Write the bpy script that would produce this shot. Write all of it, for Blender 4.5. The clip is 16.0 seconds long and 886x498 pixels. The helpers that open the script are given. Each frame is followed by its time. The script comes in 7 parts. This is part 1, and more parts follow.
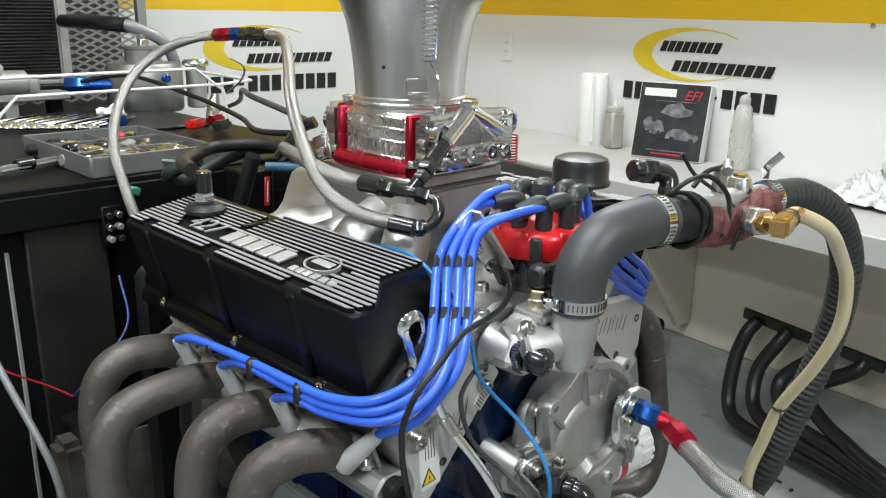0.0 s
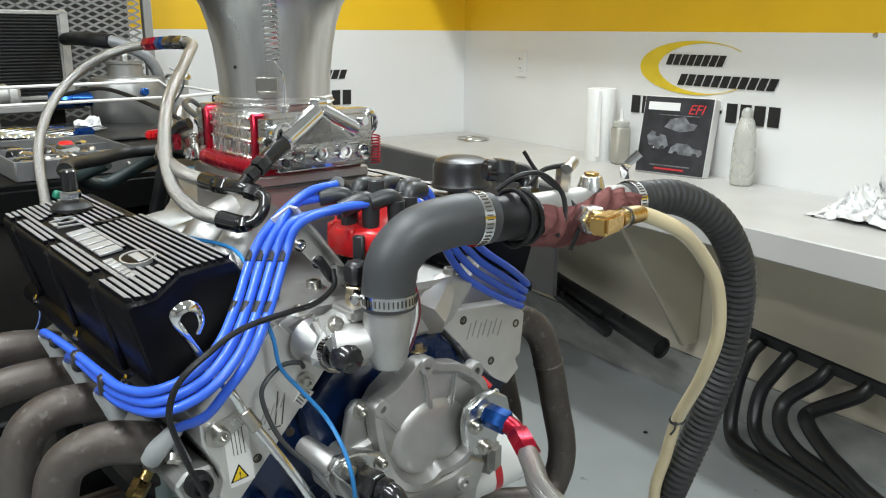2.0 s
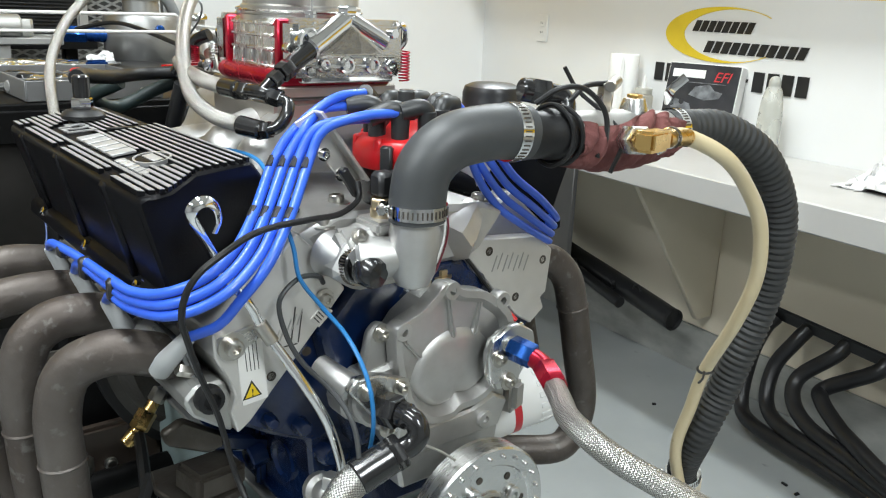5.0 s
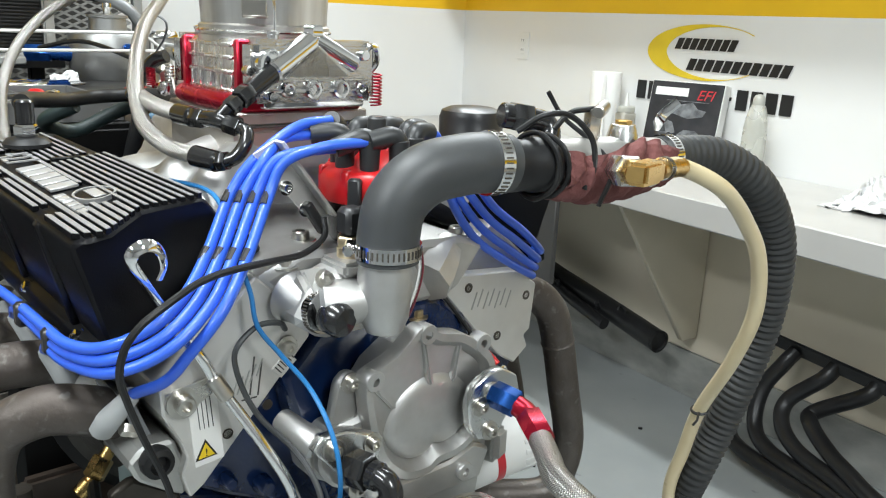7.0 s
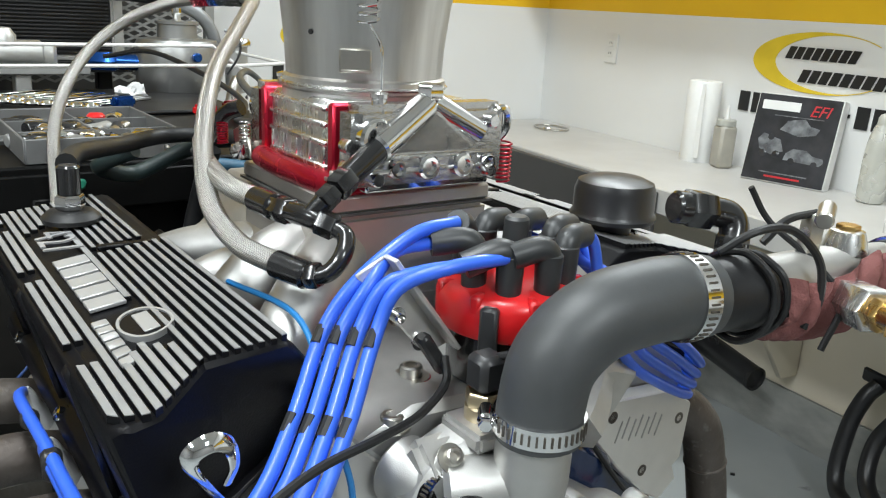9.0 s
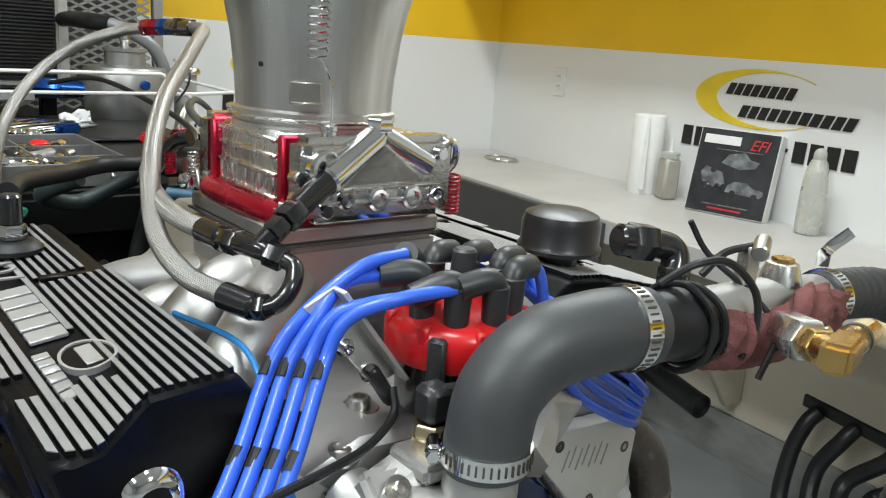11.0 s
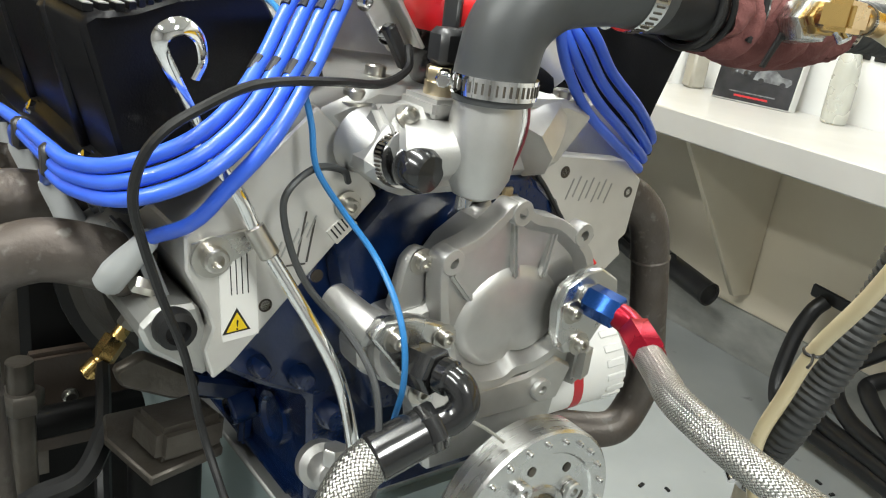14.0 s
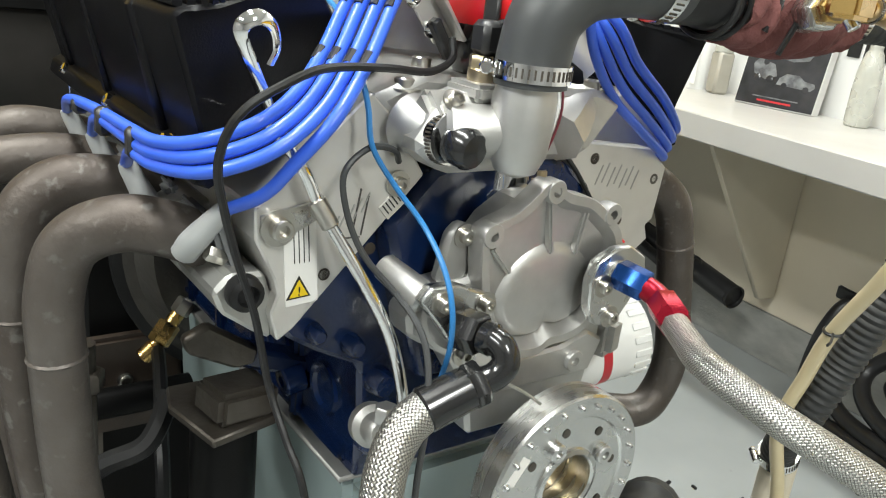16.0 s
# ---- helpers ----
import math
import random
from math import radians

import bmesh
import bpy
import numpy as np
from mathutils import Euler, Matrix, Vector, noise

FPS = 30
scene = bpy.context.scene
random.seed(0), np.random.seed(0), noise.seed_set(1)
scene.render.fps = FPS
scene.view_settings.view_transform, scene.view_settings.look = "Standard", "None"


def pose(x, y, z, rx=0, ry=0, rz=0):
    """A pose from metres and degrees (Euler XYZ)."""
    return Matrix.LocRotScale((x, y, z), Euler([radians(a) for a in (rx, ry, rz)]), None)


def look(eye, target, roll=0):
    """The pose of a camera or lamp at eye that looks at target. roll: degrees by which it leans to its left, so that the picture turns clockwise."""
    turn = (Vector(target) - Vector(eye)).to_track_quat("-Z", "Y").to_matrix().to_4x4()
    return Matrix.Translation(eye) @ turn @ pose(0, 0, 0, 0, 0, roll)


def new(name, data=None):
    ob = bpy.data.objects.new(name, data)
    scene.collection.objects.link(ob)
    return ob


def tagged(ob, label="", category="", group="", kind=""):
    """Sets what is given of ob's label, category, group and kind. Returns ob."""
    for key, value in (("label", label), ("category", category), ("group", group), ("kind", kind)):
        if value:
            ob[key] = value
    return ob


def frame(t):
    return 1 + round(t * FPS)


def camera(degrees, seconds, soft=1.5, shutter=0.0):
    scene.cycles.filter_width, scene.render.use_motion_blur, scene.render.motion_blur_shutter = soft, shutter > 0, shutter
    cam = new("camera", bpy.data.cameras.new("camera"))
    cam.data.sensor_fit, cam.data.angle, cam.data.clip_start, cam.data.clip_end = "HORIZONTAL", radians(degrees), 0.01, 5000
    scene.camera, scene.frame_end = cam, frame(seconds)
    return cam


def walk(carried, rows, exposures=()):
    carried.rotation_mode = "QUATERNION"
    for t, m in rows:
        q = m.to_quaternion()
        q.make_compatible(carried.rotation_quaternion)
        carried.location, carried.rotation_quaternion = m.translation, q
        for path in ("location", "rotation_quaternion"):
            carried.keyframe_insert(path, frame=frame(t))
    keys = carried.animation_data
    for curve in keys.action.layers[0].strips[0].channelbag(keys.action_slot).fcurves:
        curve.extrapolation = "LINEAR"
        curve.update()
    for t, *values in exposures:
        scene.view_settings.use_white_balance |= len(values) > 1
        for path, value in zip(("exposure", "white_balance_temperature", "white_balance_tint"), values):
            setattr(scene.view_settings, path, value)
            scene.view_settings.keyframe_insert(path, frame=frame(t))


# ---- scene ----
cam = camera(57.0, 16.0, soft=1.15)
PATH = [
    (0.0, (0.0351, 0.0694, 1.3806), (1.2324, 1.5677, 0.8136), 1.00),
    (0.5, (0.0816, 0.0250, 1.3996), (1.2477, 1.5622, 0.8733), 1.02),
    (1.0, (0.1694, -0.0372, 1.3895), (1.2979, 1.5314, 0.8739), 0.79),
    (1.5, (0.2251, -0.0693, 1.3800), (1.3357, 1.5126, 0.8661), 0.33),
    (2.0, (0.2318, -0.0726, 1.3572), (1.3075, 1.5320, 0.8393), 0.30),
    (2.5, (0.2316, -0.0653, 1.3285), (1.2816, 1.5485, 0.7873), 0.56),
    (3.0, (0.2315, -0.0603, 1.3117), (1.2673, 1.5555, 0.7493), 0.85),
    (3.5, (0.2296, -0.0490, 1.2971), (1.2594, 1.5671, 0.7248), 1.37),
    (4.0, (0.2291, -0.0425, 1.2893), (1.2655, 1.5659, 0.7072), 2.13),
    (4.2, (0.2280, -0.0403, 1.2862), (1.2714, 1.5633, 0.7032), 2.29),
    (6.5, (0.2572, -0.0235, 1.2910), (1.3314, 1.5758, 0.7542), 2.65),
    (7.0, (0.2740, 0.0188, 1.2906), (1.3701, 1.6047, 0.7582), 2.52),
    (7.5, (0.2910, 0.0892, 1.2929), (1.3885, 1.6771, 0.7693), 2.26),
    (8.0, (0.3228, 0.1414, 1.3262), (1.3500, 1.7782, 0.8106), 2.66),
    (8.5, (0.3351, 0.1985, 1.3430), (1.3236, 1.8500, 0.7993), 2.98),
    (9.0, (0.3291, 0.2284, 1.3396), (1.3001, 1.8816, 0.7704), 3.20),
    (9.2, (0.3269, 0.2310, 1.3442), (1.2946, 1.8866, 0.7761), 3.23),
    (11.3, (0.3283, 0.2204, 1.3425), (1.4480, 1.8048, 0.8565), 4.46),
    (11.5, (0.3360, 0.2180, 1.3269), (1.4831, 1.7786, 0.8285), 4.68),
    (12.0, (0.3352, 0.2055, 1.3099), (1.5034, 1.7485, 0.8055), 4.47),
    (12.5, (0.3228, 0.1883, 1.2862), (1.4808, 1.7333, 0.7646), 4.75),
    (13.0, (0.3069, 0.1751, 1.2368), (1.4174, 1.7279, 0.6404), 6.23),
    (13.5, (0.3054, 0.1632, 1.2081), (1.3643, 1.7254, 0.5462), 7.49),
    (14.0, (0.3074, 0.1496, 1.1842), (1.3326, 1.7297, 0.5116), 7.67),
    (14.5, (0.2974, 0.1423, 1.1680), (1.3203, 1.7245, 0.4969), 7.55),
    (15.0, (0.2904, 0.1324, 1.1603), (1.3170, 1.7096, 0.4833), 7.47),
    (15.5, (0.2702, 0.1200, 1.1545), (1.2664, 1.7172, 0.4788), 7.20),
    (16.0, (0.2667, 0.1056, 1.1732), (1.2459, 1.7240, 0.5237), 6.83),
]
walk(cam, [(t, look(eye, target, roll)) for t, eye, target, roll in PATH], [(0, -0.2, 6500, 10), (2, -0.22, 6500, 10), (3, -0.1, 6500, 10), (4, 0.0, 6500, 10), (7, 0.02, 6500, 10), (9, -0.22, 6500, 10), (11.5, -0.44, 6600, 10), (12.5, -0.36, 6700, 10), (13, -0.14, 6800, 10), (14, 0.24, 7000, 10), (16, 0.26, 7000, 10)])

# ---- world and light ----
world = bpy.data.worlds.new("world")
scene.world = world
world.use_nodes = True
world.node_tree.nodes["Background"].inputs[0].default_value = (0.8, 0.85, 0.9, 1)
world.node_tree.nodes["Background"].inputs[1].default_value = 0.25
scene.view_settings.exposure = 0.0
LAMPS = [(1.74, 1.75, 2.70, 0.12, 1.25, 40), (0.15, 0.80, 2.70, 0.20, 1.25, 40), (-1.4, 0.35, 2.70, 0.30, 1.25, 66), (0.5, -1.5, 2.70, 0.30, 1.25, 62)]

# ---- materials ----
MATS = {}


def mat(name, base, rough=0.5, metal=0.0, second=None, scale=8.0, mix=0.5, bump=0.0, bscale=60.0, coat=0.0, trans=0.0, rvar=0.1, spots=None, stretch=None, spec=0.5):
    """A surface with stains at one scale and grain at another."""
    if name in MATS:
        return MATS[name]
    m = bpy.data.materials.new(name)
    m.use_nodes = True
    nt = m.node_tree
    b = nt.nodes["Principled BSDF"]
    co = nt.nodes.new("ShaderNodeTexCoord")
    vec = co.outputs["Object"]
    if stretch:
        mp = nt.nodes.new("ShaderNodeMapping")
        mp.inputs["Scale"].default_value = stretch
        nt.links.new(vec, mp.inputs[0])
        vec = mp.outputs[0]
    n1 = nt.nodes.new("ShaderNodeTexNoise")
    n1.inputs["Scale"].default_value, n1.inputs["Detail"].default_value = scale, 6
    nt.links.new(vec, n1.inputs["Vector"])
    n2 = nt.nodes.new("ShaderNodeTexNoise")
    n2.inputs["Scale"].default_value, n2.inputs["Detail"].default_value = bscale, 3
    nt.links.new(vec, n2.inputs["Vector"])
    sec = second or tuple(c * 0.8 for c in base)
    ramp = nt.nodes.new("ShaderNodeMapRange")
    ramp.inputs[1].default_value, ramp.inputs[2].default_value = 0.5 - mix / 2, 0.5 + mix / 2
    nt.links.new(n1.outputs[0], ramp.inputs[0])
    mx = nt.nodes.new("ShaderNodeMix")
    mx.data_type = "RGBA"
    mx.inputs[6].default_value, mx.inputs[7].default_value = (*base, 1), (*sec, 1)
    nt.links.new(ramp.outputs[0], mx.inputs[0])
    col = mx.outputs[2]
    if spots:
        n3 = nt.nodes.new("ShaderNodeTexNoise")
        n3.inputs["Scale"].default_value, n3.inputs["Detail"].default_value = spots[1], 8
        nt.links.new(vec, n3.inputs["Vector"])
        r3 = nt.nodes.new("ShaderNodeMapRange")
        r3.inputs[1].default_value, r3.inputs[2].default_value = spots[2], spots[2] + 0.08
        nt.links.new(n3.outputs[0], r3.inputs[0])
        m3 = nt.nodes.new("ShaderNodeMix")
        m3.data_type = "RGBA"
        m3.inputs[7].default_value = (*spots[0], 1)
        nt.links.new(r3.outputs[0], m3.inputs[0])
        nt.links.new(col, m3.inputs[6])
        col = m3.outputs[2]
    nt.links.new(col, b.inputs["Base Color"])
    rr = nt.nodes.new("ShaderNodeMapRange")
    rr.inputs[3].default_value, rr.inputs[4].default_value = max(0.02, rough - rvar), min(1, rough + rvar)
    nt.links.new(n1.outputs[0], rr.inputs[0])
    nt.links.new(rr.outputs[0], b.inputs["Roughness"])
    b.inputs["Metallic"].default_value = metal
    b.inputs["Coat Weight"].default_value = coat
    b.inputs["Specular IOR Level"].default_value = spec
    b.inputs["Transmission Weight"].default_value = trans
    if bump:
        bp = nt.nodes.new("ShaderNodeBump")
        bp.inputs["Strength"].default_value, bp.inputs["Distance"].default_value = bump, 0.002
        nt.links.new(n2.outputs[0], bp.inputs["Height"])
        nt.links.new(bp.outputs[0], b.inputs["Normal"])
    MATS[name] = m
    return m


def braid(name, light, dark, turns, metal=1.0, rough=0.35):
    """Woven strands over a tube, from its u round and v along."""
    m = bpy.data.materials.new(name)
    m.use_nodes = True
    nt = m.node_tree
    b = nt.nodes["Principled BSDF"]
    uv = nt.nodes.new("ShaderNodeUVMap")
    sep = nt.nodes.new("ShaderNodeSeparateXYZ")
    nt.links.new(uv.outputs[0], sep.inputs[0])

    def op(kind, a, c):
        n = nt.nodes.new("ShaderNodeMath")
        n.operation = kind
        for i, v in enumerate((a, c)):
            if isinstance(v, (int, float)):
                n.inputs[i].default_value = v
            else:
                nt.links.new(v, n.inputs[i])
        return n.outputs[0]
    p = op("MULTIPLY", op("ADD", sep.outputs[0], sep.outputs[1]), turns)
    q = op("MULTIPLY", op("SUBTRACT", sep.outputs[0], sep.outputs[1]), turns)
    s1 = op("ABSOLUTE", op("SINE", op("MULTIPLY", p, math.pi), 0), 0)
    s2 = op("ABSOLUTE", op("SINE", op("MULTIPLY", q, math.pi), 0), 0)
    ck = nt.nodes.new("ShaderNodeTexChecker")
    cv = nt.nodes.new("ShaderNodeCombineXYZ")
    nt.links.new(p, cv.inputs[0])
    nt.links.new(q, cv.inputs[1])
    nt.links.new(cv.outputs[0], ck.inputs[0])
    ck.inputs["Scale"].default_value = 1.0
    h = nt.nodes.new("ShaderNodeMix")
    nt.links.new(ck.outputs["Fac"], h.inputs[0])
    nt.links.new(s1, h.inputs[2])
    nt.links.new(s2, h.inputs[3])
    mx = nt.nodes.new("ShaderNodeMix")
    mx.data_type = "RGBA"
    mx.inputs[6].default_value, mx.inputs[7].default_value = (*dark, 1), (*light, 1)
    nt.links.new(h.outputs[0], mx.inputs[0])
    nt.links.new(mx.outputs[2], b.inputs["Base Color"])
    bp = nt.nodes.new("ShaderNodeBump")
    bp.inputs["Strength"].default_value, bp.inputs["Distance"].default_value = 0.6, 0.001
    nt.links.new(h.outputs[0], bp.inputs["Height"])
    nt.links.new(bp.outputs[0], b.inputs["Normal"])
    b.inputs["Metallic"].default_value, b.inputs["Roughness"].default_value = metal, rough
    MATS[name] = m
    return m


# Grey of the unseen closing walls, set low to cut bounced light.
FARW = mat("unseen_wall_grey", (0.38, 0.38, 0.38), 0.6, second=(0.26, 0.26, 0.26), scale=3, bump=0.05)
WALL = mat("wall_white_paint", (0.78, 0.78, 0.765), 0.55, second=(0.74, 0.74, 0.725), scale=2.5, bump=0.06, bscale=90)
YELLOW = mat("yellow_paint", (0.86, 0.53, 0.015), 0.5, second=(0.80, 0.48, 0.012), scale=3, bump=0.05, bscale=90)
FLOORM = mat("grey_floor_paint", (0.36, 0.38, 0.38), 0.32, second=(0.28, 0.30, 0.30), scale=3, bump=0.05, bscale=25, spots=((0.10, 0.10, 0.10), 9, 0.69))
BENCHM = mat("grey_laminate", (0.55, 0.54, 0.52), 0.35, second=(0.49, 0.48, 0.46), scale=5, bump=0.02, bscale=120)
CREAM = mat("cream_panel", (0.66, 0.60, 0.48), 0.5, second=(0.58, 0.52, 0.41), scale=4, bump=0.04)
DARKG = mat("dark_grey_panel", (0.06, 0.058, 0.057), 0.5, second=(0.055, 0.053, 0.05), scale=6, bump=0.03)
CAST = mat("cast_aluminium", (0.58, 0.575, 0.56), 0.46, 0.92, second=(0.47, 0.465, 0.45), scale=24, mix=0.35, bump=0.10, bscale=1100, rvar=0.14)
HEADM = mat("milled_head_aluminium", (0.70, 0.685, 0.655), 0.40, 0.62, second=(0.60, 0.585, 0.555), scale=26, bump=0.06, bscale=1200, rvar=0.08)
WARMC = mat("warm_cast_aluminium", (0.50, 0.475, 0.44), 0.42, 0.8, second=(0.40, 0.375, 0.345), scale=16, bump=0.10, bscale=900)
GRIME = mat("grimy_cast_iron", (0.085, 0.080, 0.072), 0.5, 0.3, second=(0.04, 0.036, 0.032), scale=14, bump=0.3, bscale=160)
BROWNP = mat("brown_oily_plate", (0.075, 0.052, 0.038), 0.42, 0.2, second=(0.035, 0.026, 0.021), scale=10, bump=0.25, bscale=120)
HOSEM = mat("worn_ribbed_rubber", (0.040, 0.041, 0.041), 0.5, second=(0.026, 0.027, 0.027), scale=16, bump=0.10, bscale=220, spec=0.35)
CASTM = mat("dull_cast_aluminium", (0.55, 0.55, 0.53), 0.48, 0.9, second=(0.43, 0.43, 0.41), scale=18, bump=0.13, bscale=380)
MACH = mat("machined_aluminium", (0.72, 0.72, 0.71), 0.27, 1.0, second=(0.62, 0.62, 0.61), scale=22, bump=0.05, bscale=500, stretch=(1, 6, 1))
CHROME = mat("polished_steel", (0.80, 0.80, 0.80), 0.09, 1.0, second=(0.72, 0.72, 0.72), scale=20, rvar=0.04)
STEEL = mat("zinc_steel", (0.60, 0.58, 0.54), 0.3, 1.0, second=(0.45, 0.43, 0.39), scale=40, rvar=0.1)
GOLDZ = mat("yellow_zinc", (0.62, 0.50, 0.30), 0.32, 1.0, second=(0.5, 0.42, 0.3), scale=50)
BRASS = mat("brass", (0.72, 0.48, 0.18), 0.28, 1.0, second=(0.55, 0.36, 0.13), scale=30, bump=0.05)
BLACKP = mat("black_satin_paint", (0.004, 0.004, 0.005), 0.36, second=(0.006, 0.006, 0.007), scale=12, bump=0.10, bscale=700, spec=0.14)
BLACKA = mat("black_anodised", (0.012, 0.012, 0.013), 0.22, 0.2, second=(0.02, 0.02, 0.02), scale=25, coat=0.4)
BLACKC = mat("black_powder_coat", (0.004, 0.004, 0.004), 0.40, second=(0.007, 0.007, 0.007), scale=4, bump=0.06, bscale=300, spots=((0.02, 0.019, 0.018), 11, 0.74), spec=0.10)
RUBBER = mat("black_rubber", (0.010, 0.010, 0.011), 0.45, second=(0.017, 0.017, 0.017), scale=12, bump=0.08, bscale=250, spec=0.3)
RUBBERG = mat("grey_rubber_hose", (0.055, 0.058, 0.060), 0.46, second=(0.036, 0.038, 0.039), scale=22, bump=0.05, bscale=200)
BOOT = mat("grey_boot_rubber", (0.44, 0.45, 0.45), 0.5, second=(0.36, 0.37, 0.37), scale=25, bump=0.05)
BBOOT = mat("black_boot_rubber", (0.020, 0.022, 0.023), 0.4, second=(0.034, 0.035, 0.036), scale=25, bump=0.04)
BLUEW = mat("blue_silicone", (0.035, 0.13, 0.72), 0.38, second=(0.03, 0.11, 0.62), scale=20, bump=0.02, coat=0.15)
BLUET = mat("light_blue_insulation", (0.02, 0.19, 0.48), 0.4, scale=20)
BLUEP = mat("dark_blue_engine_paint", (0.004, 0.016, 0.062), 0.22, second=(0.003, 0.010, 0.042), scale=18, bump=0.5, bscale=70, coat=0.3)
REDC = mat("red_plastic_cap", (0.62, 0.012, 0.015), 0.3, second=(0.52, 0.01, 0.012), scale=16, coat=0.2)
REDA = mat("red_anodised", (0.34, 0.008, 0.026), 0.28, 0.7, second=(0.42, 0.010, 0.030), scale=20)
BLUEA = mat("blue_anodised", (0.015, 0.09, 0.36), 0.25, 0.75, second=(0.012, 0.07, 0.28), scale=20)
EXH = mat("heat_stained_steel", (0.122, 0.108, 0.097), 0.5, 0.5, second=(0.060, 0.046, 0.038), scale=12, mix=0.42, bump=0.35, bscale=170, rvar=0.16, spots=((0.145, 0.135, 0.122), 70, 0.60))
EXHG = mat("grey_coated_steel", (0.26, 0.27, 0.275), 0.5, 0.5, second=(0.2, 0.205, 0.21), scale=14, bump=0.12, bscale=260)
BLACKH = mat("black_header_paint", (0.007, 0.007, 0.008), 0.38, second=(0.018, 0.018, 0.019), scale=10, bump=0.08, bscale=200)
WHITEP = mat("white_plastic", (0.78, 0.78, 0.76), 0.4, second=(0.72, 0.72, 0.70), scale=10)
PAPER = mat("white_paper", (0.82, 0.82, 0.80), 0.85, second=(0.77, 0.77, 0.75), scale=30, bump=0.15, bscale=260)
CLOTH = mat("white_cotton_rag", (0.78, 0.78, 0.77), 0.9, second=(0.68, 0.68, 0.68), scale=14, bump=0.4, bscale=500)
REDRAG = mat("maroon_shop_rag", (0.20, 0.072, 0.066), 0.92, second=(0.125, 0.045, 0.042), scale=28, bump=0.5, bscale=600)
TUBEC = mat("yellowed_clear_tube", (0.66, 0.56, 0.36), 0.3, second=(0.58, 0.48, 0.29), scale=12, coat=0.3)
BOTTLE = mat("cloudy_plastic_bottle", (0.76, 0.76, 0.70), 0.28, second=(0.62, 0.62, 0.56), scale=14, trans=0.45)
OILYP = mat("oily_plastic_bottle", (0.44, 0.42, 0.36), 0.4, second=(0.56, 0.53, 0.46), scale=22, trans=0.25)
SILG = mat("bare_fin_aluminium", (0.40, 0.40, 0.40), 0.5, 0.6, second=(0.31, 0.31, 0.31), scale=30, bump=0.03, bscale=400)
SILT = mat("bright_raised_lettering", (0.52, 0.52, 0.52), 0.42, 0.6, second=(0.46, 0.46, 0.46), scale=30)
INK = mat("black_ink", (0.012, 0.012, 0.012), 0.5)
YINK = mat("yellow_ink", (0.85, 0.62, 0.03), 0.5)
MAROONW = mat("maroon_insulation", (0.16, 0.02, 0.03), 0.4)
REDINK = mat("red_ink", (0.55, 0.02, 0.03), 0.4)
LABELW = mat("white_label", (0.80, 0.79, 0.76), 0.45, second=(0.74, 0.73, 0.7), scale=20)
WARNY = mat("warning_yellow", (0.85, 0.60, 0.02), 0.45)
GLOSSK = mat("glossy_dark_print", (0.022, 0.022, 0.024), 0.2, second=(0.05, 0.05, 0.055), scale=14, coat=0.4)
PRINTG = mat("grey_print", (0.22, 0.23, 0.24), 0.25, second=(0.06, 0.06, 0.065), scale=30, mix=0.3)
PLASTK = mat("black_plastic", (0.012, 0.012, 0.013), 0.35, second=(0.028, 0.028, 0.029), scale=20, bump=0.04, bscale=300)
GREYS = mat("grey_painted_steel", (0.30, 0.30, 0.29), 0.42, 0.3, second=(0.24, 0.24, 0.23), scale=9, bump=0.08, bscale=160)
RUSTY = mat("worn_bare_steel", (0.13, 0.12, 0.105), 0.42, 0.5, second=(0.045, 0.034, 0.025), scale=18, bump=0.3, bscale=130)
FINK = mat("black_radiator_fins", (0.018, 0.018, 0.019), 0.45, 0.2, second=(0.03, 0.03, 0.03), scale=30)
GREENC = mat("green_connector", (0.02, 0.22, 0.14), 0.4)
PLATE = mat("galvanised_tread", (0.50, 0.50, 0.47), 0.45, 0.35, second=(0.33, 0.33, 0.31), scale=10, bump=0.5, bscale=70, stretch=(1, 1, 2))
BRAID = braid("braided_stainless", (0.56, 0.55, 0.52), (0.06, 0.058, 0.054), 26, rough=0.34)
BRAIDT = braid("braided_stainless_coarse", (0.62, 0.605, 0.57), (0.07, 0.066, 0.06), 28, rough=0.34)
LAMPM = bpy.data.materials.new("lamp_diffuser")
LAMPM.use_nodes = True
LAMPM.node_tree.nodes["Principled BSDF"].inputs["Emission Color"].default_value = (1, 0.98, 0.94, 1)
LAMPM.node_tree.nodes["Principled BSDF"].inputs["Emission Strength"].default_value = 4.0

# ---- builders ----
E = pose(0.69, 0.60, 0, 0, 0, 6)
ID = Matrix.Identity(4)
BASE = {}


def finish(me, m, angle=41):
    me.materials.append(m)
    me.shade_smooth()
    me.set_sharp_from_angle(angle=radians(angle))


def thing(name, label, category, base=(0, 0, 0), F=E, group="", kind=""):
    ob = new(name)
    ob.empty_display_size = 0.05
    ob.matrix_basis = F @ Matrix.Translation(base)
    BASE[ob.name] = Matrix.Translation(base).inverted()
    return tagged(ob, label, category, group, kind)


def part(name, bm, m, parent, label=""):
    me = bpy.data.meshes.new(name)
    bmesh.ops.transform(bm, matrix=BASE[parent.name], verts=bm.verts)
    bm.to_mesh(me)
    bm.free()
    finish(me, m)
    ob = new(name, me)
    ob.parent = parent
    BASE[ob.name] = BASE[parent.name]
    return tagged(ob, label)


def shared(name, bm, m):
    me = bpy.data.meshes.new(name)
    bm.to_mesh(me)
    bm.free()
    finish(me, m)
    return me


def place(name, me, parent, M, label=""):
    ob = new(name, me)
    ob.parent = parent
    ob.matrix_basis = BASE[parent.name] @ M
    return tagged(ob, label)


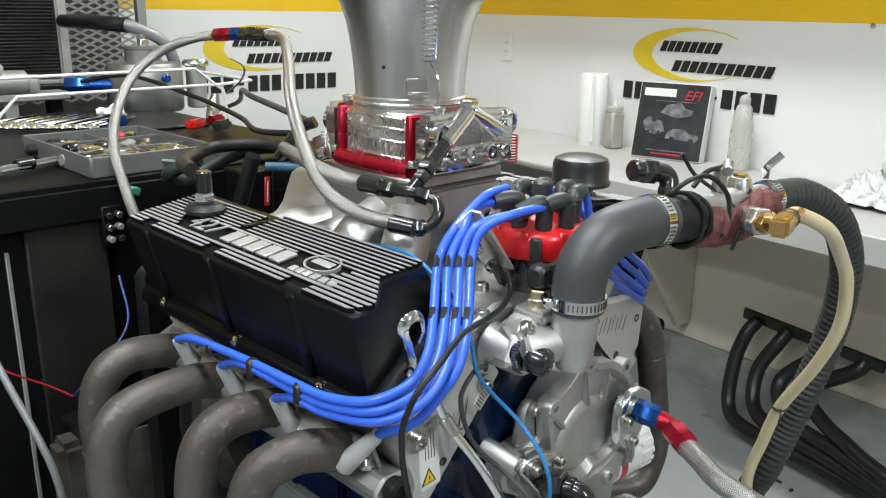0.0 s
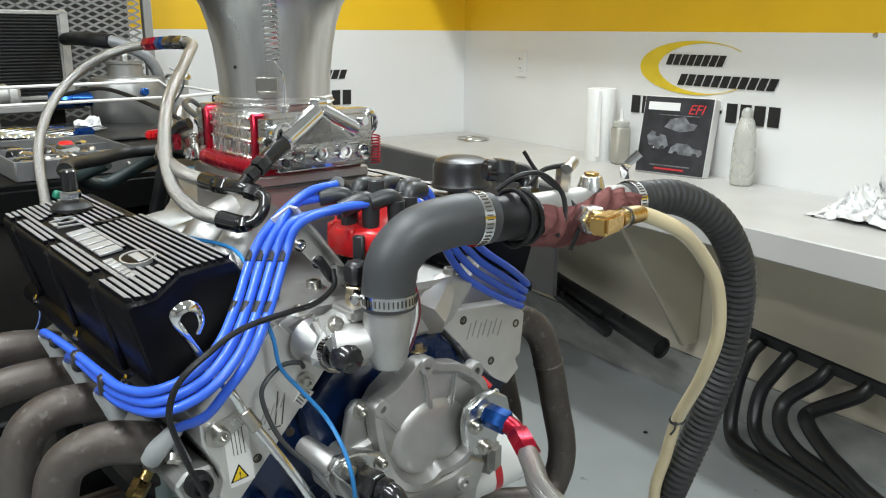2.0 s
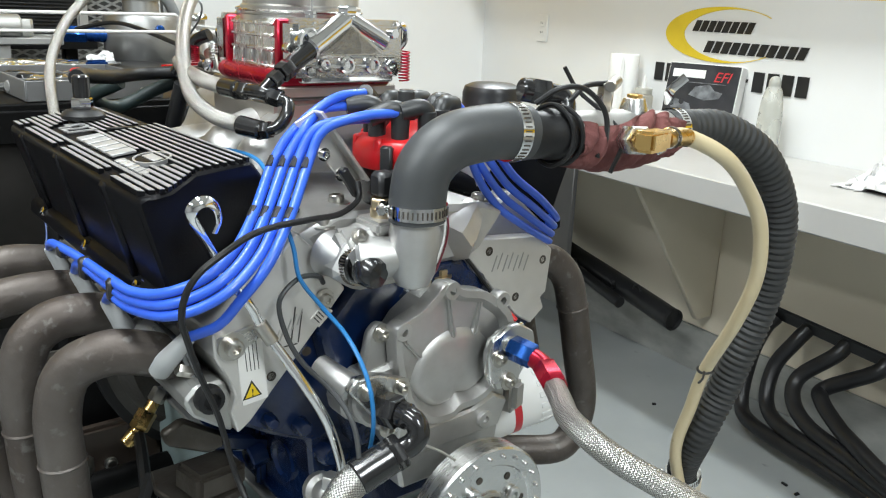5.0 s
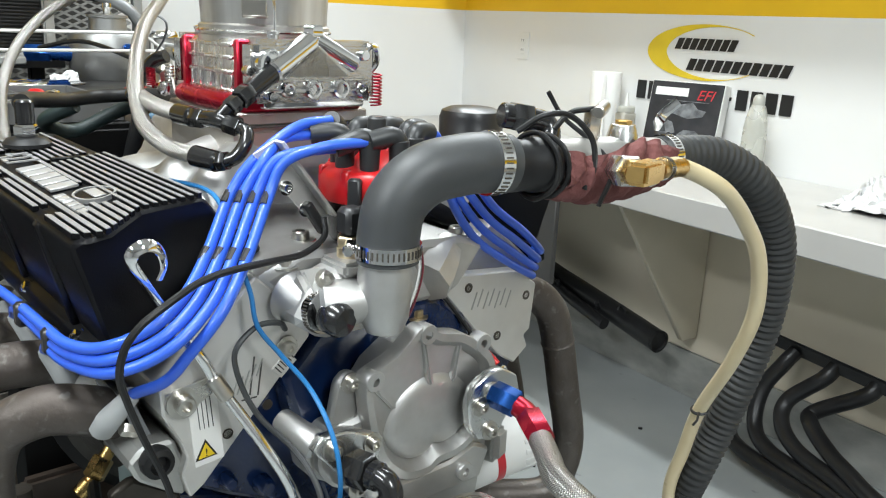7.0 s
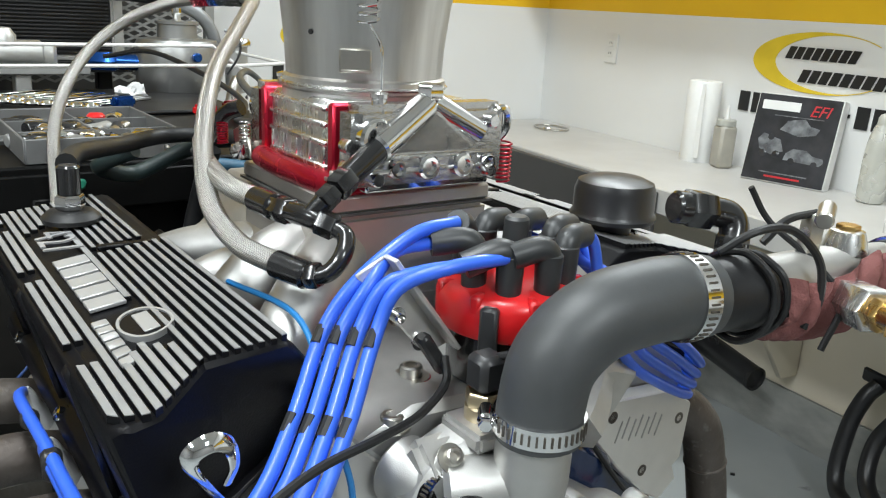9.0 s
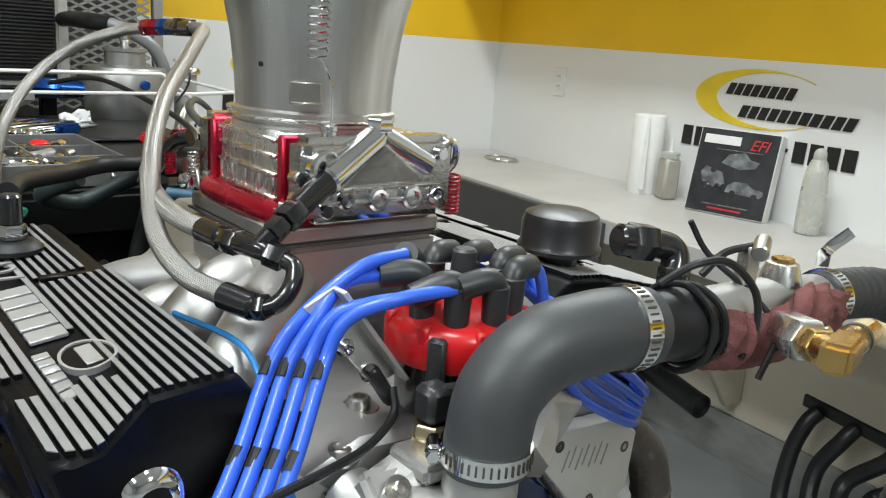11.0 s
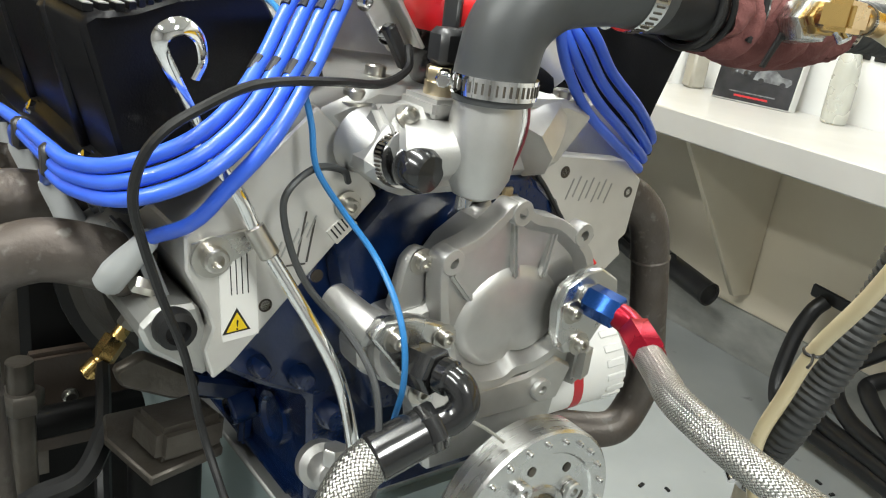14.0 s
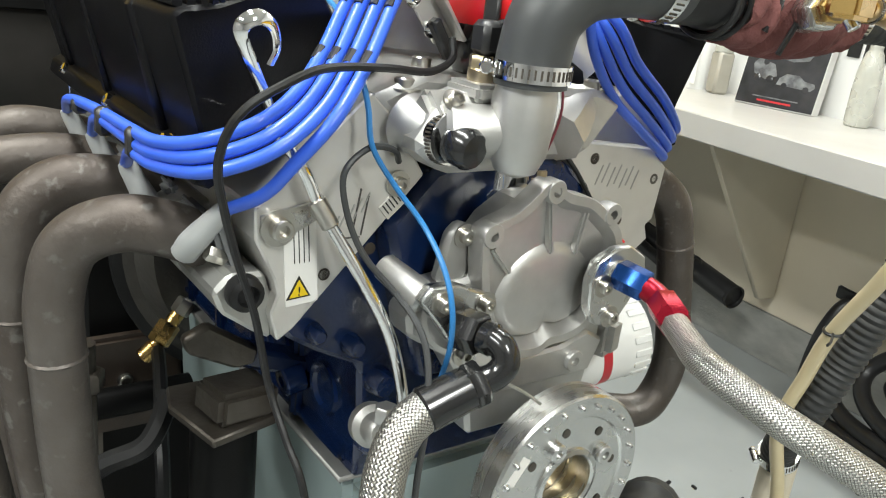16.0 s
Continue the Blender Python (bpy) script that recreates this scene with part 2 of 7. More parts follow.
def single(name, bm, m, label, category, F=E, group="", kind=""):
    lo = Vector((min(v.co[i] for v in bm.verts) for i in range(3)))
    hi = Vector((max(v.co[i] for v in bm.verts) for i in range(3)))
    base = Vector(((lo.x + hi.x) / 2, (lo.y + hi.y) / 2, lo.z))
    bmesh.ops.translate(bm, vec=-base, verts=bm.verts)
    ob = new(name, shared(name, bm, m))
    ob.matrix_basis = F @ Matrix.Translation(base)
    BASE[ob.name] = Matrix.Translation(base).inverted()
    return tagged(ob, label, category, group, kind)


def frame_z(a, b):
    """A matrix at a whose z points to b."""
    d = (Vector(b) - Vector(a)).normalized()
    return Matrix.Translation(a) @ d.to_track_quat("Z", "Y").to_matrix().to_4x4()


def bev(bm, w, seg=1, angle=30):
    es = [e for e in bm.edges if len(e.link_faces) == 2 and e.calc_face_angle(0) > radians(angle)]
    bmesh.ops.bevel(bm, geom=es, offset=w, segments=seg, affect="EDGES", clamp_overlap=True)
    return bm


def box(c, s, w=0.0, rot=None, bm=None, seg=1):
    b = bmesh.new()
    bmesh.ops.create_cube(b, size=1, matrix=Matrix.Diagonal((*s, 1)))
    if w:
        bev(b, w, seg)
    M = Matrix.Translation(c) @ (Euler([radians(a) for a in rot]).to_matrix().to_4x4() if rot else ID)
    bmesh.ops.transform(b, matrix=M, verts=b.verts)
    return join(bm, b)


def join(bm, b):
    if bm is None:
        return b
    me = bpy.data.meshes.new("tmp")
    b.to_mesh(me)
    b.free()
    bm.from_mesh(me)
    bpy.data.meshes.remove(me)
    return bm


def lathe(profile, M=ID, seg=24, bm=None, a0=0.0):
    """Turns (radius, height) pairs about z, then sets them by M."""
    b = bmesh.new()
    rings = []
    for r, h in profile:
        rings.append([b.verts.new((max(r, 1e-5) * math.cos(a0 + 2 * math.pi * i / seg), max(r, 1e-5) * math.sin(a0 + 2 * math.pi * i / seg), h)) for i in range(seg)])
    for p, q in zip(rings, rings[1:]):
        for i in range(seg):
            b.faces.new((p[i], p[(i + 1) % seg], q[(i + 1) % seg], q[i]))
    if profile[0][0] > 1e-4:
        b.faces.new(rings[0][::-1])
    if profile[-1][0] > 1e-4:
        b.faces.new(rings[-1])
    bmesh.ops.recalc_face_normals(b, faces=b.faces)
    bmesh.ops.transform(b, matrix=M, verts=b.verts)
    return join(bm, b)


def rod(a, b, r, r2=None, seg=16, w=0.0, bm=None):
    L = (Vector(b) - Vector(a)).length
    r2 = r if r2 is None else r2
    prof = [(r - w, 0), (r, w), (r2, L - w), (r2 - w, L)] if w else [(r, 0), (r2, L)]
    return lathe(prof, frame_z(a, b), seg, bm)


def hexa(a, b, r, bm=None):
    L = (Vector(b) - Vector(a)).length
    w = min(r, L) * 0.15
    return lathe([(r - w, 0), (r, w), (r, L - w), (r - w, L)], frame_z(a, b), 6, bm)


def curve(pts, n=8, closed=False):
    """A smooth line through the points."""
    P = [Vector(p) for p in pts]
    out = []
    N = len(P)
    for i in range(N if closed else N - 1):
        p0 = P[(i - 1) % N] if closed or i > 0 else P[0] * 2 - P[1]
        p1, p2 = P[i], P[(i + 1) % N]
        p3 = P[(i + 2) % N] if closed or i + 2 < N else P[-1] * 2 - P[-2]
        for k in range(n):
            t = k / n
            out.append(0.5 * (2 * p1 + (p2 - p0) * t + (2 * p0 - 5 * p1 + 4 * p2 - p3) * t * t + (3 * p1 - p0 - 3 * p2 + p3) * t ** 3))
    if not closed:
        out.append(P[-1])
    return out


def tube(pts, r, seg=12, n=8, closed=False, rf=None, bm=None, raw=False, flat=1.0):
    """A round bar along a smooth line; rf(length) scales its radius."""
    L = [Vector(p) for p in pts] if raw else curve(pts, n, closed)
    b = bmesh.new()
    uvl = b.loops.layers.uv.new("UVMap")
    N = len(L)
    tan = [((L[(i + 1) % N] - L[i - 1]) if closed else (L[min(i + 1, N - 1)] - L[max(i - 1, 0)])).normalized() for i in range(N)]
    up = Vector((0, 0, 1)) if abs(tan[0].z) < 0.9 else Vector((1, 0, 0))
    nrm = (up - tan[0] * up.dot(tan[0])).normalized()
    rings, lens, s = [], [], 0.0
    for i in range(N):
        nrm = (nrm - tan[i] * nrm.dot(tan[i])).normalized()
        bi = tan[i].cross(nrm)
        if i:
            s += (L[i] - L[i - 1]).length
        rr = r * (rf(s) if rf else 1.0)
        rings.append([b.verts.new(L[i] + rr * (math.cos(2 * math.pi * k / seg) * nrm + flat * math.sin(2 * math.pi * k / seg) * bi)) for k in range(seg)])
        lens.append(s / (2 * math.pi * r))
    for i in range(N if closed else N - 1):
        p, q = rings[i], rings[(i + 1) % N]
        for k in range(seg):
            f = b.faces.new((p[k], p[(k + 1) % seg], q[(k + 1) % seg], q[k]))
            v1 = lens[(i + 1) % N] if i + 1 < N else lens[-1] + 0.1
            for lp, uvv in zip(f.loops, ((k / seg, lens[i]), ((k + 1) / seg, lens[i]), ((k + 1) / seg, v1), (k / seg, v1))):
                lp[uvl].uv = uvv
    if not closed:
        b.faces.new(rings[0][::-1])
        b.faces.new(rings[-1])
    bmesh.ops.recalc_face_normals(b, faces=b.faces)
    return join(bm, b)


def prism(poly, M, depth, w=0.0, bm=None, holes=()):
    """A flat outline in the xy plane of M, thickened along its z."""
    b = bmesh.new()
    vs = [b.verts.new((x, y, 0)) for x, y in poly]
    f = b.faces.new(vs)
    r = bmesh.ops.extrude_face_region(b, geom=[f])
    bmesh.ops.translate(b, vec=(0, 0, depth), verts=[v for v in r["geom"] if isinstance(v, bmesh.types.BMVert)])
    bmesh.ops.recalc_face_normals(b, faces=b.faces)
    if w:
        bev(b, w)
    bmesh.ops.transform(b, matrix=M, verts=b.verts)
    return join(bm, b)


FRONT = Matrix(((1, 0, 0, 0), (0, 0, -1, 0), (0, 1, 0, 0), (0, 0, 0, 1)))  # outline x, z; thickens towards -y


def front(y):
    return Matrix.Translation((0, y, 0)) @ FRONT


def lettering(text, size, M, m, name, parent=None, depth=0.001, shear=0.0, label="", category="", F=ID):
    cu = bpy.data.curves.new(name, "FONT")
    cu.body, cu.size, cu.extrude, cu.shear = text, size, depth, shear
    cu.align_x, cu.align_y = "CENTER", "CENTER"
    tmp = new("tmp_text", cu)
    dg = bpy.context.evaluated_depsgraph_get()
    me = bpy.data.meshes.new_from_object(tmp.evaluated_get(dg))
    bpy.data.objects.remove(tmp)
    me.materials.clear()
    me.materials.append(m)
    me.name = name
    if parent:
        return place(name, me, parent, M, label)
    ob = new(name, me)
    ob.matrix_basis = F @ M
    return tagged(ob, label, category)


def bolt_mesh(name, m, r=0.006, head=0.006, washer=0.010):
    """A hex socket screw with a washer, along +z."""
    b = lathe([(washer, 0), (washer, 0.0015), (r, 0.0015), (r, 0.0015 + head - 0.001), (r - 0.001, 0.0015 + head), (r * 0.55, 0.0015 + head), (r * 0.5, 0.0015 + head * 0.4), (0, 0.0015 + head * 0.4)], seg=16)
    return shared(name, b, m)


def hexbolt_mesh(name, m, r=0.007, head=0.006, washer=0.011):
    b = lathe([(washer, 0), (washer, 0.002), (r * 0.9, 0.002)], seg=16)
    b = lathe([(r, 0.002), (r, 0.002 + head - 0.001), (r * 0.85, 0.002 + head)], seg=6, bm=b)
    return shared(name, b, m)


BOLT = bolt_mesh("socket_bolt", STEEL)
BOLTS = bolt_mesh("small_socket_bolt", CHROME, 0.0042, 0.005, 0.0065)
HEXB = hexbolt_mesh("hex_bolt", GOLDZ)
HEXS = hexbolt_mesh("hex_bolt_small", STEEL, 0.005, 0.005, 0.008)
TOFRONT = Matrix.Rotation(radians(90), 4, "X")


def clamp(parent, a, axis, r, w=0.012, name="hose_clamp"):
    """A worm-drive band round a hose."""
    a, d = Vector(a), Vector(axis).normalized()
    M = frame_z(a - d * w / 2, a + d * w / 2)
    c = part(name, lathe([(r, 0), (r + 0.0012, 0), (r + 0.0012, w), (r, w)], M, 40), CHROME, parent, "stainless worm-drive hose clamp")
    slots = None
    for k in range(40):
        if 32 <= k <= 38:
            continue
        g = 2 * math.pi * k / 40
        sm = bmesh.new()
        bmesh.ops.create_cube(sm, size=1, matrix=M @ Matrix.Rotation(g, 4, "Z") @ Matrix.Translation((r + 0.0014, 0, w / 2)) @ Matrix.Diagonal((0.0006, 0.0013, w * 0.55, 1)))
        slots = join(slots, sm)
    tagged(part("slotting", slots, RUSTY, c), kind="stuff")
    g = 5.6
    p = M @ Vector(((r + 0.005) * math.cos(g), (r + 0.005) * math.sin(g), w / 2))
    t = M.to_3x3() @ Vector((-math.sin(g), math.cos(g), 0))
    part("screw_housing", rod(p - t * 0.008, p + t * 0.008, 0.0052, seg=10, w=0.001, bm=hexa(p + t * 0.008, p + t * 0.014, 0.0045)), CHROME, c)
    return c

# ---- the room ----
XW, YB, XL, YF, ZC, ZY = 2.628, 3.32, -3.0, -3.2, 2.75, 1.356
BZ, BX = 0.864, 2.05


def structure(name, bm, m, label, category):
    return single(name, bm, m, label, category, F=ID, kind="structure")


structure("floor", box(((XL + XW) / 2, (YF + YB) / 2, -0.05), (XW - XL + 0.4, YB - YF + 0.4, 0.1)), FLOORM, "grey painted concrete floor with small dark specks", "floor")
structure("ceiling", box(((XL + XW) / 2, (YF + YB) / 2, ZC + 0.05), (XW - XL + 0.4, YB - YF + 0.4, 0.1)), WALL, "plain white ceiling", "ceiling")
for nm, c, s in (("wall_east", (XW + 0.06, (YF + YB) / 2, 0), (0.12, YB - YF + 0.24, 0)), ("wall_north", ((XL + XW) / 2, YB + 0.06, 0), (XW - XL, 0.12, 0))):
    structure(nm, box((c[0], c[1], ZY / 2), (s[0], s[1], ZY)), WALL, "white painted wall below a yellow band", "wall")
    structure(nm + "_band", box((c[0], c[1], (ZY + ZC) / 2), (s[0], s[1], ZC - ZY)), YELLOW, "yellow painted upper band of the wall", "wall")
# Unseen walls; their grey is chosen to hold down the fill light.
structure("wall_west", box((XL - 0.06, (YF + YB) / 2, ZC / 2), (0.12, YB - YF + 0.24, ZC)), FARW, "unseen closing wall, grey to hold down bounced light", "wall")
structure("wall_south", box(((XL + XW) / 2, YF - 0.06, ZC / 2), (XW - XL, 0.12, ZC)), FARW, "unseen closing wall, grey to hold down bounced light", "wall")
# Unseen overhang, inferred from the slanting wall shadow it is there to cast.
structure("shading_overhang", box((XW - 0.20, (YF + YB) / 2, 2.30), (0.40, YB - YF - 0.002, 0.9)), WALL, "unseen white box above the bench that shades the wall", "ceiling")
# Thin cream sheet laid over the white wall below the worktop.
structure("wall_panel", box((XW - 0.002, 0.4, 0.47), (0.008, 5.6, 0.595), 0.001), mat("cream_wall_tone", (0.78, 0.70, 0.56), 0.5, second=(0.71, 0.63, 0.50), scale=3, bump=0.06, bscale=90), "cream-toned lower wall under the bench", "wall")
bb = box((XW - 0.006, 0.6, 0.085), (0.012, 5.4, 0.17), 0.002)
structure("baseboard", bb, PLATE, "galvanised tread plate baseboard along the wall", "baseboard")
for x, y, z, sx, sy, watt in LAMPS:
    lt = thing("ceiling_light", "flat white fluorescent ceiling light panel, lit", "ceiling light", (x, y, ZC - 0.06), ID, "ceiling lights")
    part("frame", box((x, y, ZC - 0.03), (sx + 0.06, sy + 0.06, 0.06), 0.005), WHITEP, lt)
    part("diffuser", box((x, y, ZC - 0.064), (sx, sy, 0.006)), LAMPM, lt, "glowing white diffuser")
    ld = bpy.data.lights.new("ceiling_lamp", "AREA")
    ld.shape, ld.size, ld.size_y, ld.energy, ld.color = "RECTANGLE", sx, sy, watt, (0.90, 0.975, 1.0)
    lo = new("ceiling_lamp", ld)
    lo.parent = lt
    lo.matrix_basis = Matrix.Translation((0, 0, -0.012))

# bench along the east wall
bench = thing("workbench", "long grey laminate workbench fixed along the white wall", "workbench", (BX + 0.28, 1.0, 0), ID, kind="structure")
part("worktop", box(((BX + XW) / 2, 0.4, BZ - 0.038), (XW - BX - 0.002, 5.82, 0.076), 0.004), BENCHM, bench, "grey laminate worktop")
# Dark upright sheet filling the dark band below the far worktop edge.
part("far_dark_sheet", box((BX - 0.012, 2.62, BZ - 0.20), (0.02, 1.38, 0.38), 0.003), DARKG, bench, "dark grey upright sheet below the far worktop edge")
for y in (1.79, 0.30, -1.2):
    part("gusset", prism([(BX + 0.06, BZ - 0.032), (XW - 0.013, BZ - 0.032), (XW - 0.013, 0.235), (XW - 0.09, 0.235)], front(y), 0.02, 0.002), CREAM, bench, "cream triangular support panel")
part("back_rail", box((XW - 0.011, 0.4, BZ - 0.08), (0.02, 5.6, 0.08), 0.002), CREAM, bench)


# ---- wall signs ----
def crescent(n=36):
    """A tapered arc, thick at its back and thin at its tips."""
    b = bmesh.new()
    rows = []
    for i in range(n + 1):
        a = radians(42 + 276 * i / n)
        k = math.sin(math.pi * i / n)
        o = Vector((0.155 + 0.255 * math.cos(a), 0.094 * math.sin(a)))
        q = Vector((0.155 + 0.255 * math.cos(a) + 0.088 * k ** 1.3, 0.094 * math.sin(a) * (1 - 0.10 * k) - (0.003 if a < math.pi else -0.003)))
        rows.append([b.verts.new((p.x, p.y, z)) for z in (0, 0.0015) for p in (o, q)])
    for p, q in zip(rows, rows[1:]):
        for i, j in ((0, 1), (1, 3), (3, 2), (2, 0)):
            b.faces.new((p[i], p[j], q[j], q[i]))
    bmesh.ops.recalc_face_normals(b, faces=b.faces)
    return b


def sign(name, M):
    """Crescent and slanted bars in the sign's own plane, x along the wall, y up."""
    s = new(name)
    s.matrix_basis = M
    BASE[s.name] = ID
    tagged(s, "painted wall sign with a yellow crescent and black slanted lettering bars", "wall sign", "wall signs", "")
    part("crescent", crescent(), YINK, s, "yellow crescent")
    for word, x0, x1, y0, y1 in ((8, 0.033, 0.288, 0.008, 0.046), (11, 0.093, 0.50, -0.062, -0.022)):
        w = (x1 - x0) / word
        for k in range(word):
            a, c = x0 + k * w, x0 + (k + 0.82) * w
            sh = 0.008
            part("lettering_bar", prism([(a - sh, y0), (c - sh, y0), (c + sh, y1), (a + sh, y1)], Matrix.Translation((0, 0, 0.002)), 0.001), INK, s)
    for k in range(12):
        if k in (3, 7):
            a, c, y0, y1 = 0.055 * k + 0.010, 0.055 * k + 0.036, -0.150, -0.139
        else:
            a, c, y0, y1 = 0.055 * k, 0.055 * k + 0.043, -0.178, -0.112
        part("digit_bar", prism([(a - 0.132, y0), (c - 0.132, y0), (c - 0.130, y1), (a - 0.130, y1)], Matrix.Translation((0, 0, 0.002)), 0.001), INK, s)
    return s


sign("wall_sign", Matrix(((0, 0, -1, XW - 0.001), (-1, 0, 0, 2.055), (0, 1, 0, 1.232), (0, 0, 0, 1))))
sign("wall_sign", Matrix(((1, 0, 0, 1.475), (0, 0, -1, YB - 0.001), (0, 1, 0, 1.205), (0, 0, 0, 1))))

outlet = thing("wall_outlet", "white double wall outlet with a plain cover plate", "outlet", (XW - 0.003, 2.87, 1.155), ID)
part("cover_plate", box((XW - 0.003, 2.87, 1.212), (0.006, 0.072, 0.115), 0.002), WHITEP, outlet)
for z in (1.232, 1.192):
    part("socket", box((XW - 0.0075, 2.87, z), (0.004, 0.034, 0.028), 0.003), WHITEP, outlet)
    for dy in (-0.006, 0.006):
        part("slot", box((XW - 0.0097, 2.87 + dy, z + 0.003), (0.001, 0.0025, 0.009)), INK, outlet)
single("wall_screw", lathe([(0.008, 0), (0.008, 0.003), (0.003, 0.012), (0, 0.012)], Matrix.Translation((XW, 1.26, 1.35)) @ Matrix.Rotation(radians(-90), 4, "Y"), 10), STEEL, "small steel screw in the wall", "screw", ID)

# ---- the engine ----
eng = thing("engine", "dark blue eight-cylinder race engine with aluminium heads on a dyno stand", "engine", (-0.02, 0.2, 0.55))
CX = -0.011
blk = bmesh.new()
prof = [(-0.145, 0.738), (0.115, 0.738), (0.115, 0.80), (0.10, 0.90), (0.06, 0.985), (0.03, 1.04), (-0.08, 1.04), (-0.12, 1.022), (-0.235, 0.91), (-0.215, 0.888), (-0.190, 0.872), (-0.150, 0.852), (-0.146, 0.80)]
blk = prism(prof, front(0.56), 0.485, 0.004)
blk = prism([(0.09, 0.80), (0.16, 0.865), (0.20, 0.93), (0.09, 1.035), (0.03, 0.99)], front(0.56), 0.462, 0.004, bm=blk)
blk = prism([(-0.112, 1.026), (-0.060, 1.036), (0.020, 1.030), (0.066, 1.000), (0.078, 0.94), (0.070, 0.84), (-0.105, 0.84), (-0.135, 0.93), (-0.150, 0.985)], front(0.09), 0.042, 0.006, bm=blk)
block = part("block", blk, BLUEP, eng, "dark blue painted iron block")
for x, z, r in ((-0.16, 0.875, 0.010), (-0.195, 0.892, 0.008), (-0.13, 0.835, 0.014), (-0.135, 0.775, 0.011), (-0.115, 0.80, 0.008)):
    part("boss", rod((x, 0.080, z), (x, 0.060, z), r, r * 0.8, w=0.002), BLUEP, block)
for y in (0.135, 0.235, 0.335, 0.43):
    part("core_plug", lathe([(0.024, 0), (0.024, 0.005), (0.019, 0.005), (0.017, 0.001), (0, 0.001)], Matrix.Translation((-0.145, y, 0.80)) @ Matrix.Rotation(radians(-90), 4, "Y"), 24), BLUEP, block)
    part("side_rib", box((-0.149, y + 0.05, 0.800), (0.014, 0.012, 0.110), 0.004, seg=2), BLUEP, block)
part("mount_boss", lathe([(0.015, 0), (0.015, 0.018), (0.013, 0.020), (0.006, 0.020), (0.006, 0.008), (0, 0.008)], Matrix.Translation((-0.150, 0.178, 0.792)) @ Matrix.Rotation(radians(-100), 4, "Y"), 20), BLUEP, block)
part("lower_rib", box((-0.146, 0.30, 0.752), (0.012, 0.42, 0.014), 0.005, seg=2), BLUEP, block)
pan = box((CX - 0.01, 0.32, 0.642), (0.25, 0.48, 0.18), 0.012, seg=2)
for v in pan.verts:
    if v.co.z < 0.6:
        v.co.x = CX + (v.co.x - CX) * 0.92
part("oil_pan", pan, mat("pan_paint", (0.30, 0.37, 0.37), 0.32, 0.0, second=(0.23, 0.29, 0.29), scale=6, bump=0.03), eng, "grey-green oil pan")
part("pan_rail", box((CX - 0.008, 0.326, 0.735), (0.274, 0.490, 0.006), 0.002), GREYS, eng)

# cylinder heads
lh = [(-0.261, 1.007), (-0.2405, 1.026), (-0.178, 1.086), (-0.156, 1.066), (-0.1265, 1.024), (-0.2278, 0.9135), (-0.2400, 0.905), (-0.2465, 0.9276), (-0.2412, 0.9427), (-0.2452, 0.9555), (-0.260, 0.9847)]
head_l = part("cylinder_head", prism(lh, front(0.50), 0.457, 0.0015), HEADM, eng, "bare milled aluminium cylinder head")
part("plug_ledge", prism([(-0.286, 0.946), (-0.274, 0.958), (-0.248, 0.957), (-0.2375, 0.925), (-0.2405, 0.903), (-0.2545, 0.911), (-0.279, 0.929)], front(0.48), 0.428, 0.003), CASTM, head_l, "cast ledge along the plug side").data.set_sharp_from_angle(angle=radians(20))
part("port_face", prism([(-0.300, 0.964), (-0.288, 0.977), (-0.2600, 0.990), (-0.2405, 0.957), (-0.279, 0.929)], front(0.48), 0.350, 0.003), CASTM, head_l)
for k in range(5):
    part("engraved_stroke", box((-0.200 + 0.006 * k, 0.0426, 0.990 + 0.004 * k), (0.0010, 0.0010, 0.016), 0, (0, 22, 0)), CASTM, head_l)
for x, z, w, h, g in ((-0.183, 1.000, 0.0010, 0.034, 8), (-0.176, 0.996, 0.0010, 0.030, 8), (-0.186, 0.980, 0.014, 0.0010, 0)):
    part("scribed_line", box((x, 0.0426, z), (w, 0.0010, h), 0, (0, g, 0)), GRIME, head_l)
rh = [(0.049, 1.022), (0.065, 1.0385), (0.098, 1.0355), (0.159, 1.0295), (0.187, 1.009), (0.182, 0.955), (0.1735, 0.949), (0.180, 0.934), (0.159, 0.918), (0.137, 0.932), (0.0975, 0.969)]
rh2 = [(0.055, 1.03), (0.13, 1.085), (0.198, 1.03), (0.190, 0.98), (0.168, 0.93), (0.12, 0.95)]
head_r = part("cylinder_head", prism(rh2, front(0.52), 0.43, 0.003), CASTM, eng, "bare aluminium cylinder head")
part("end_plate", prism(rh, front(0.088), 0.018, 0.0015), HEADM, head_r, "machined aluminium end plate")
for x, z in ((0.0827, 1.022), (0.1715, 0.998), (0.1295, 0.958)):
    part("tapped_hole", lathe([(0.0055, 0), (0.0055, 0.0006), (0.003, 0.0006), (0.003, 0.0002), (0, 0.0002)], Matrix.Translation((x, 0.0702, z)) @ TOFRONT, 14), RUSTY, head_r)
for k in range(7):
    part("engraved_stroke", box((0.092 + 0.0085 * k, 0.0697, 1.006 - 0.0012 * k + 0.003 * (k % 2)), (0.0012, 0.001, 0.020), 0, (0, 20, 0)), CASTM, head_r)
for x, z in ((-0.206, 0.9535), (-0.169, 0.9695)):
    part("tapped_hole", lathe([(0.0048, 0), (0.0048, 0.0006), (0.0036, 0.0006), (0.0036, 0.0002), (0, 0.0002)], Matrix.Translation((x, 0.0432, z)) @ TOFRONT, 14), RUSTY, head_l)
part("rubber_plug", lathe([(0.0125, 0), (0.0135, 0.004), (0.0125, 0.012), (0.008, 0.014), (0.007, 0.008), (0, 0.008)], Matrix.Translation((-0.266, 0.050, 0.947)) @ TOFRONT, 20), RUBBER, head_l, "black rubber plug")
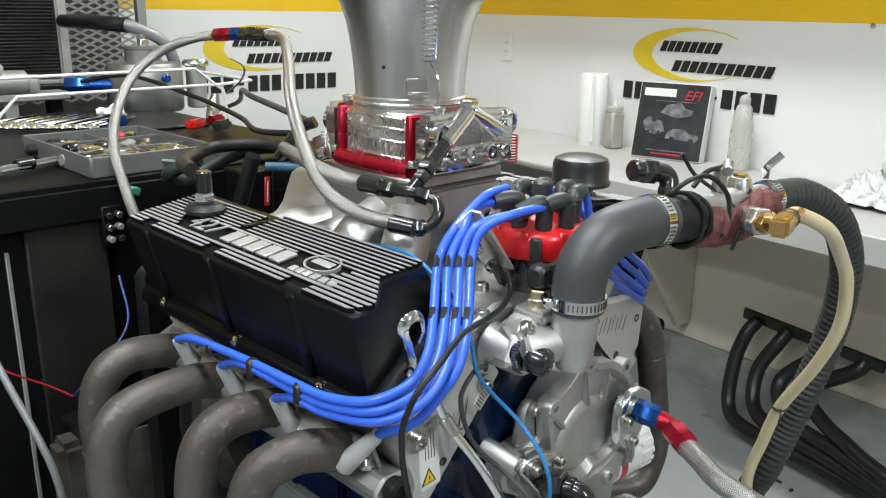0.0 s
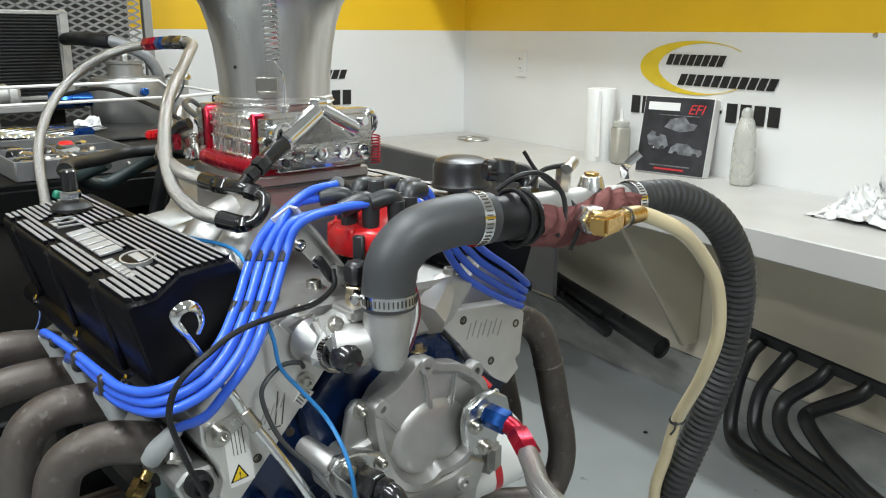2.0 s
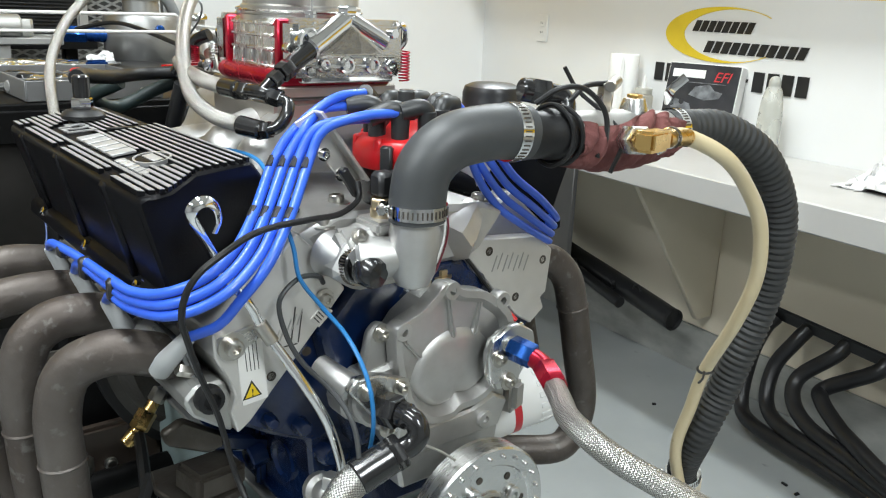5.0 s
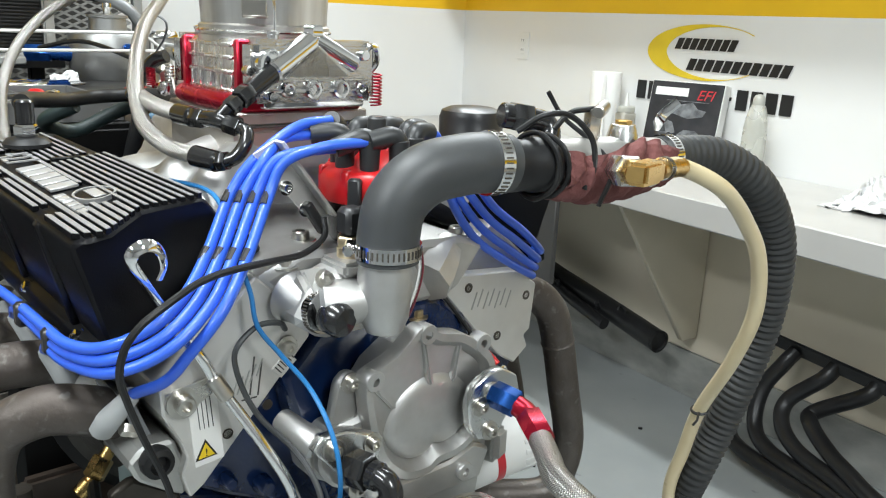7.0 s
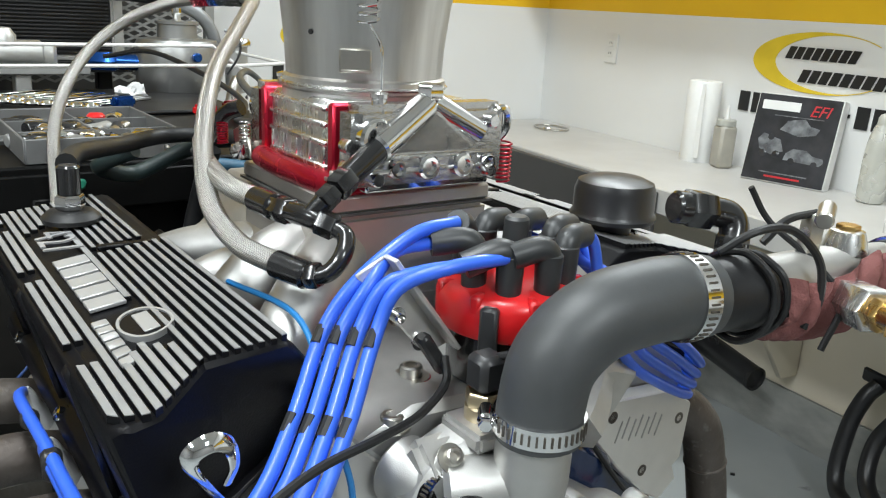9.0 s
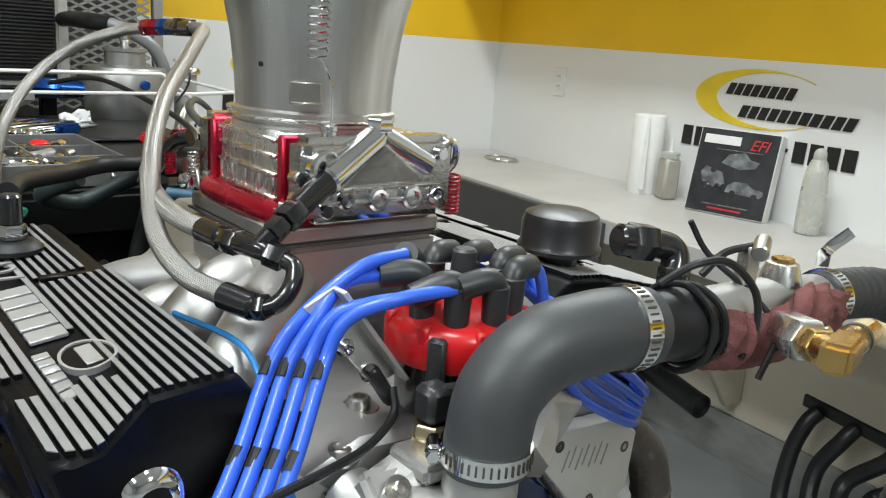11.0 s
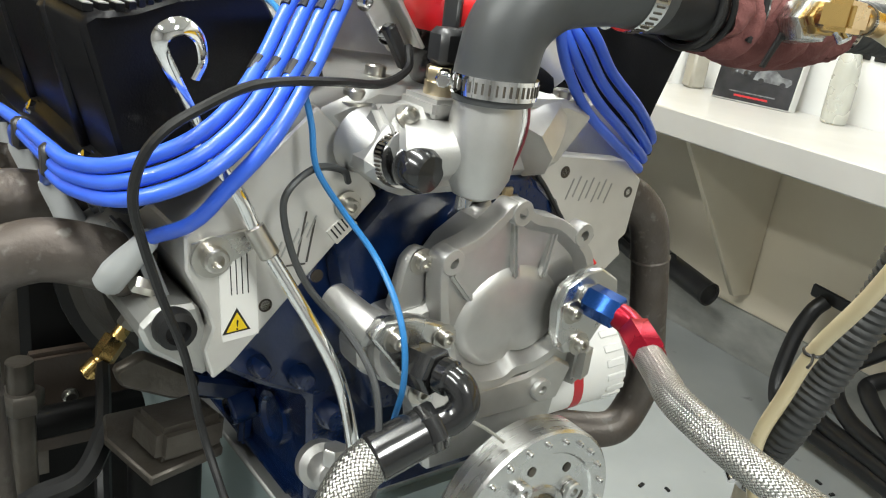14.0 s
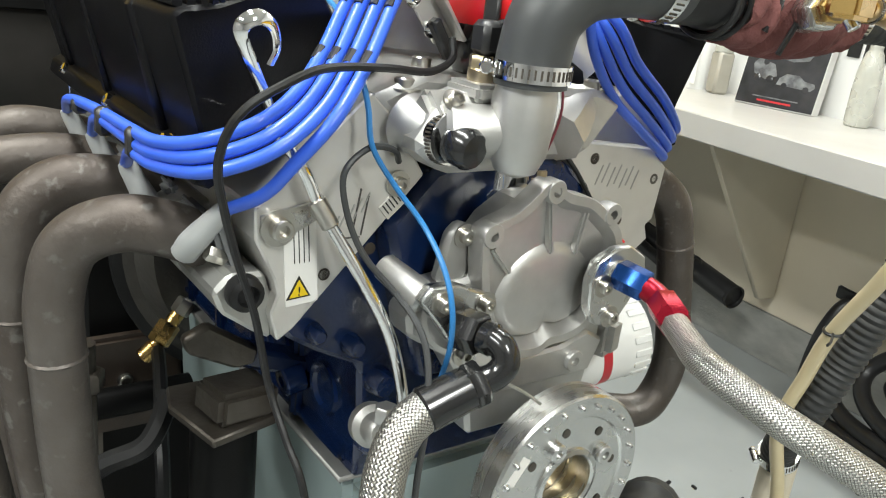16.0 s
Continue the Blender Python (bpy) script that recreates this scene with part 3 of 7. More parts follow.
place("head_bolt", BOLT, head_l, Matrix.Translation((-0.2445, 0.041, 0.9935)) @ TOFRONT @ Matrix.Scale(1.35, 4), "socket head bolt")
place("temperature_plug", BOLT, head_l, Matrix.Translation((-0.1505, 0.042, 1.019)) @ TOFRONT, "socket plug holding a ring terminal")
part("dipstick_bracket", prism([(-0.258, 1.003), (-0.246, 1.006), (-0.218, 1.010), (-0.212, 0.998), (-0.240, 0.984), (-0.254, 0.984)], front(0.0425), 0.0025, 0.0008), STEEL, head_l, "bent steel bracket strip")
lab = part("warning_label", box((-0.2258, 0.0424, 0.969), (0.025, 0.0012, 0.072), 0, (0, -5, 0)), LABELW, head_l, "white warning label with small black print")
for k in range(4):
    part("print_line", box((-0.2320 + 0.0038 * k, 0.0416, 0.983), (0.0006, 0.0006, 0.036), 0, (0, -5, 0)), INK, lab)
tri = [(-0.2355, 0.9375), (-0.2165, 0.9390), (-0.2265, 0.9555)]
part("warning_triangle", prism(tri, front(0.0418), 0.0006), INK, lab, "black and yellow warning triangle")
tc = (sum(p[0] for p in tri) / 3, sum(p[1] for p in tri) / 3)
part("triangle_field", prism([(tc[0] + (x - tc[0]) * 0.74, tc[1] + (z - tc[1]) * 0.74) for x, z in tri], front(0.0412), 0.0006), WARNY, lab)
lettering("!", 0.010, Matrix.Translation((tc[0], 0.0403, tc[1] - 0.0005)) @ TOFRONT, INK, "exclamation_mark", lab, 0.0003)
part("bar_code", box((-0.1530, 0.0424, 1.003), (0.020, 0.0012, 0.013), 0, (0, -42, 0)), HEADM, head_l)
for k in range(6):
    part("code_bar", box((-0.1590 + 0.0024 * k, 0.0418, 0.9995 + 0.0023 * k), (0.0011, 0.0008, 0.009), 0, (0, -42, 0)), INK, head_l)


# valve covers
def valve_cover(lettered, mirror):
    S = Matrix.Scale(-1, 4, (1, 0, 0)) if mirror else ID
    dx = -0.014 if mirror else 0.0

    def nose(x):
        """Where the cover's end lies across its width: a blunt tip, a chamfer, then a square shoulder."""
        return float(np.interp(x, (-0.318, -0.306, -0.292, -0.256, -0.213, -0.163), (0.052, 0.040, 0.040, 0.077, 0.070, 0.088)))

    def put(name, bm, m, parent, label=""):
        for v in bm.verts:
            if v.co.y < 0.14:
                v.co.y += (nose(v.co.x) - 0.056 + 0.14 * max(0.0, 1.128 - v.co.z)) * min(1.0, (0.14 - v.co.y) / 0.07)
        if mirror:
            bmesh.ops.transform(bm, matrix=Matrix.Translation((2 * (CX - 0.022) + dx, 0.045, 0.0)) @ S, verts=bm.verts)
            bmesh.ops.reverse_faces(bm, faces=bm.faces)
        return part(name, bm, m, parent, label)
    sec = [(-0.290, 1.036), (-0.317, 1.129), (-0.311, 1.135), (-0.306, 1.1357), (-0.291, 1.1379), (-0.256, 1.1430), (-0.209, 1.150), (-0.203, 1.145), (-0.163, 1.096)]
    vc = put("valve_cover", prism(sec, front(0.478), 0.424, 0.003), BLACKP, eng, "black finned cast valve cover with bare aluminium stripes")
    rail = prism([(-0.303, 1.026), (-0.300, 1.040), (-0.156, 1.108), (-0.150, 1.094), (-0.163, 1.084), (-0.288, 1.020)], front(0.484), 0.436, 0.002)
    put("rail", rail, BLACKP, vc)
    for y in (0.135, 0.285, 0.425):
        put("pillar_groove", box((-0.3015, y, 1.085), (0.012, 0.016, 0.094), 0.003, (0, -14, 0)), BLACKP, vc)
    for y in (0.114, 0.2625, 0.424):
        b = lathe([(0.0075, 0), (0.0075, 0.0015), (0.0055, 0.0015), (0.0055, 0.007), (0.0030, 0.0075), (0.0025, 0.005), (0, 0.005)], Matrix.Translation((-0.2965, y, 1.036)) @ Matrix.Rotation(radians(-62), 4, "Y"), 14)
        put("cover_bolt", b, CHROME, vc, "bright socket bolt")
    top = lambda x: 1.1350 + 0.145 * (x + 0.311)
    def stripe(i, y0, y1):
        x = -0.3118 + 0.0068 * i
        w = 0.0046 if i < 8 else 0.0036
        put("fin", box((x, (y0 + y1) / 2, top(x) + 0.0012), (w, y1 - y0, 0.0040)), BLACKP, vc, "black painted fin")
        put("stripe", box((x, (y0 + y1) / 2, top(x) + 0.0035), (w - 0.0003, y1 - y0 - 0.0005, 0.0006)), SILG, vc, "bare aluminium fin top")
    for i in (0, 1):
        for y0, y1 in ((0.060, 0.120), (0.150, 0.272), (0.298, 0.412), (0.438, 0.468)):
            stripe(i, y0, y1)
    stripe(2, 0.056, 0.470)
    for i, y1 in ((3, 0.108 if lettered else 0.3), (4, 0.116), (5, 0.122), (6, 0.112), (7, 0.102)):
        stripe(i, 0.056, y1)
    for i, y0 in ((3, 0.392 if lettered else 0.28), (4, 0.398), (5, 0.406), (6, 0.410), (7, 0.196)):
        stripe(i, y0, 0.472)
    for i in range(8, 16):
        stripe(i, 0.057, 0.298)
        if i < 14:
            stripe(i, 0.314, 0.472)
    put("step_bar", box((-0.234, 0.306, top(-0.234) + 0.0015), (0.046, 0.008, 0.004), 0.001), BLACKP, vc)
    if lettered:
        R = Matrix.Rotation(radians(-8.2), 4, "Y")
        lettering("427", 0.040, Matrix.Translation((-0.2785, 0.349, top(-0.2785) + 0.0044)) @ R @ Matrix.Rotation(radians(-90), 4, "Z"), SILT, "number_lettering", vc, 0.0007, label="raised aluminium number")
        for k in range(5):
            put("name_bar", box((-0.2780, 0.294 - 0.0236 * k, top(-0.2780) + 0.0024), (0.0235, 0.0185, 0.0030), 0.0006, (0, -8.2, 0)), SILT, vc, "raised aluminium lettering bar")
        O_ = Matrix.Translation((-0.2665, 0.148, top(-0.2665))) @ R @ Matrix.Diagonal((1.1, 1.6, 1, 1))
        put("oval_badge", lathe([(0.0150, 0), (0.0150, 0.0040), (0.0134, 0.0040), (0.0134, 0.0028), (0, 0.0028)], O_, 36), SILT, vc, "raised oval badge")
        put("oval_field", lathe([(0.0132, 0.0030), (0, 0.0032)], O_, 36), BLACKP, vc)
        put("badge_bar", box((-0.2665, 0.148, top(-0.2665) + 0.0036), (0.010, 0.030, 0.0012), 0.0004, (0, -8.2, 0)), SILT, vc)
        for k in range(6):
            put("small_bar", box((-0.2890, 0.166 - 0.0112 * k, top(-0.2890) + 0.0022), (0.0095, 0.0088, 0.0030), 0.0005, (0, -8.2, 0)), SILT, vc)
    return vc


vcl = valve_cover(True, False)
vcr = valve_cover(False, True)

# breather fitting on the lettered cover, domed breather on the other
br = thing("breather_fitting", "black push-in breather with a bright nut on the valve cover", "breather", (-0.257, 0.390, 1.146))
part("grommet", lathe([(0.0, 0), (0.023, 0), (0.024, 0.004), (0.019, 0.009), (0.014, 0.010)], Matrix.Translation((-0.257, 0.390, 1.149)), 28), RUBBER, br, "rubber grommet")
part("nut", hexa((-0.257, 0.390, 1.159), (-0.257, 0.390, 1.172), 0.012), CHROME, br, "bright hex nut")
part("hose_end", rod((-0.257, 0.390, 1.171), (-0.257, 0.390, 1.197), 0.0095, w=0.002), BLACKA, br)
dome = thing("domed_breather", "black domed oil filler breather cap on the valve cover", "breather", (0.160, 0.165, 1.148))
part("neck", rod((0.160, 0.165, 1.135), (0.160, 0.165, 1.172), 0.018), PLASTK, dome)
part("cap", lathe([(0.018, 0.0), (0.043, 0.002), (0.044, 0.006), (0.041, 0.010), (0.041, 0.030), (0.038, 0.038), (0.028, 0.042), (0, 0.043)], Matrix.Translation((0.160, 0.165, 1.160)) @ Matrix.Diagonal((0.90, 0.90, 0.95, 1)), 40), PLASTK, dome)

# timing cover, round the crank
tcv = [(-0.030, 1.024), (-0.060, 1.020), (-0.086, 1.003), (-0.100, 0.985), (-0.104, 0.950), (-0.140, 0.945), (-0.150, 0.925), (-0.146, 0.905), (-0.105, 0.880), (-0.085, 0.850), (-0.075, 0.80), (0.055, 0.80), (0.062, 0.85), (0.080, 0.885), (0.070, 0.915), (0.062, 0.930), (0.078, 0.965), (0.066, 0.980), (0.036, 1.000), (0.010, 1.018)]
tcv = [(-0.018 + (x + 0.018) * 0.86, 0.935 + (z - 0.935) * 0.86) if z > 0.93 else (x, z) for x, z in tcv]
tcover = part("timing_cover", prism(tcv, front(0.044), 0.032, 0.004), CAST, eng, "cast aluminium timing cover")
rim = [(-0.035, 1.026), (-0.012, 1.0155), (0.015, 1.0085), (0.037, 0.994), (0.056, 0.975), (0.063, 0.945), (0.056, 0.912), (0.034, 0.890), (0.0135, 0.881), (-0.009, 0.8790), (-0.024, 0.8725), (-0.052, 0.8765), (-0.076, 0.898), (-0.088, 0.925), (-0.095, 0.955), (-0.0975, 0.985), (-0.091, 0.994), (-0.067, 1.003), (-0.050, 1.0155)]
rc = Vector((-0.018, 0, 0.938))
ring_ = bmesh.new()
rr_ = curve([Vector((x, 0, z)) for x, z in rim], 6, True)
pf = Vector((-0.014, 0, 0.914))
loops = []
for p in rr_:
    d = p - rc
    into = lambda w: rc + d * (1 - w / d.length)
    a, b_, c_ = into(0.0010), into(0.0085), into(0.0150)
    f0 = pf + (p - pf).normalized() * min(0.056, (p - pf).length - 0.018)
    f1 = pf + (f0 - pf) * 0.93
    f2 = pf + (f0 - pf) * 0.80
    loops.append([ring_.verts.new(v) for v in ((p.x, 0.016, p.z), (p.x, 0.000, p.z), (a.x, -0.0015, a.z), (b_.x, -0.0015, b_.z), (c_.x, 0.0075, c_.z), (f0.x, 0.0110, f0.z), (f1.x, 0.0075, f1.z), (f2.x, 0.0060, f2.z), (pf.x, 0.0056, pf.z))])
for i in range(len(loops)):
    p, q_ = loops[i], loops[(i + 1) % len(loops)]
    for j in range(8):
        ring_.faces.new((p[j], p[j + 1], q_[j + 1], q_[j]))
bmesh.ops.remove_doubles(ring_, verts=ring_.verts, dist=1e-6)
bmesh.ops.recalc_face_normals(ring_, faces=ring_.faces)
part("cover_rim", ring_, CAST, tcover, "cast rim round a dished pump face")
for x0, z0, x1, z1 in ((-0.028, 1.010, -0.018, 0.962), (0.016, 1.000, 0.010, 0.958), (-0.082, 0.975, -0.060, 0.950)):
    d = Vector((x1 - x0, 0, z1 - z0))
    part("rib", box(((x0 + x1) / 2, 0.0075, (z0 + z1) / 2), (d.length, 0.009, 0.006), 0.002, (0, -math.degrees(math.atan2(d.z, d.x)), 0), seg=2), CAST, tcover)
for x, z in ((-0.029, 1.017), (-0.0878, 0.986), (0.0405, 0.993), (0.026, 0.858)):
    eye = part("bolt_eye", lathe([(0.0100, 0), (0.0100, 0.0125), (0.0092, 0.0135), (0.0042, 0.0135), (0.0042, 0.006), (0, 0.006)], Matrix.Translation((x, 0.011, z)) @ TOFRONT, 22), CAST, tcover)
    part("hole", lathe([(0.0041, 0.0), (0, 0.0005)], Matrix.Translation((x, 0.0046, z)) @ TOFRONT, 12), RUSTY, eye)
ear = part("side_ear", prism([(-0.1145, 0.984), (-0.105, 0.9925), (-0.092, 0.9880), (-0.084, 0.962), (-0.100, 0.938), (-0.122, 0.945)], front(0.030), 0.012, 0.003), CAST, tcover, "cast ear with a bolt")
place("ear_bolt", BOLT, ear, Matrix.Translation((-0.1010, 0.018, 0.9815)) @ TOFRONT, "socket head bolt")
part("lower_web", prism([(-0.085, 0.905), (-0.050, 0.872), (0.010, 0.874), (0.040, 0.884), (0.062, 0.872), (0.050, 0.842), (-0.060, 0.842), (-0.090, 0.870)], front(0.012), 0.010, 0.003), CAST, tcover)
for ob in (head_l, head_r, tcover):
    ob.data.set_sharp_from_angle(angle=radians(20))
# water neck flanges either side of the cover
wl = part("water_inlet", prism([(-0.1610, 0.9490), (-0.1530, 0.9600), (-0.1290, 0.9585), (-0.0985, 0.9465), (-0.0925, 0.9405), (-0.0965, 0.9075), (-0.1060, 0.8925), (-0.1150, 0.8940), (-0.1470, 0.9330)], front(-0.008), 0.012, 0.0015), MACH, tcover, "plated inlet flange with three bolts")
part("inlet_neck", rod((-0.166, 0.030, 0.962), (-0.148, -0.006, 0.944), 0.0105, 0.0130, 20, w=0.003, bm=rod((-0.115, 0.03, 0.915), (-0.120, -0.008, 0.926), 0.022, 0.027, 20, w=0.003)), CAST, wl, "cast inlet neck")
for x, z in ((-0.1425, 0.946), (-0.1030, 0.9405), (-0.1185, 0.9020)):
    place("flange_bolt", BOLT, wl, Matrix.Translation((x, -0.0200, z)) @ TOFRONT @ Matrix.Scale(0.95, 4), "socket head bolt")
wr = part("water_outlet", prism([(0.0130, 0.9400), (0.0185, 0.9570), (0.0390, 0.9665), (0.0555, 0.9680), (0.0765, 0.9560), (0.0820, 0.9370), (0.0519, 0.8950), (0.0270, 0.8985), (0.0160, 0.9154)], front(-0.004), 0.011, 0.0015), MACH, tcover, "plated outlet flange")
for x, z in ((0.028, 0.935), (0.0425, 0.905)):
    place("flange_bolt", BOLT, wr, Matrix.Translation((x, -0.015, z)) @ TOFRONT, "socket head bolt")
part("pointer", tube([(-0.075, -0.012, 0.868), (-0.060, -0.030, 0.862), (-0.052, -0.045, 0.856)], 0.0015, 6), STEEL, tcover)

# harmonic balancer
bc = Vector((-0.015, 0, 0.776))
bal = part("balancer", lathe([(0.050, -0.004), (0.050, 0.014), (0.080, 0.014), (0.083, 0.017), (0.083, 0.041), (0.081, 0.043), (0.064, 0.043), (0.062, 0.0410), (0.034, 0.0405), (0.033, 0.043), (0.029, 0.044), (0.0270, 0.042), (0.0265, 0.012), (0, 0.012)], Matrix.Translation((bc.x, -0.012, bc.z)) @ TOFRONT, 56), MACH, eng, "polished aluminium harmonic balancer")
part("hub_bore", lathe([(0.0260, 0.014), (0.014, 0.014), (0.012, 0.020), (0, 0.020)], Matrix.Translation((bc.x, -0.012, bc.z)) @ TOFRONT, 24), GOLDZ, bal, "stained hub bore")
for k in range(24):
    a = 2 * math.pi * k / 24
    place("balancer_bolt", BOLTS, bal, Matrix.Translation((bc.x + 0.073 * math.cos(a), -0.0545, bc.z + 0.073 * math.sin(a))) @ TOFRONT @ Matrix.Scale(0.55, 4))
for k in range(4):
    a = 2 * math.pi * k / 4 + 0.5
    p = Vector((bc.x + 0.042 * math.cos(a), -0.053, bc.z + 0.042 * math.sin(a)))
    part("pulley_boss", lathe([(0.0085, 0), (0.0085, 0.005), (0.0075, 0.006), (0.004, 0.006), (0.004, 0.002), (0, 0.002)], Matrix.Translation(p) @ TOFRONT, 16), MACH, bal)
for k in range(8):
    a = 2 * math.pi * k / 8 + 0.2
    part("balance_hole", lathe([(0.0042, 0), (0, 0.0004)], Matrix.Translation((bc.x + 0.052 * math.cos(a), -0.0535, bc.z + 0.052 * math.sin(a))) @ TOFRONT, 12), RUSTY, bal)
part("balancer_label", box((bc.x - 0.060, -0.0549, bc.z + 0.030), (0.010, 0.0006, 0.026), 0, (0, 35, 0)), LABELW, bal, "small white label")

# intake manifold
intake = part("intake_manifold", prism([(-0.178, 1.088), (-0.150, 1.112), (-0.125, 1.128), (-0.105, 1.175), (0.028, 1.175), (0.045, 1.125), (0.085, 1.105), (0.110, 1.075), (0.05, 1.02), (-0.12, 1.02)], front(0.44), 0.20, 0.006), CAST, eng, "cast aluminium single-plane intake manifold")
for y in (0.14, 0.235, 0.33, 0.43):
    for sx in (-1, 1):
        xa, xb = (-0.105, -0.192) if sx < 0 else (0.030, 0.120)
        dz = -0.030 if y > 0.3 else 0.0
        part("runner", tube([(xa, 0.26 + (y - 0.26) * 0.45, 1.150 + dz), ((xa + xb) / 2, 0.26 + (y - 0.26) * 0.8, 1.135 + dz), (xb, y, 1.092 + dz * 0.3)], 0.026, 14, 6), CAST, intake)
part("front_shelf", prism([(-0.178, 1.082), (-0.135, 1.100), (-0.10, 1.098), (0.02, 1.090), (0.045, 1.090), (0.080, 1.078), (0.045, 1.036), (0.02, 1.030), (-0.09, 1.030), (-0.125, 1.034)], front(0.26), 0.218, 0.006), CAST, intake)
part("corner_boss", lathe([(0.026, 0), (0.026, 0.012), (0.023, 0.03), (0.017, 0.052), (0.012, 0.060), (0, 0.060)], frame_z((-0.002, 0.040, 1.052), (0.046, 0.062, 1.082)), 8), CAST, intake)
part("carburettor_pad", box((-0.045, 0.268, 1.163), (0.152, 0.160, 0.044), 0.005, seg=2), WARMC, intake, "cast pedestal under the throttle body")
part("gasket", box((-0.045, 0.268, 1.1860), (0.156, 0.164, 0.002)), DARKG, intake)
part("spacer", box((-0.045, 0.268, 1.1935), (0.152, 0.160, 0.013), 0.002), WARMC, intake, "cast spacer block")
for x, y in ((-0.1475, 0.0507), (-0.165, 0.165), (0.052, 0.060), (0.075, 0.17)):
    place("intake_bolt", BOLT, intake, Matrix.Translation((x, y, 1.0865 if y < 0.1 else 1.105)) @ Matrix.Scale(1.25, 4), "socket bolt with washer")
place("hold_down_bolt", BOLT, intake, Matrix.Translation((-0.1106, 0.086, 1.097)) @ Matrix.Scale(1.3, 4))
part("red_washer", lathe([(0.013, 0), (0.0145, 0.001), (0.013, 0.002)], Matrix.Translation((-0.1106, 0.086, 1.0966)), 20), REDA, intake)

# thermostat housing with the water neck
th = part("thermostat_housing", prism([(-0.168, 1.056), (-0.150, 1.084), (-0.118, 1.096), (-0.074, 1.092), (-0.056, 1.070), (-0.064, 1.046), (-0.085, 1.036), (-0.140, 1.036)], front(0.035), 0.036, 0.006), CAST, eng, "cast aluminium thermostat housing")
th.data.set_sharp_from_angle(angle=radians(24))
part("neck", lathe([(0.006, -0.058), (0.015, -0.054), (0.0205, -0.042), (0.0225, -0.022), (0.0228, -0.004), (0.0215, 0.002), (0.0210, 0.03)], Matrix.Translation((-0.097, -0.024, 1.098)), 32), CAST, th, "upright water neck")
part("elbow_blend", rod((-0.098, -0.024, 1.073), (-0.088, 0.022, 1.066), 0.0195, 0.027, 20, 0.004, bm=rod((-0.098, -0.022, 1.072), (-0.140, 0.004, 1.066), 0.017, 0.021, 20, 0.004)), CAST, th)
part("foot", lathe([(0.024, 0), (0.025, 0.003), (0.019, 0.008), (0.0175, 0.045)], Matrix.Translation((-0.036, 0.052, 0.999)) @ Matrix.Diagonal((0.95, 0.95, 1, 1)), 26), CHROME, th)
part("rubber_cap", lathe([(0.018, 0), (0.0195, 0.003), (0.0195, 0.022), (0.016, 0.028), (0, 0.030)], Matrix.Translation((-0.140, -0.006, 1.061)) @ Matrix.Rotation(radians(96), 4, "X") @ Matrix.Rotation(radians(12), 4, "Y") @ Matrix.Scale(0.74, 4), 26), BLACKA, th, "black rubber blanking cap")
c = clamp(th, (-0.142, 0.000, 1.062), (0.1, -1, 0.1), 0.0165, 0.009)
part("bypass_neck", rod((-0.150, 0.040, 1.066), (-0.142, 0.004, 1.062), 0.022, 0.0165, 20, 0.003), CAST, th)
place("housing_bolt", BOLT, th, Matrix.Translation((-0.139, 0.000, 1.088)) @ Matrix.Rotation(radians(50), 4, "X") @ Matrix.Scale(0.9, 4), "socket head bolt")
part("bolt_pad", box((-0.139, 0.012, 1.078), (0.030, 0.034, 0.018), 0.005, (40, 0, 0), seg=2), CAST, th)
part("top_land", box((-0.105, 0.012, 1.094), (0.040, 0.040, 0.012), 0.003, seg=2), CAST, th)
part("sensor", rod((-0.105, 0.014, 1.098), (-0.105, 0.014, 1.110), 0.012, w=0.002), GOLDZ, th, "brass coolant sensor")
part("sensor_nut", hexa((-0.105, 0.014, 1.108), (-0.105, 0.014, 1.118), 0.0125), GOLDZ, th)
part("sensor_plug", box((-0.105, 0.014, 1.130), (0.020, 0.020, 0.024), 0.004), PLASTK, th, "black sensor plug")
place("neck_bolt", HEXB, th, Matrix.Translation((-0.002, 0.052, 1.012)) @ Matrix.Scale(1.1, 4))

# oil filter and pump fittings on the right of the block
filt = part("oil_filter", lathe([(0.040, 0), (0.046, 0.004), (0.047, 0.012), (0.047, 0.085), (0.042, 0.095), (0.020, 0.098), (0, 0.098)], Matrix.Translation((0.085, 0.085, 0.818)) @ Matrix.Rotation(radians(78), 4, "Y") @ Matrix.Rotation(radians(14), 4, "X") @ Matrix.Scale(0.98, 4), 36), WHITEP, eng, "white oil filter with red print")
fl = Matrix.Translation((0.085, 0.085, 0.818)) @ Matrix.Rotation(radians(78), 4, "Y") @ Matrix.Rotation(radians(14), 4, "X") @ Matrix.Scale(0.98, 4)
for k in range(20):
    a = 2 * math.pi * k / 20
    part("flute", box((0, 0, 0), (0.003, 0.008, 0.020), 0.001), WHITEP, filt).matrix_basis = BASE[filt.name] @ fl @ Matrix.Rotation(a, 4, "Z") @ Matrix.Translation((0.0465, 0, 0.082)) @ BASE[filt.name].inverted()
part("print_band", lathe([(0.0474, 0.035), (0.0474, 0.045)], fl, 36), REDINK, filt)
part("fuel_pump_boss", box((0.078, 0.016, 0.868), (0.030, 0.026, 0.040), 0.007, (0, 0, 20), seg=2), CAST, eng)

# ---- throttle body and air stack ----
tb = thing("throttle_body", "polished aluminium four-barrel throttle body with red anodised plates", "throttle body", (-0.043, 0.29, 1.199))
part("base_plate", box((-0.045, 0.262, 1.206), (0.138, 0.150, 0.012), 0.003), REDA, tb, "red anodised base plate")
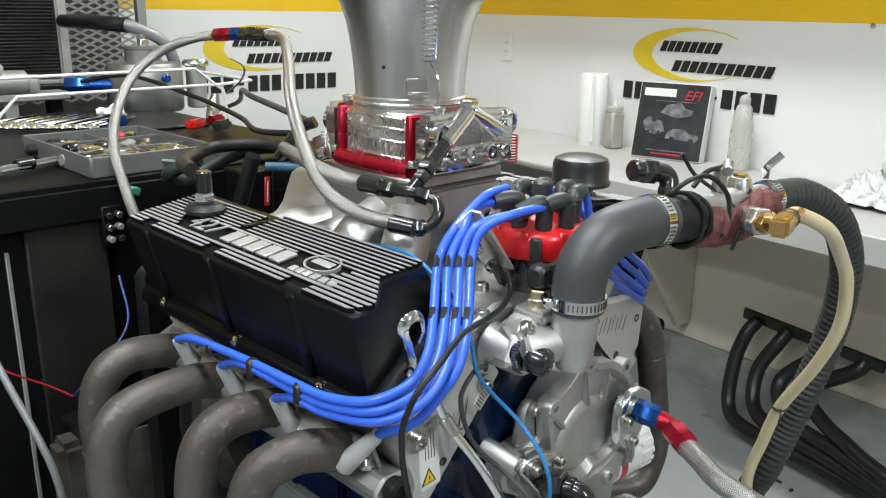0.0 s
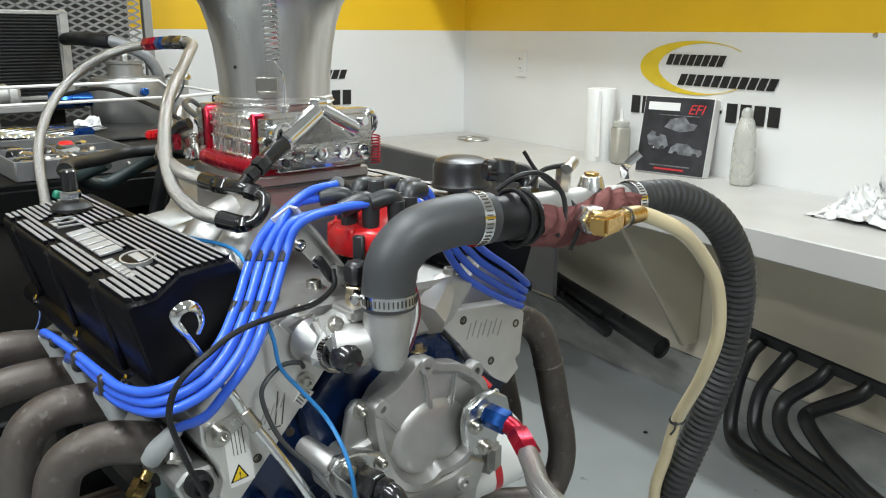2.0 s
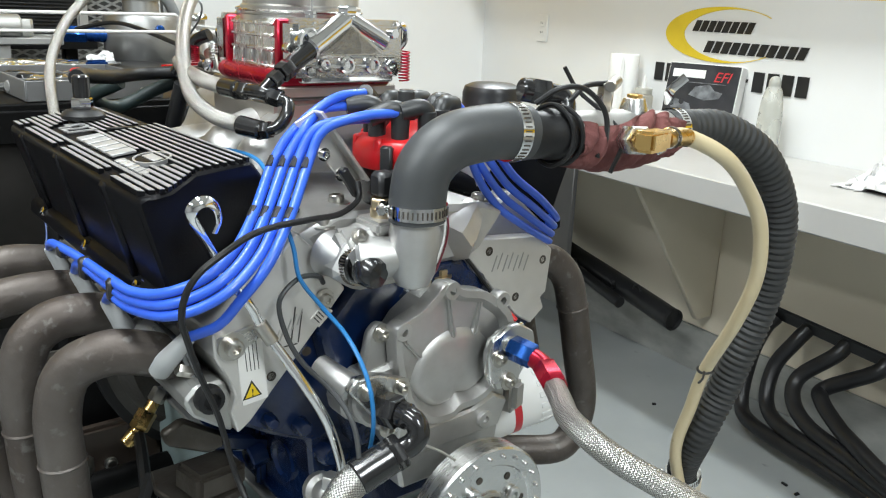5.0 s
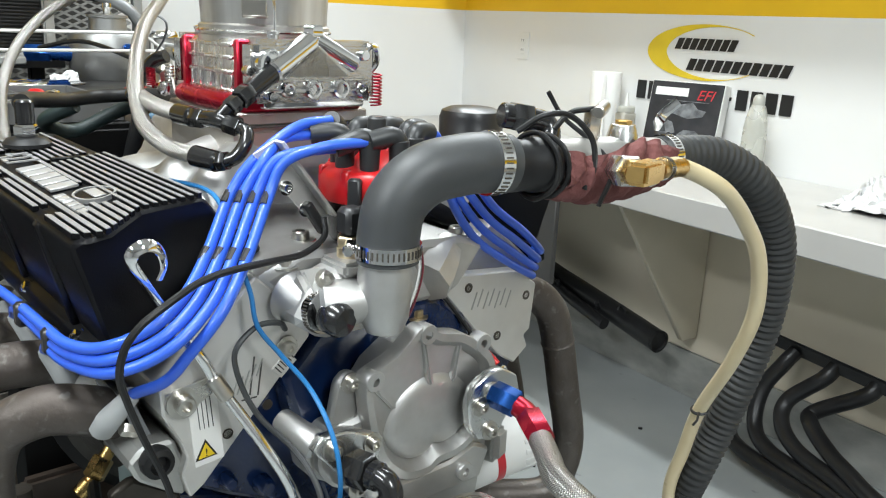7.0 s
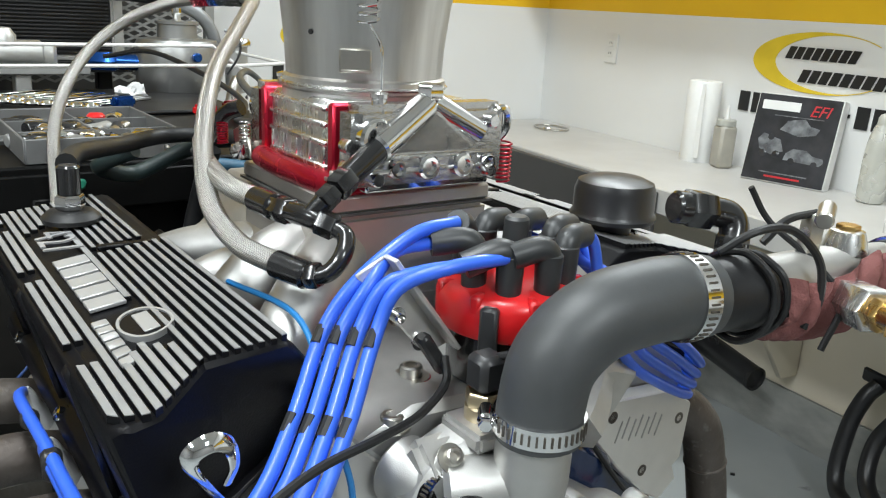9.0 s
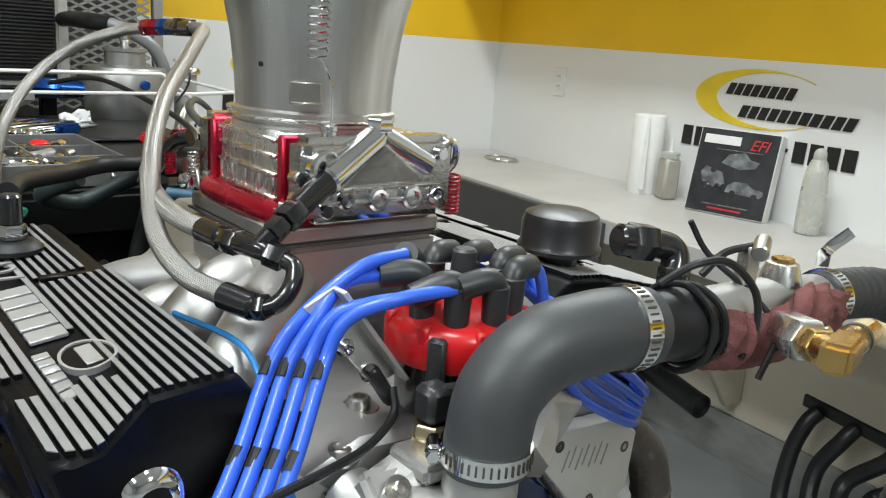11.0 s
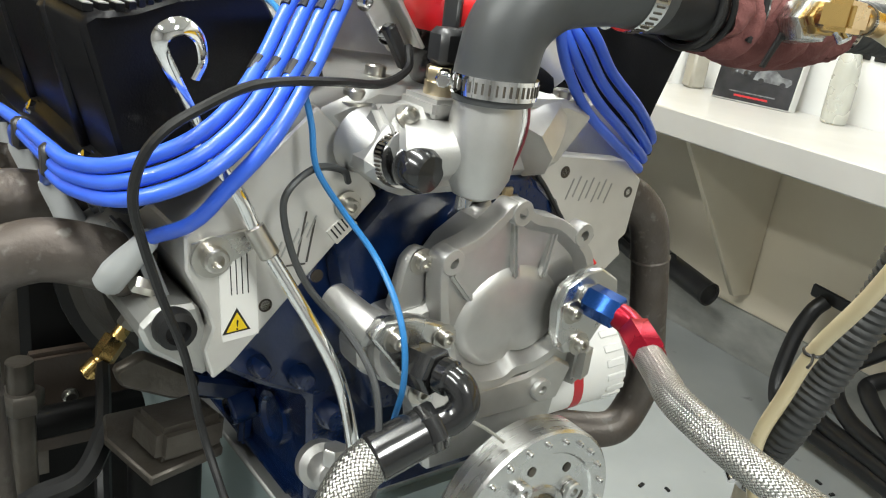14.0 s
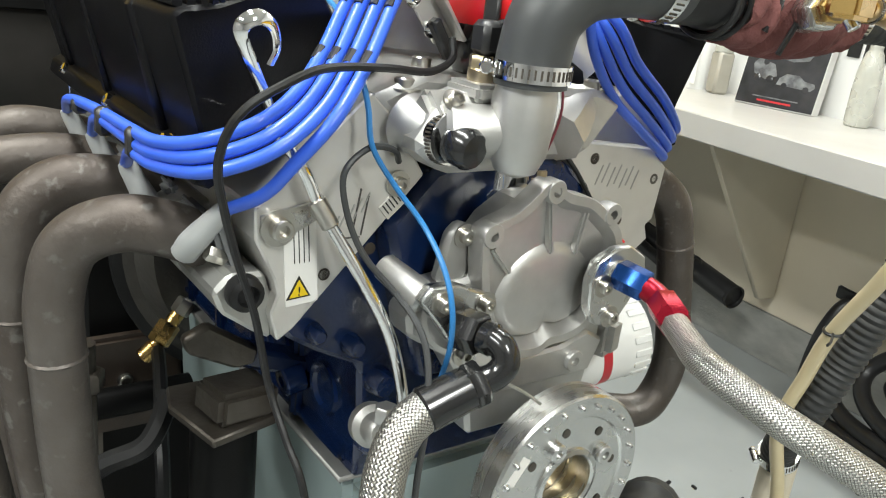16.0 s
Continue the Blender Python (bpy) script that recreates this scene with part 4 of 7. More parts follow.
part("side_bar", tube([(-0.112, 0.196, 1.207), (-0.117, 0.232, 1.208), (-0.118, 0.275, 1.208), (-0.116, 0.318, 1.209)], 0.0095, 12), REDA, tb, "red anodised shaft bar")
bodyb = part("main_body", box((-0.045, 0.260, 1.240), (0.128, 0.110, 0.056), 0.004), MACH, tb, "bright machined body block")
for z in (1.218, 1.236, 1.250, 1.262):
    part("side_rib", box((-0.110, 0.260, z), (0.006, 0.098, 0.004), 0.001), MACH, bodyb)
for y in (0.215, 0.238, 0.262, 0.286, 0.306):
    part("side_step", box((-0.1095, y, 1.228), (0.005, 0.004, 0.020), 0.001), MACH, bodyb)
for y in (0.200, 0.320):
    part("metering_plate", box((-0.045, y, 1.2385), (0.138, 0.010, 0.059), 0.002), REDA, tb, "red anodised metering plate")
for y, s in ((0.180, -1), (0.340, 1)):
    bowl = part("fuel_bowl", box((-0.043, y, 1.2400), (0.139, 0.028, 0.060), 0.006, seg=2), mat("polished_casting", (0.66, 0.66, 0.66), 0.22, 1.0, second=(0.55, 0.55, 0.55), scale=30, bump=0.16, bscale=260), tb, "polished fuel bowl")
    for x in (-0.095, 0.009):
        for z in (1.217, 1.256):
            part("bowl_screw", rod((x, y + s * 0.012, z), (x, y + s * 0.020, z), 0.0055, w=0.001), CHROME, bowl)
    part("sight_plug", lathe([(0.0145, 0), (0.0145, 0.010), (0.0125, 0.012), (0.0095, 0.012), (0.0090, 0.006), (0, 0.006)], Matrix.Translation((-0.096, y + s * 0.008, 1.247)) @ (TOFRONT if s < 0 else Matrix.Rotation(radians(-90), 4, "X")), 20), CHROME, bowl)
    for xe in (-0.088, 0.002):
        part("fuel_arm", rod((-0.043, y + s * 0.004, 1.270), (xe, y + s * 0.012, 1.246), 0.0100, 0.0095, 16, 0.002), CHROME, bowl)
    part("web_plate", prism([(-0.083, 1.234), (-0.043, 1.264), (-0.003, 1.234)], front(y + s * 0.012 + 0.002), 0.004, 0.001), MACH, bowl)
    part("arm_nut", hexa((-0.043, y + s * 0.004, 1.268), (-0.043, y + s * 0.004, 1.284), 0.0105), CHROME, bowl)
    for z in (1.222, 1.232):
        part("bowl_rib", box((-0.043, y + s * 0.0145, z), (0.11, 0.004, 0.003), 0.001), MACH, bowl)
    part("needle_nut", lathe([(0.012, 0), (0.012, 0.006), (0.0085, 0.007), (0.0085, 0.016), (0.010, 0.017), (0.010, 0.021), (0.004, 0.023), (0, 0.023)], Matrix.Translation((-0.085, y, 1.262)) @ Matrix.Scale(0.7, 4), 18), CHROME, bowl)
for x, r in ((-0.078, 0.0075), (-0.050, 0.0095), (-0.018, 0.0095), (0.006, 0.0075)):
    part("bowl_boss", lathe([(r, 0), (r, 0.005), (r * 0.8, 0.007), (r * 0.55, 0.007), (r * 0.5, 0.004), (0, 0.004)], Matrix.Translation((x, 0.167, 1.2235)) @ TOFRONT, 18), CHROME, tb)
for z in (1.224, 1.240):
    part("edge_boss", rod((-0.111, 0.184, z), (-0.111, 0.172, z), 0.0055, w=0.001), MACH, tb)
part("lower_flange", box((-0.040, 0.186, 1.2080), (0.115, 0.024, 0.008), 0.002), CHROME, tb)
for x in (-0.113, 0.027):
    for y in (0.193, 0.331):
        place("stud_nut", HEXS, tb, Matrix.Translation((x, y, 1.2125)))


def spring(name, a, b, r, turns, m, parent, wire=0.0009):
    M = frame_z(a, b)
    L = (Vector(b) - Vector(a)).length
    pts = [M @ Vector((r * math.cos(2 * math.pi * i / 8), r * math.sin(2 * math.pi * i / 8), L * i / (8 * turns))) for i in range(8 * turns + 1)]
    return part(name, tube(pts, wire, 6, raw=True), m, parent)


spring("return_spring", (-0.124, 0.335, 1.207), (-0.124, 0.335, 1.236), 0.0046, 9, CHROME, tb)
spring("return_spring", (-0.130, 0.372, 1.212), (-0.130, 0.372, 1.230), 0.0046, 8, REDA, tb)
spring("return_spring", (0.030, 0.172, 1.205), (0.030, 0.172, 1.238), 0.006, 10, REDA, tb)
part("throttle_lever", prism([(-0.02, 0), (0.012, 0.004), (0.018, 0.02), (0.002, 0.026), (-0.016, 0.016)], Matrix.Translation((-0.124, 0.345, 1.205)) @ Matrix.Rotation(radians(90), 4, "Z") @ FRONT, 0.003, 0.0006), STEEL, tb)
part("linkage_ball", lathe([(0, 0), (0.006, 0.002), (0.008, 0.008), (0.006, 0.014), (0, 0.016)], Matrix.Translation((-0.130, 0.335, 1.203)), 14), CHROME, tb)
part("side_screw", rod((-0.115, 0.262, 1.206), (-0.124, 0.262, 1.206), 0.006, w=0.001), CHROME, tb)
part("loop_bracket", tube([(0.012, 0.172, 1.248), (0.018, 0.168, 1.264), (0.027, 0.168, 1.262), (0.029, 0.171, 1.248), (0.022, 0.174, 1.238)], 0.0032, 8), CHROME, tb)
hub = (-0.043, 0.274)
stack = thing("air_stack", "tall spun aluminium intake horn with a flared lip", "air horn", (hub[0], hub[1], 1.264))
prof = [(0.0680, 0), (0.0680, 0.006), (0.0655, 0.007), (0.0655, 0.011), (0.0680, 0.012), (0.0680, 0.016), (0.0650, 0.018), (0.0665, 0.045), (0.0700, 0.075), (0.0750, 0.100), (0.0815, 0.120), (0.090, 0.134), (0.103, 0.141), (0.103, 0.144), (0.089, 0.137), (0.079, 0.120), (0.0725, 0.10), (0.068, 0.075), (0.063, 0.018), (0.063, 0.0)]
# Upright pale and dark streaks in the colour imitate reflections of the room.
part("horn", lathe(prof, Matrix.Translation((hub[0], hub[1], 1.264)), 64), mat("reflection_streaked_aluminium", (0.78, 0.77, 0.75), 0.32, 1.0, second=(0.50, 0.485, 0.46), scale=48, mix=0.5, stretch=(1, 1, 0.06), bump=0.22, bscale=90, rvar=0.14), stack, "spun aluminium horn")
part("upper_barrel", lathe([(0.090, 0.140), (0.0905, 0.30), (0.089, 0.30), (0.0885, 0.140)], Matrix.Translation((hub[0], hub[1], 1.264)), 48), MACH, stack, "aluminium upper barrel")
part("bolt_hole", lathe([(0.0021, 0), (0.0021, 0.001), (0, 0.001)], Matrix.Translation((hub[0] - 0.0672 * math.cos(radians(22)), hub[1] - 0.0672 * math.sin(radians(22)), 1.316)) @ Matrix.Rotation(radians(90), 4, "X") @ Matrix.Rotation(radians(-68), 4, "Y"), 12), INK, stack)
part("rubber_strap", tube([(hub[0] - 0.062, hub[1] - 0.078, 1.414), (hub[0] - 0.042, hub[1] - 0.090, 1.411), (hub[0] - 0.015, hub[1] - 0.098, 1.412), (hub[0] + 0.012, hub[1] - 0.098, 1.415)], 0.006, 8, flat=1.4), RUBBER, stack, "black rubber strap")
spring("hanging_spring", (-0.096, 0.182, 1.405), (-0.086, 0.196, 1.326), 0.0078, 14, CHROME, stack, 0.0012)
part("spring_hook", tube([(-0.086, 0.196, 1.326), (-0.078, 0.193, 1.312), (-0.0775, 0.190, 1.300), (-0.0775, 0.190, 1.262)], 0.0011, 6), CHROME, stack)
part("strap_plate", box((-0.0845, 0.2165, 1.2965), (0.024, 0.003, 0.018), 0.001, (0, 0, -34)), STEEL, stack)
part("plate_lip", box((-0.0850, 0.2135, 1.2895), (0.024, 0.006, 0.002), 0.0006, (0, 0, -34)), STEEL, stack)
part("rear_socket_bead", lathe([(0.0690, 0), (0.0705, 0.0015), (0.0690, 0.003)], Matrix.Translation((hub[0], hub[1], 1.2735)), 64), MACH, stack)

# ---- ignition ----
DX, DY = -0.043, 0.067
dist = thing("distributor", "black distributor with a red cap and dark plug boots", "distributor", (DX, DY, 1.06))
part("shaft_housing", lathe([(0.024, 0), (0.026, 0.01), (0.026, 0.03), (0.040, 0.040), (0.043, 0.045), (0.043, 0.085), (0.038, 0.088)], Matrix.Translation((DX, DY, 1.055)), 36), BLACKA, dist, "black machined housing")
cap = part("cap", lathe([(0.050, 0), (0.052, 0.003), (0.052, 0.020), (0.049, 0.026), (0.045, 0.029), (0.022, 0.033), (0.016, 0.040), (0.012, 0.044), (0, 0.044)], Matrix.Translation((DX, DY, 1.135)), 48), REDC, dist, "red plastic distributor cap")
for g in (215, 35):
    a = radians(g)
    part("cap_clip", box((DX + 0.053 * math.cos(a), DY + 0.053 * math.sin(a), 1.138), (0.008, 0.012, 0.044), 0.002, (0, 0, g)), PLASTK, cap)
for k in range(8):
    a = radians(22 + 45 * k)
    part("tower_rib", box((DX + 0.046 * math.cos(a), DY + 0.046 * math.sin(a), 1.158), (0.012, 0.008, 0.014), 0.002, (0, 0, 22 + 45 * k)), REDC, cap)
TOW = {}
for k in range(8):
    a = radians(45 * k)
    TOW[k] = Vector((DX + 0.034 * math.cos(a), DY + 0.034 * math.sin(a), 1.163))
    part("terminal", rod(TOW[k], TOW[k] + Vector((0, 0, 0.028)), 0.0085, 0.0095, 14, 0.001), BBOOT, dist, "black terminal boot")
part("coil_terminal", rod((DX, DY, 1.175), (DX, DY, 1.208), 0.010, 0.0085, 14, 0.002), BBOOT, dist)


def boot(parent, base, out):
    """The angled rubber end of a plug lead."""
    base, out = Vector(base), Vector(out)
    top = base + Vector((0, 0, 0.030))
    part("boot", tube([base + Vector((0, 0, 0.012)), top - Vector((0, 0, 0.006)), top + (out - top) * 0.25 + Vector((0, 0, 0.002)), out], 0.0088, 12, 6), BBOOT, parent, "black rubber boot")


LEADS = [6, 5, 4, 3]
PLUGY = [0.074, 0.178, 0.282, 0.381]
OUTS = [((-0.070, 0.040, 1.190), (-0.112, 0.047, 1.187)), ((-0.096, 0.054, 1.184), (-0.125, 0.060, 1.182)), ((-0.104, 0.080, 1.193), (-0.130, 0.082, 1.190)), ((-0.082, 0.082, 1.204), (-0.118, 0.080, 1.200))]
ORDER = [(0.0135, 0.012), (0.0045, 0.004), (-0.0045, -0.004), (-0.0135, -0.012)]
for i, (tw, py) in enumerate(zip(LEADS, PLUGY)):
    lead = thing("plug_lead", "bright blue silicone plug lead running round the valve cover", "plug lead", TOW[tw], group="plug leads of the lettered bank")
    o = ORDER[i][0]
    t = TOW[tw]
    out = Vector(OUTS[i][0])
    boot(lead, t, out)
    k = 0.0080 * (1.5 - i)
    pts = [out, Vector(OUTS[i][1]),
           Vector((-0.150 + k * 0.7, 0.070 - k * 0.9, 1.174)), Vector((-0.170 + k * 1.0, 0.068 - k * 0.9, 1.146)), Vector((-0.204 + k * 1.0, 0.038 - k * 0.9, 1.110)),
           Vector((-0.236 + k * 0.9, 0.014 - k * 0.8, 1.082 - k * 0.4)), Vector((-0.270 + k * 0.5, 0.006 - k * 0.7, 1.060 - k * 0.9)), Vector((-0.302 + k * 0.2, 0.026 - k * 0.6, 1.044 - k * 1.05))]
    if i > 0:
        pts += [Vector((-0.315, 0.080, 1.034 - k)), Vector((-0.317, 0.130, 1.031 - k))]
    if i > 1:
        pts += [Vector((-0.318, 0.22, 1.029 - k * 0.8))]
    if i > 2:
        pts += [Vector((-0.318, 0.32, 1.028))]
    if i == 0:
        pts[-2:] = [Vector((-0.250, 0.010, 1.046)), Vector((-0.263, 0.026, 1.022))]
    end = Vector((-0.277, 0.058, 1.003)) if i == 0 else Vector((-0.308, py, 1.006))
    pts.append(end)
    part("wire", tube(pts, 0.0046, 10, 7), BLUEW, lead, "blue silicone wire")
    tip = Vector((-0.300, 0.100, 0.950)) if i == 0 else Vector((-0.284, py - 0.006, 0.956))
    part("plug_boot", lathe([(0.006, 0), (0.0072, 0.004), (0.0082, 0.018), (0.0094, 0.030), (0.0106, 0.052), (0.0085, 0.055)], frame_z(end + (end - tip) * 0.02, tip) , 18), BOOT, lead, "grey rubber plug boot")
for p, d in (((-0.170, 0.068, 1.146), (-0.04, -0.03, -0.04)), ((-0.204, 0.038, 1.110), (-0.035, -0.025, -0.035)), ((-0.317, 0.120, 1.036), (0, 1, 0)), ((-0.318, 0.20, 1.034), (0, 1, 0)), ((-0.318, 0.28, 1.030), (0, 1, 0))):
    wide = 0.034 if p[0] > -0.25 else 0.013
    q = Vector(d).to_track_quat("Y", "Z")
    b = box((0, 0, 0), (wide, 0.012, 0.022 if p[1] < 0.25 else 0.013), 0.003)
    if p[0] > -0.25:
        b.free()
        b = None
        for k in range(4):
            kk = 0.0080 * (1.5 - k)
            b = rod(Vector(p) + Vector((kk - 0.0028, -kk * 0.9 - 0.0012, 0)) - Vector(d).normalized() * 0.006, Vector(p) + Vector((kk - 0.0028, -kk * 0.9 - 0.0012, 0)) + Vector(d).normalized() * 0.006, 0.0036, seg=8, bm=b)
    else:
        bmesh.ops.transform(b, matrix=Matrix.Translation(p), verts=b.verts)
    single("wire_clip", b, PLASTK, "small black plastic clip holding blue plug leads", "wire clip", group="wire clips")
for i in range(4):
    lead = thing("plug_lead", "bright blue silicone plug lead to the far bank", "plug lead", TOW[[7, 0, 1, 2][i]], group="plug leads of the far bank")
    t = TOW[[7, 0, 1, 2][i]]
    out = t + Vector((0.024, 0.008, 0.030))
    boot(lead, t, out)
    k = 0.009 * (i - 1.5)
    pts = [out, out + Vector((0.014, 0.002, -0.010)), Vector((0.042 + k * 0.4, 0.052, 1.140 + k)), Vector((0.080 + k, 0.048, 1.098 + k)), Vector((0.125 + k, 0.050, 1.068 + k)), Vector((0.172 + k * 0.5, 0.062, 1.040 + k)), Vector((0.196 + k * 0.3, 0.085, 1.030 + k)), Vector((0.212, 0.14, 1.030 + k)), Vector((0.225, 0.24 + 0.05 * i, 1.02))]
    part("wire", tube(pts, 0.0044, 10, 7), BLUEW, lead, "blue silicone wire")
mod = thing("sensor_bracket", "bent aluminium plate bracket beside the distributor", "bracket", (-0.12, 0.08, 1.11))
part("plate", prism([(-0.161, 1.180), (-0.140, 1.191), (-0.087, 1.122), (-0.107, 1.117)], front(0.079), 0.003, 0.0008), HEADM, mod, "brushed aluminium plate")
part("side_flange", prism([(-0.142, 1.190), (-0.139, 1.1915), (-0.086, 1.1225), (-0.089, 1.121)], front(0.079), 0.016, 0.0006), HEADM, mod)
for x, z in ((-0.131, 1.149), (-0.112, 1.128)):
    place("bracket_screw", BOLTS, mod, Matrix.Translation((x, 0.076, z)) @ TOFRONT)
part("pickup_lead_end", box((-0.108, 0.066, 1.122), (0.009, 0.010, 0.034), 0.002, (0, -34, 0)), PLASTK, mod)


def cable(name, pts, r, m, label, category="cable", n=8, seg=8):
    return single(name, tube(pts, r, seg, n), m, label, category)


cable("pickup_cable", [(-0.106, 0.055, 1.124), (-0.112, 0.045, 1.110), (-0.141, 0.030, 1.103), (-0.181, 0.012, 1.107), (-0.221, 0.000, 1.109), (-0.250, -0.012, 1.108), (-0.275, -0.020, 1.100), (-0.295, -0.022, 1.089), (-0.306, -0.020, 1.074), (-0.308, -0.012, 1.051), (-0.300, -0.002, 1.024), (-0.286, 0.010, 0.986), (-0.268, 0.020, 0.940), (-0.256, 0.020, 0.886), (-0.250, 0.0, 0.851), (-0.243, -0.020, 0.814), (-0.23, -0.03, 0.70), (-0.21, -0.03, 0.50)], 0.0028, RUBBER, "thin black cable looping down in front of the engine")
cable("signal_wire", [(-0.190, 0.21, 1.140), (-0.178, 0.13, 1.142), (-0.186, 0.075, 1.128), (-0.196, 0.030, 1.100), (-0.194, 0.020, 1.080), (-0.191, 0.015, 1.054), (-0.173, 0.010, 1.027), (-0.160, -0.010, 1.004), (-0.158, -0.035, 0.983), (-0.158, -0.050, 0.960), (-0.155, -0.050, 0.930), (-0.148, -0.035, 0.895)], 0.0021, BLUET, "thin light blue signal wire across the front of the engine", n=8)
cable("ground_wire", [(-0.154, 0.038, 1.037), (-0.165, 0.028, 1.048), (-0.188, 0.020, 1.053), (-0.207, 0.016, 1.043), (-0.211, 0.016, 1.028), (-0.203, 0.015, 0.999), (-0.191, 0.010, 0.975), (-0.174, -0.005, 0.953), (-0.170, -0.030, 0.939), (-0.169, -0.045, 0.918), (-0.175, -0.060, 0.879), (-0.185, -0.070, 0.834), (-0.19, -0.08, 0.7)], 0.0024, RUBBERG, "thin dark grey wire from the cylinder head plug")
cable("sensor_lead", [(-0.100, 0.010, 1.140), (-0.085, -0.012, 1.150), (-0.060, -0.004, 1.160), (-0.035, 0.006, 1.158)], 0.0028, RUBBER, "short black sensor lead in braided sleeve")
for dx, m in ((0.0, WHITEP), (0.004, MAROONW)):
    cable("thin_sensor_wire", [(-0.052 + dx, 0.005, 1.13), (-0.045 + dx, -0.004, 1.085), (-0.055 + dx, -0.002, 1.045), (-0.048 + dx, 0.018, 1.03), (-0.035 + dx, 0.03, 1.05)], 0.0010, m, "very thin sensor wire behind the water neck", n=6)
cable("thin_black_lead", [(0.028, 0.060, 1.035), (0.040, 0.050, 1.018), (0.058, 0.040, 0.990), (0.072, 0.022, 0.966)], 0.0022, RUBBER, "thin black lead along the timing cover")
el = thing("eyelet_terminal", "red sleeved ring terminal on a thin black lead", "terminal", (0.074, 0.014, 0.955))
part("sleeve", rod((0.070, 0.024, 0.968), (0.075, 0.012, 0.958), 0.0036, seg=12, w=0.0008), REDC, el, "red sleeve")
part("eyelet", tube([(0.077 + 0.005 * math.cos(a), 0.006, 0.951 + 0.006 * math.sin(a)) for a in [2 * math.pi * k / 10 for k in range(10)]], 0.0014, 8, 3, closed=True), CHROME, el)
dip = thing("dipstick", "bright dipstick with a looped handle in a steel tube", "dipstick", (-0.17, -0.02, 0.85))
part("tube", tube([(-0.254, 0.036, 1.066), (-0.236, 0.026, 1.038), (-0.2231, 0.022, 1.0112), (-0.1972, 0.0, 0.9613), (-0.1775, -0.012, 0.9176), (-0.166, -0.02, 0.8637), (-0.165, -0.016, 0.840)], 0.0046, 12), CHROME, dip, "bright steel dipstick tube")
part("sleeve", rod((-0.226, 0.024, 1.017), (-0.217, 0.017, 0.999), 0.0066, seg=14, w=0.001), STEEL, dip)
part("handle", tube([(-0.2565, 0.033, 1.072), (-0.268, 0.024, 1.090), (-0.280, 0.015, 1.109), (-0.2875, 0.011, 1.123), (-0.2860, 0.009, 1.131), (-0.277, 0.008, 1.1345), (-0.268, 0.010, 1.129), (-0.2645, 0.012, 1.117), (-0.2675, 0.014, 1.107)], 0.0021, 10, flat=2.4), CHROME, dip, "bright looped handle")
part("stop", lathe([(0.006, 0), (0.007, 0.003), (0.004, 0.008), (0.003, 0.011)], Matrix.Translation((-0.255, 0.036, 1.064)), 14), CHROME, dip)

# ---- water pipework over the front ----
elb = thing("rubber_elbow", "grey rubber elbow hose with two worm clamps", "hose", (-0.088, -0.026, 1.10))
part("hose", tube([(-0.096, -0.026, 1.104), (-0.096, -0.026, 1.124), (-0.090, -0.028, 1.152), (-0.066, -0.033, 1.173), (-0.028, -0.040, 1.180), (-0.004, -0.043, 1.1795), (0.012, -0.0445, 1.178)], 0.0255, 28, 8), RUBBERG, elb, "smooth grey rubber elbow")
clamp(elb, (-0.096, -0.026, 1.114), (0, 0, 1), 0.0260, 0.012)
clamp(elb, (-0.004, -0.043, 1.1795), (1, -0.12, -0.05), 0.0260, 0.012)
pipe = thing("water_crossover", "cast aluminium water crossover wrapped in a maroon rag", "pipe fitting", (0.12, -0.055, 1.14))
pa, pb = Vector((0.040, -0.046, 1.175)), Vector((0.225, -0.060, 1.172))
pd = (pb - pa).normalized()
part("rubber_joint", lathe([(0.018, -0.032), (0.0225, -0.030), (0.0225, -0.004), (0.0245, 0.0), (0.0245, 0.016), (0.023, 0.022)], frame_z(pa, pb), 28), RUBBER, pipe, "black rubber joint")
part("casting", lathe([(0.021, 0.005), (0.0215, 0.035), (0.0222, 0.075), (0.0222, 0.12), (0.0205, 0.14), (0.0195, 0.155), (0.0185, 0.21)], frame_z(pa, pb), 28), CAST, pipe, "cast aluminium tube")
part("filler_boss", lathe([(0.016, 0), (0.0145, 0.006), (0.0125, 0.012), (0.0115, 0.015), (0.008, 0.016), (0, 0.016)], frame_z(pa + pd * 0.115 + Vector((0, 0, 0.018)), pa + pd * 0.115 + Vector((0, 0, 1))), 20), MACH, pipe)
part("small_boss", hexa(pa + pd * 0.072 + Vector((0, 0, 0.018)), pa + pd * 0.072 + Vector((0.002, 0, 0.048)), 0.0085), STEEL, pipe)
part("brass_plug", hexa(pa + pd * 0.115 + Vector((0, 0, 0.033)), pa + pd * 0.115 + Vector((0, 0, 0.037)), 0.0080), BRASS, pipe)
part("banjo", rod(pa + pd * 0.075 + Vector((-0.01, -0.012, 0.046)), pa + pd * 0.078 + Vector((0.01, 0.0, 0.050)), 0.006, w=0.001), STEEL, pipe)
# rag twisted round the casting: a pleated sheet with the top left bare
rag = bmesh.new()
NU, NA = 110, 120
gridv = []
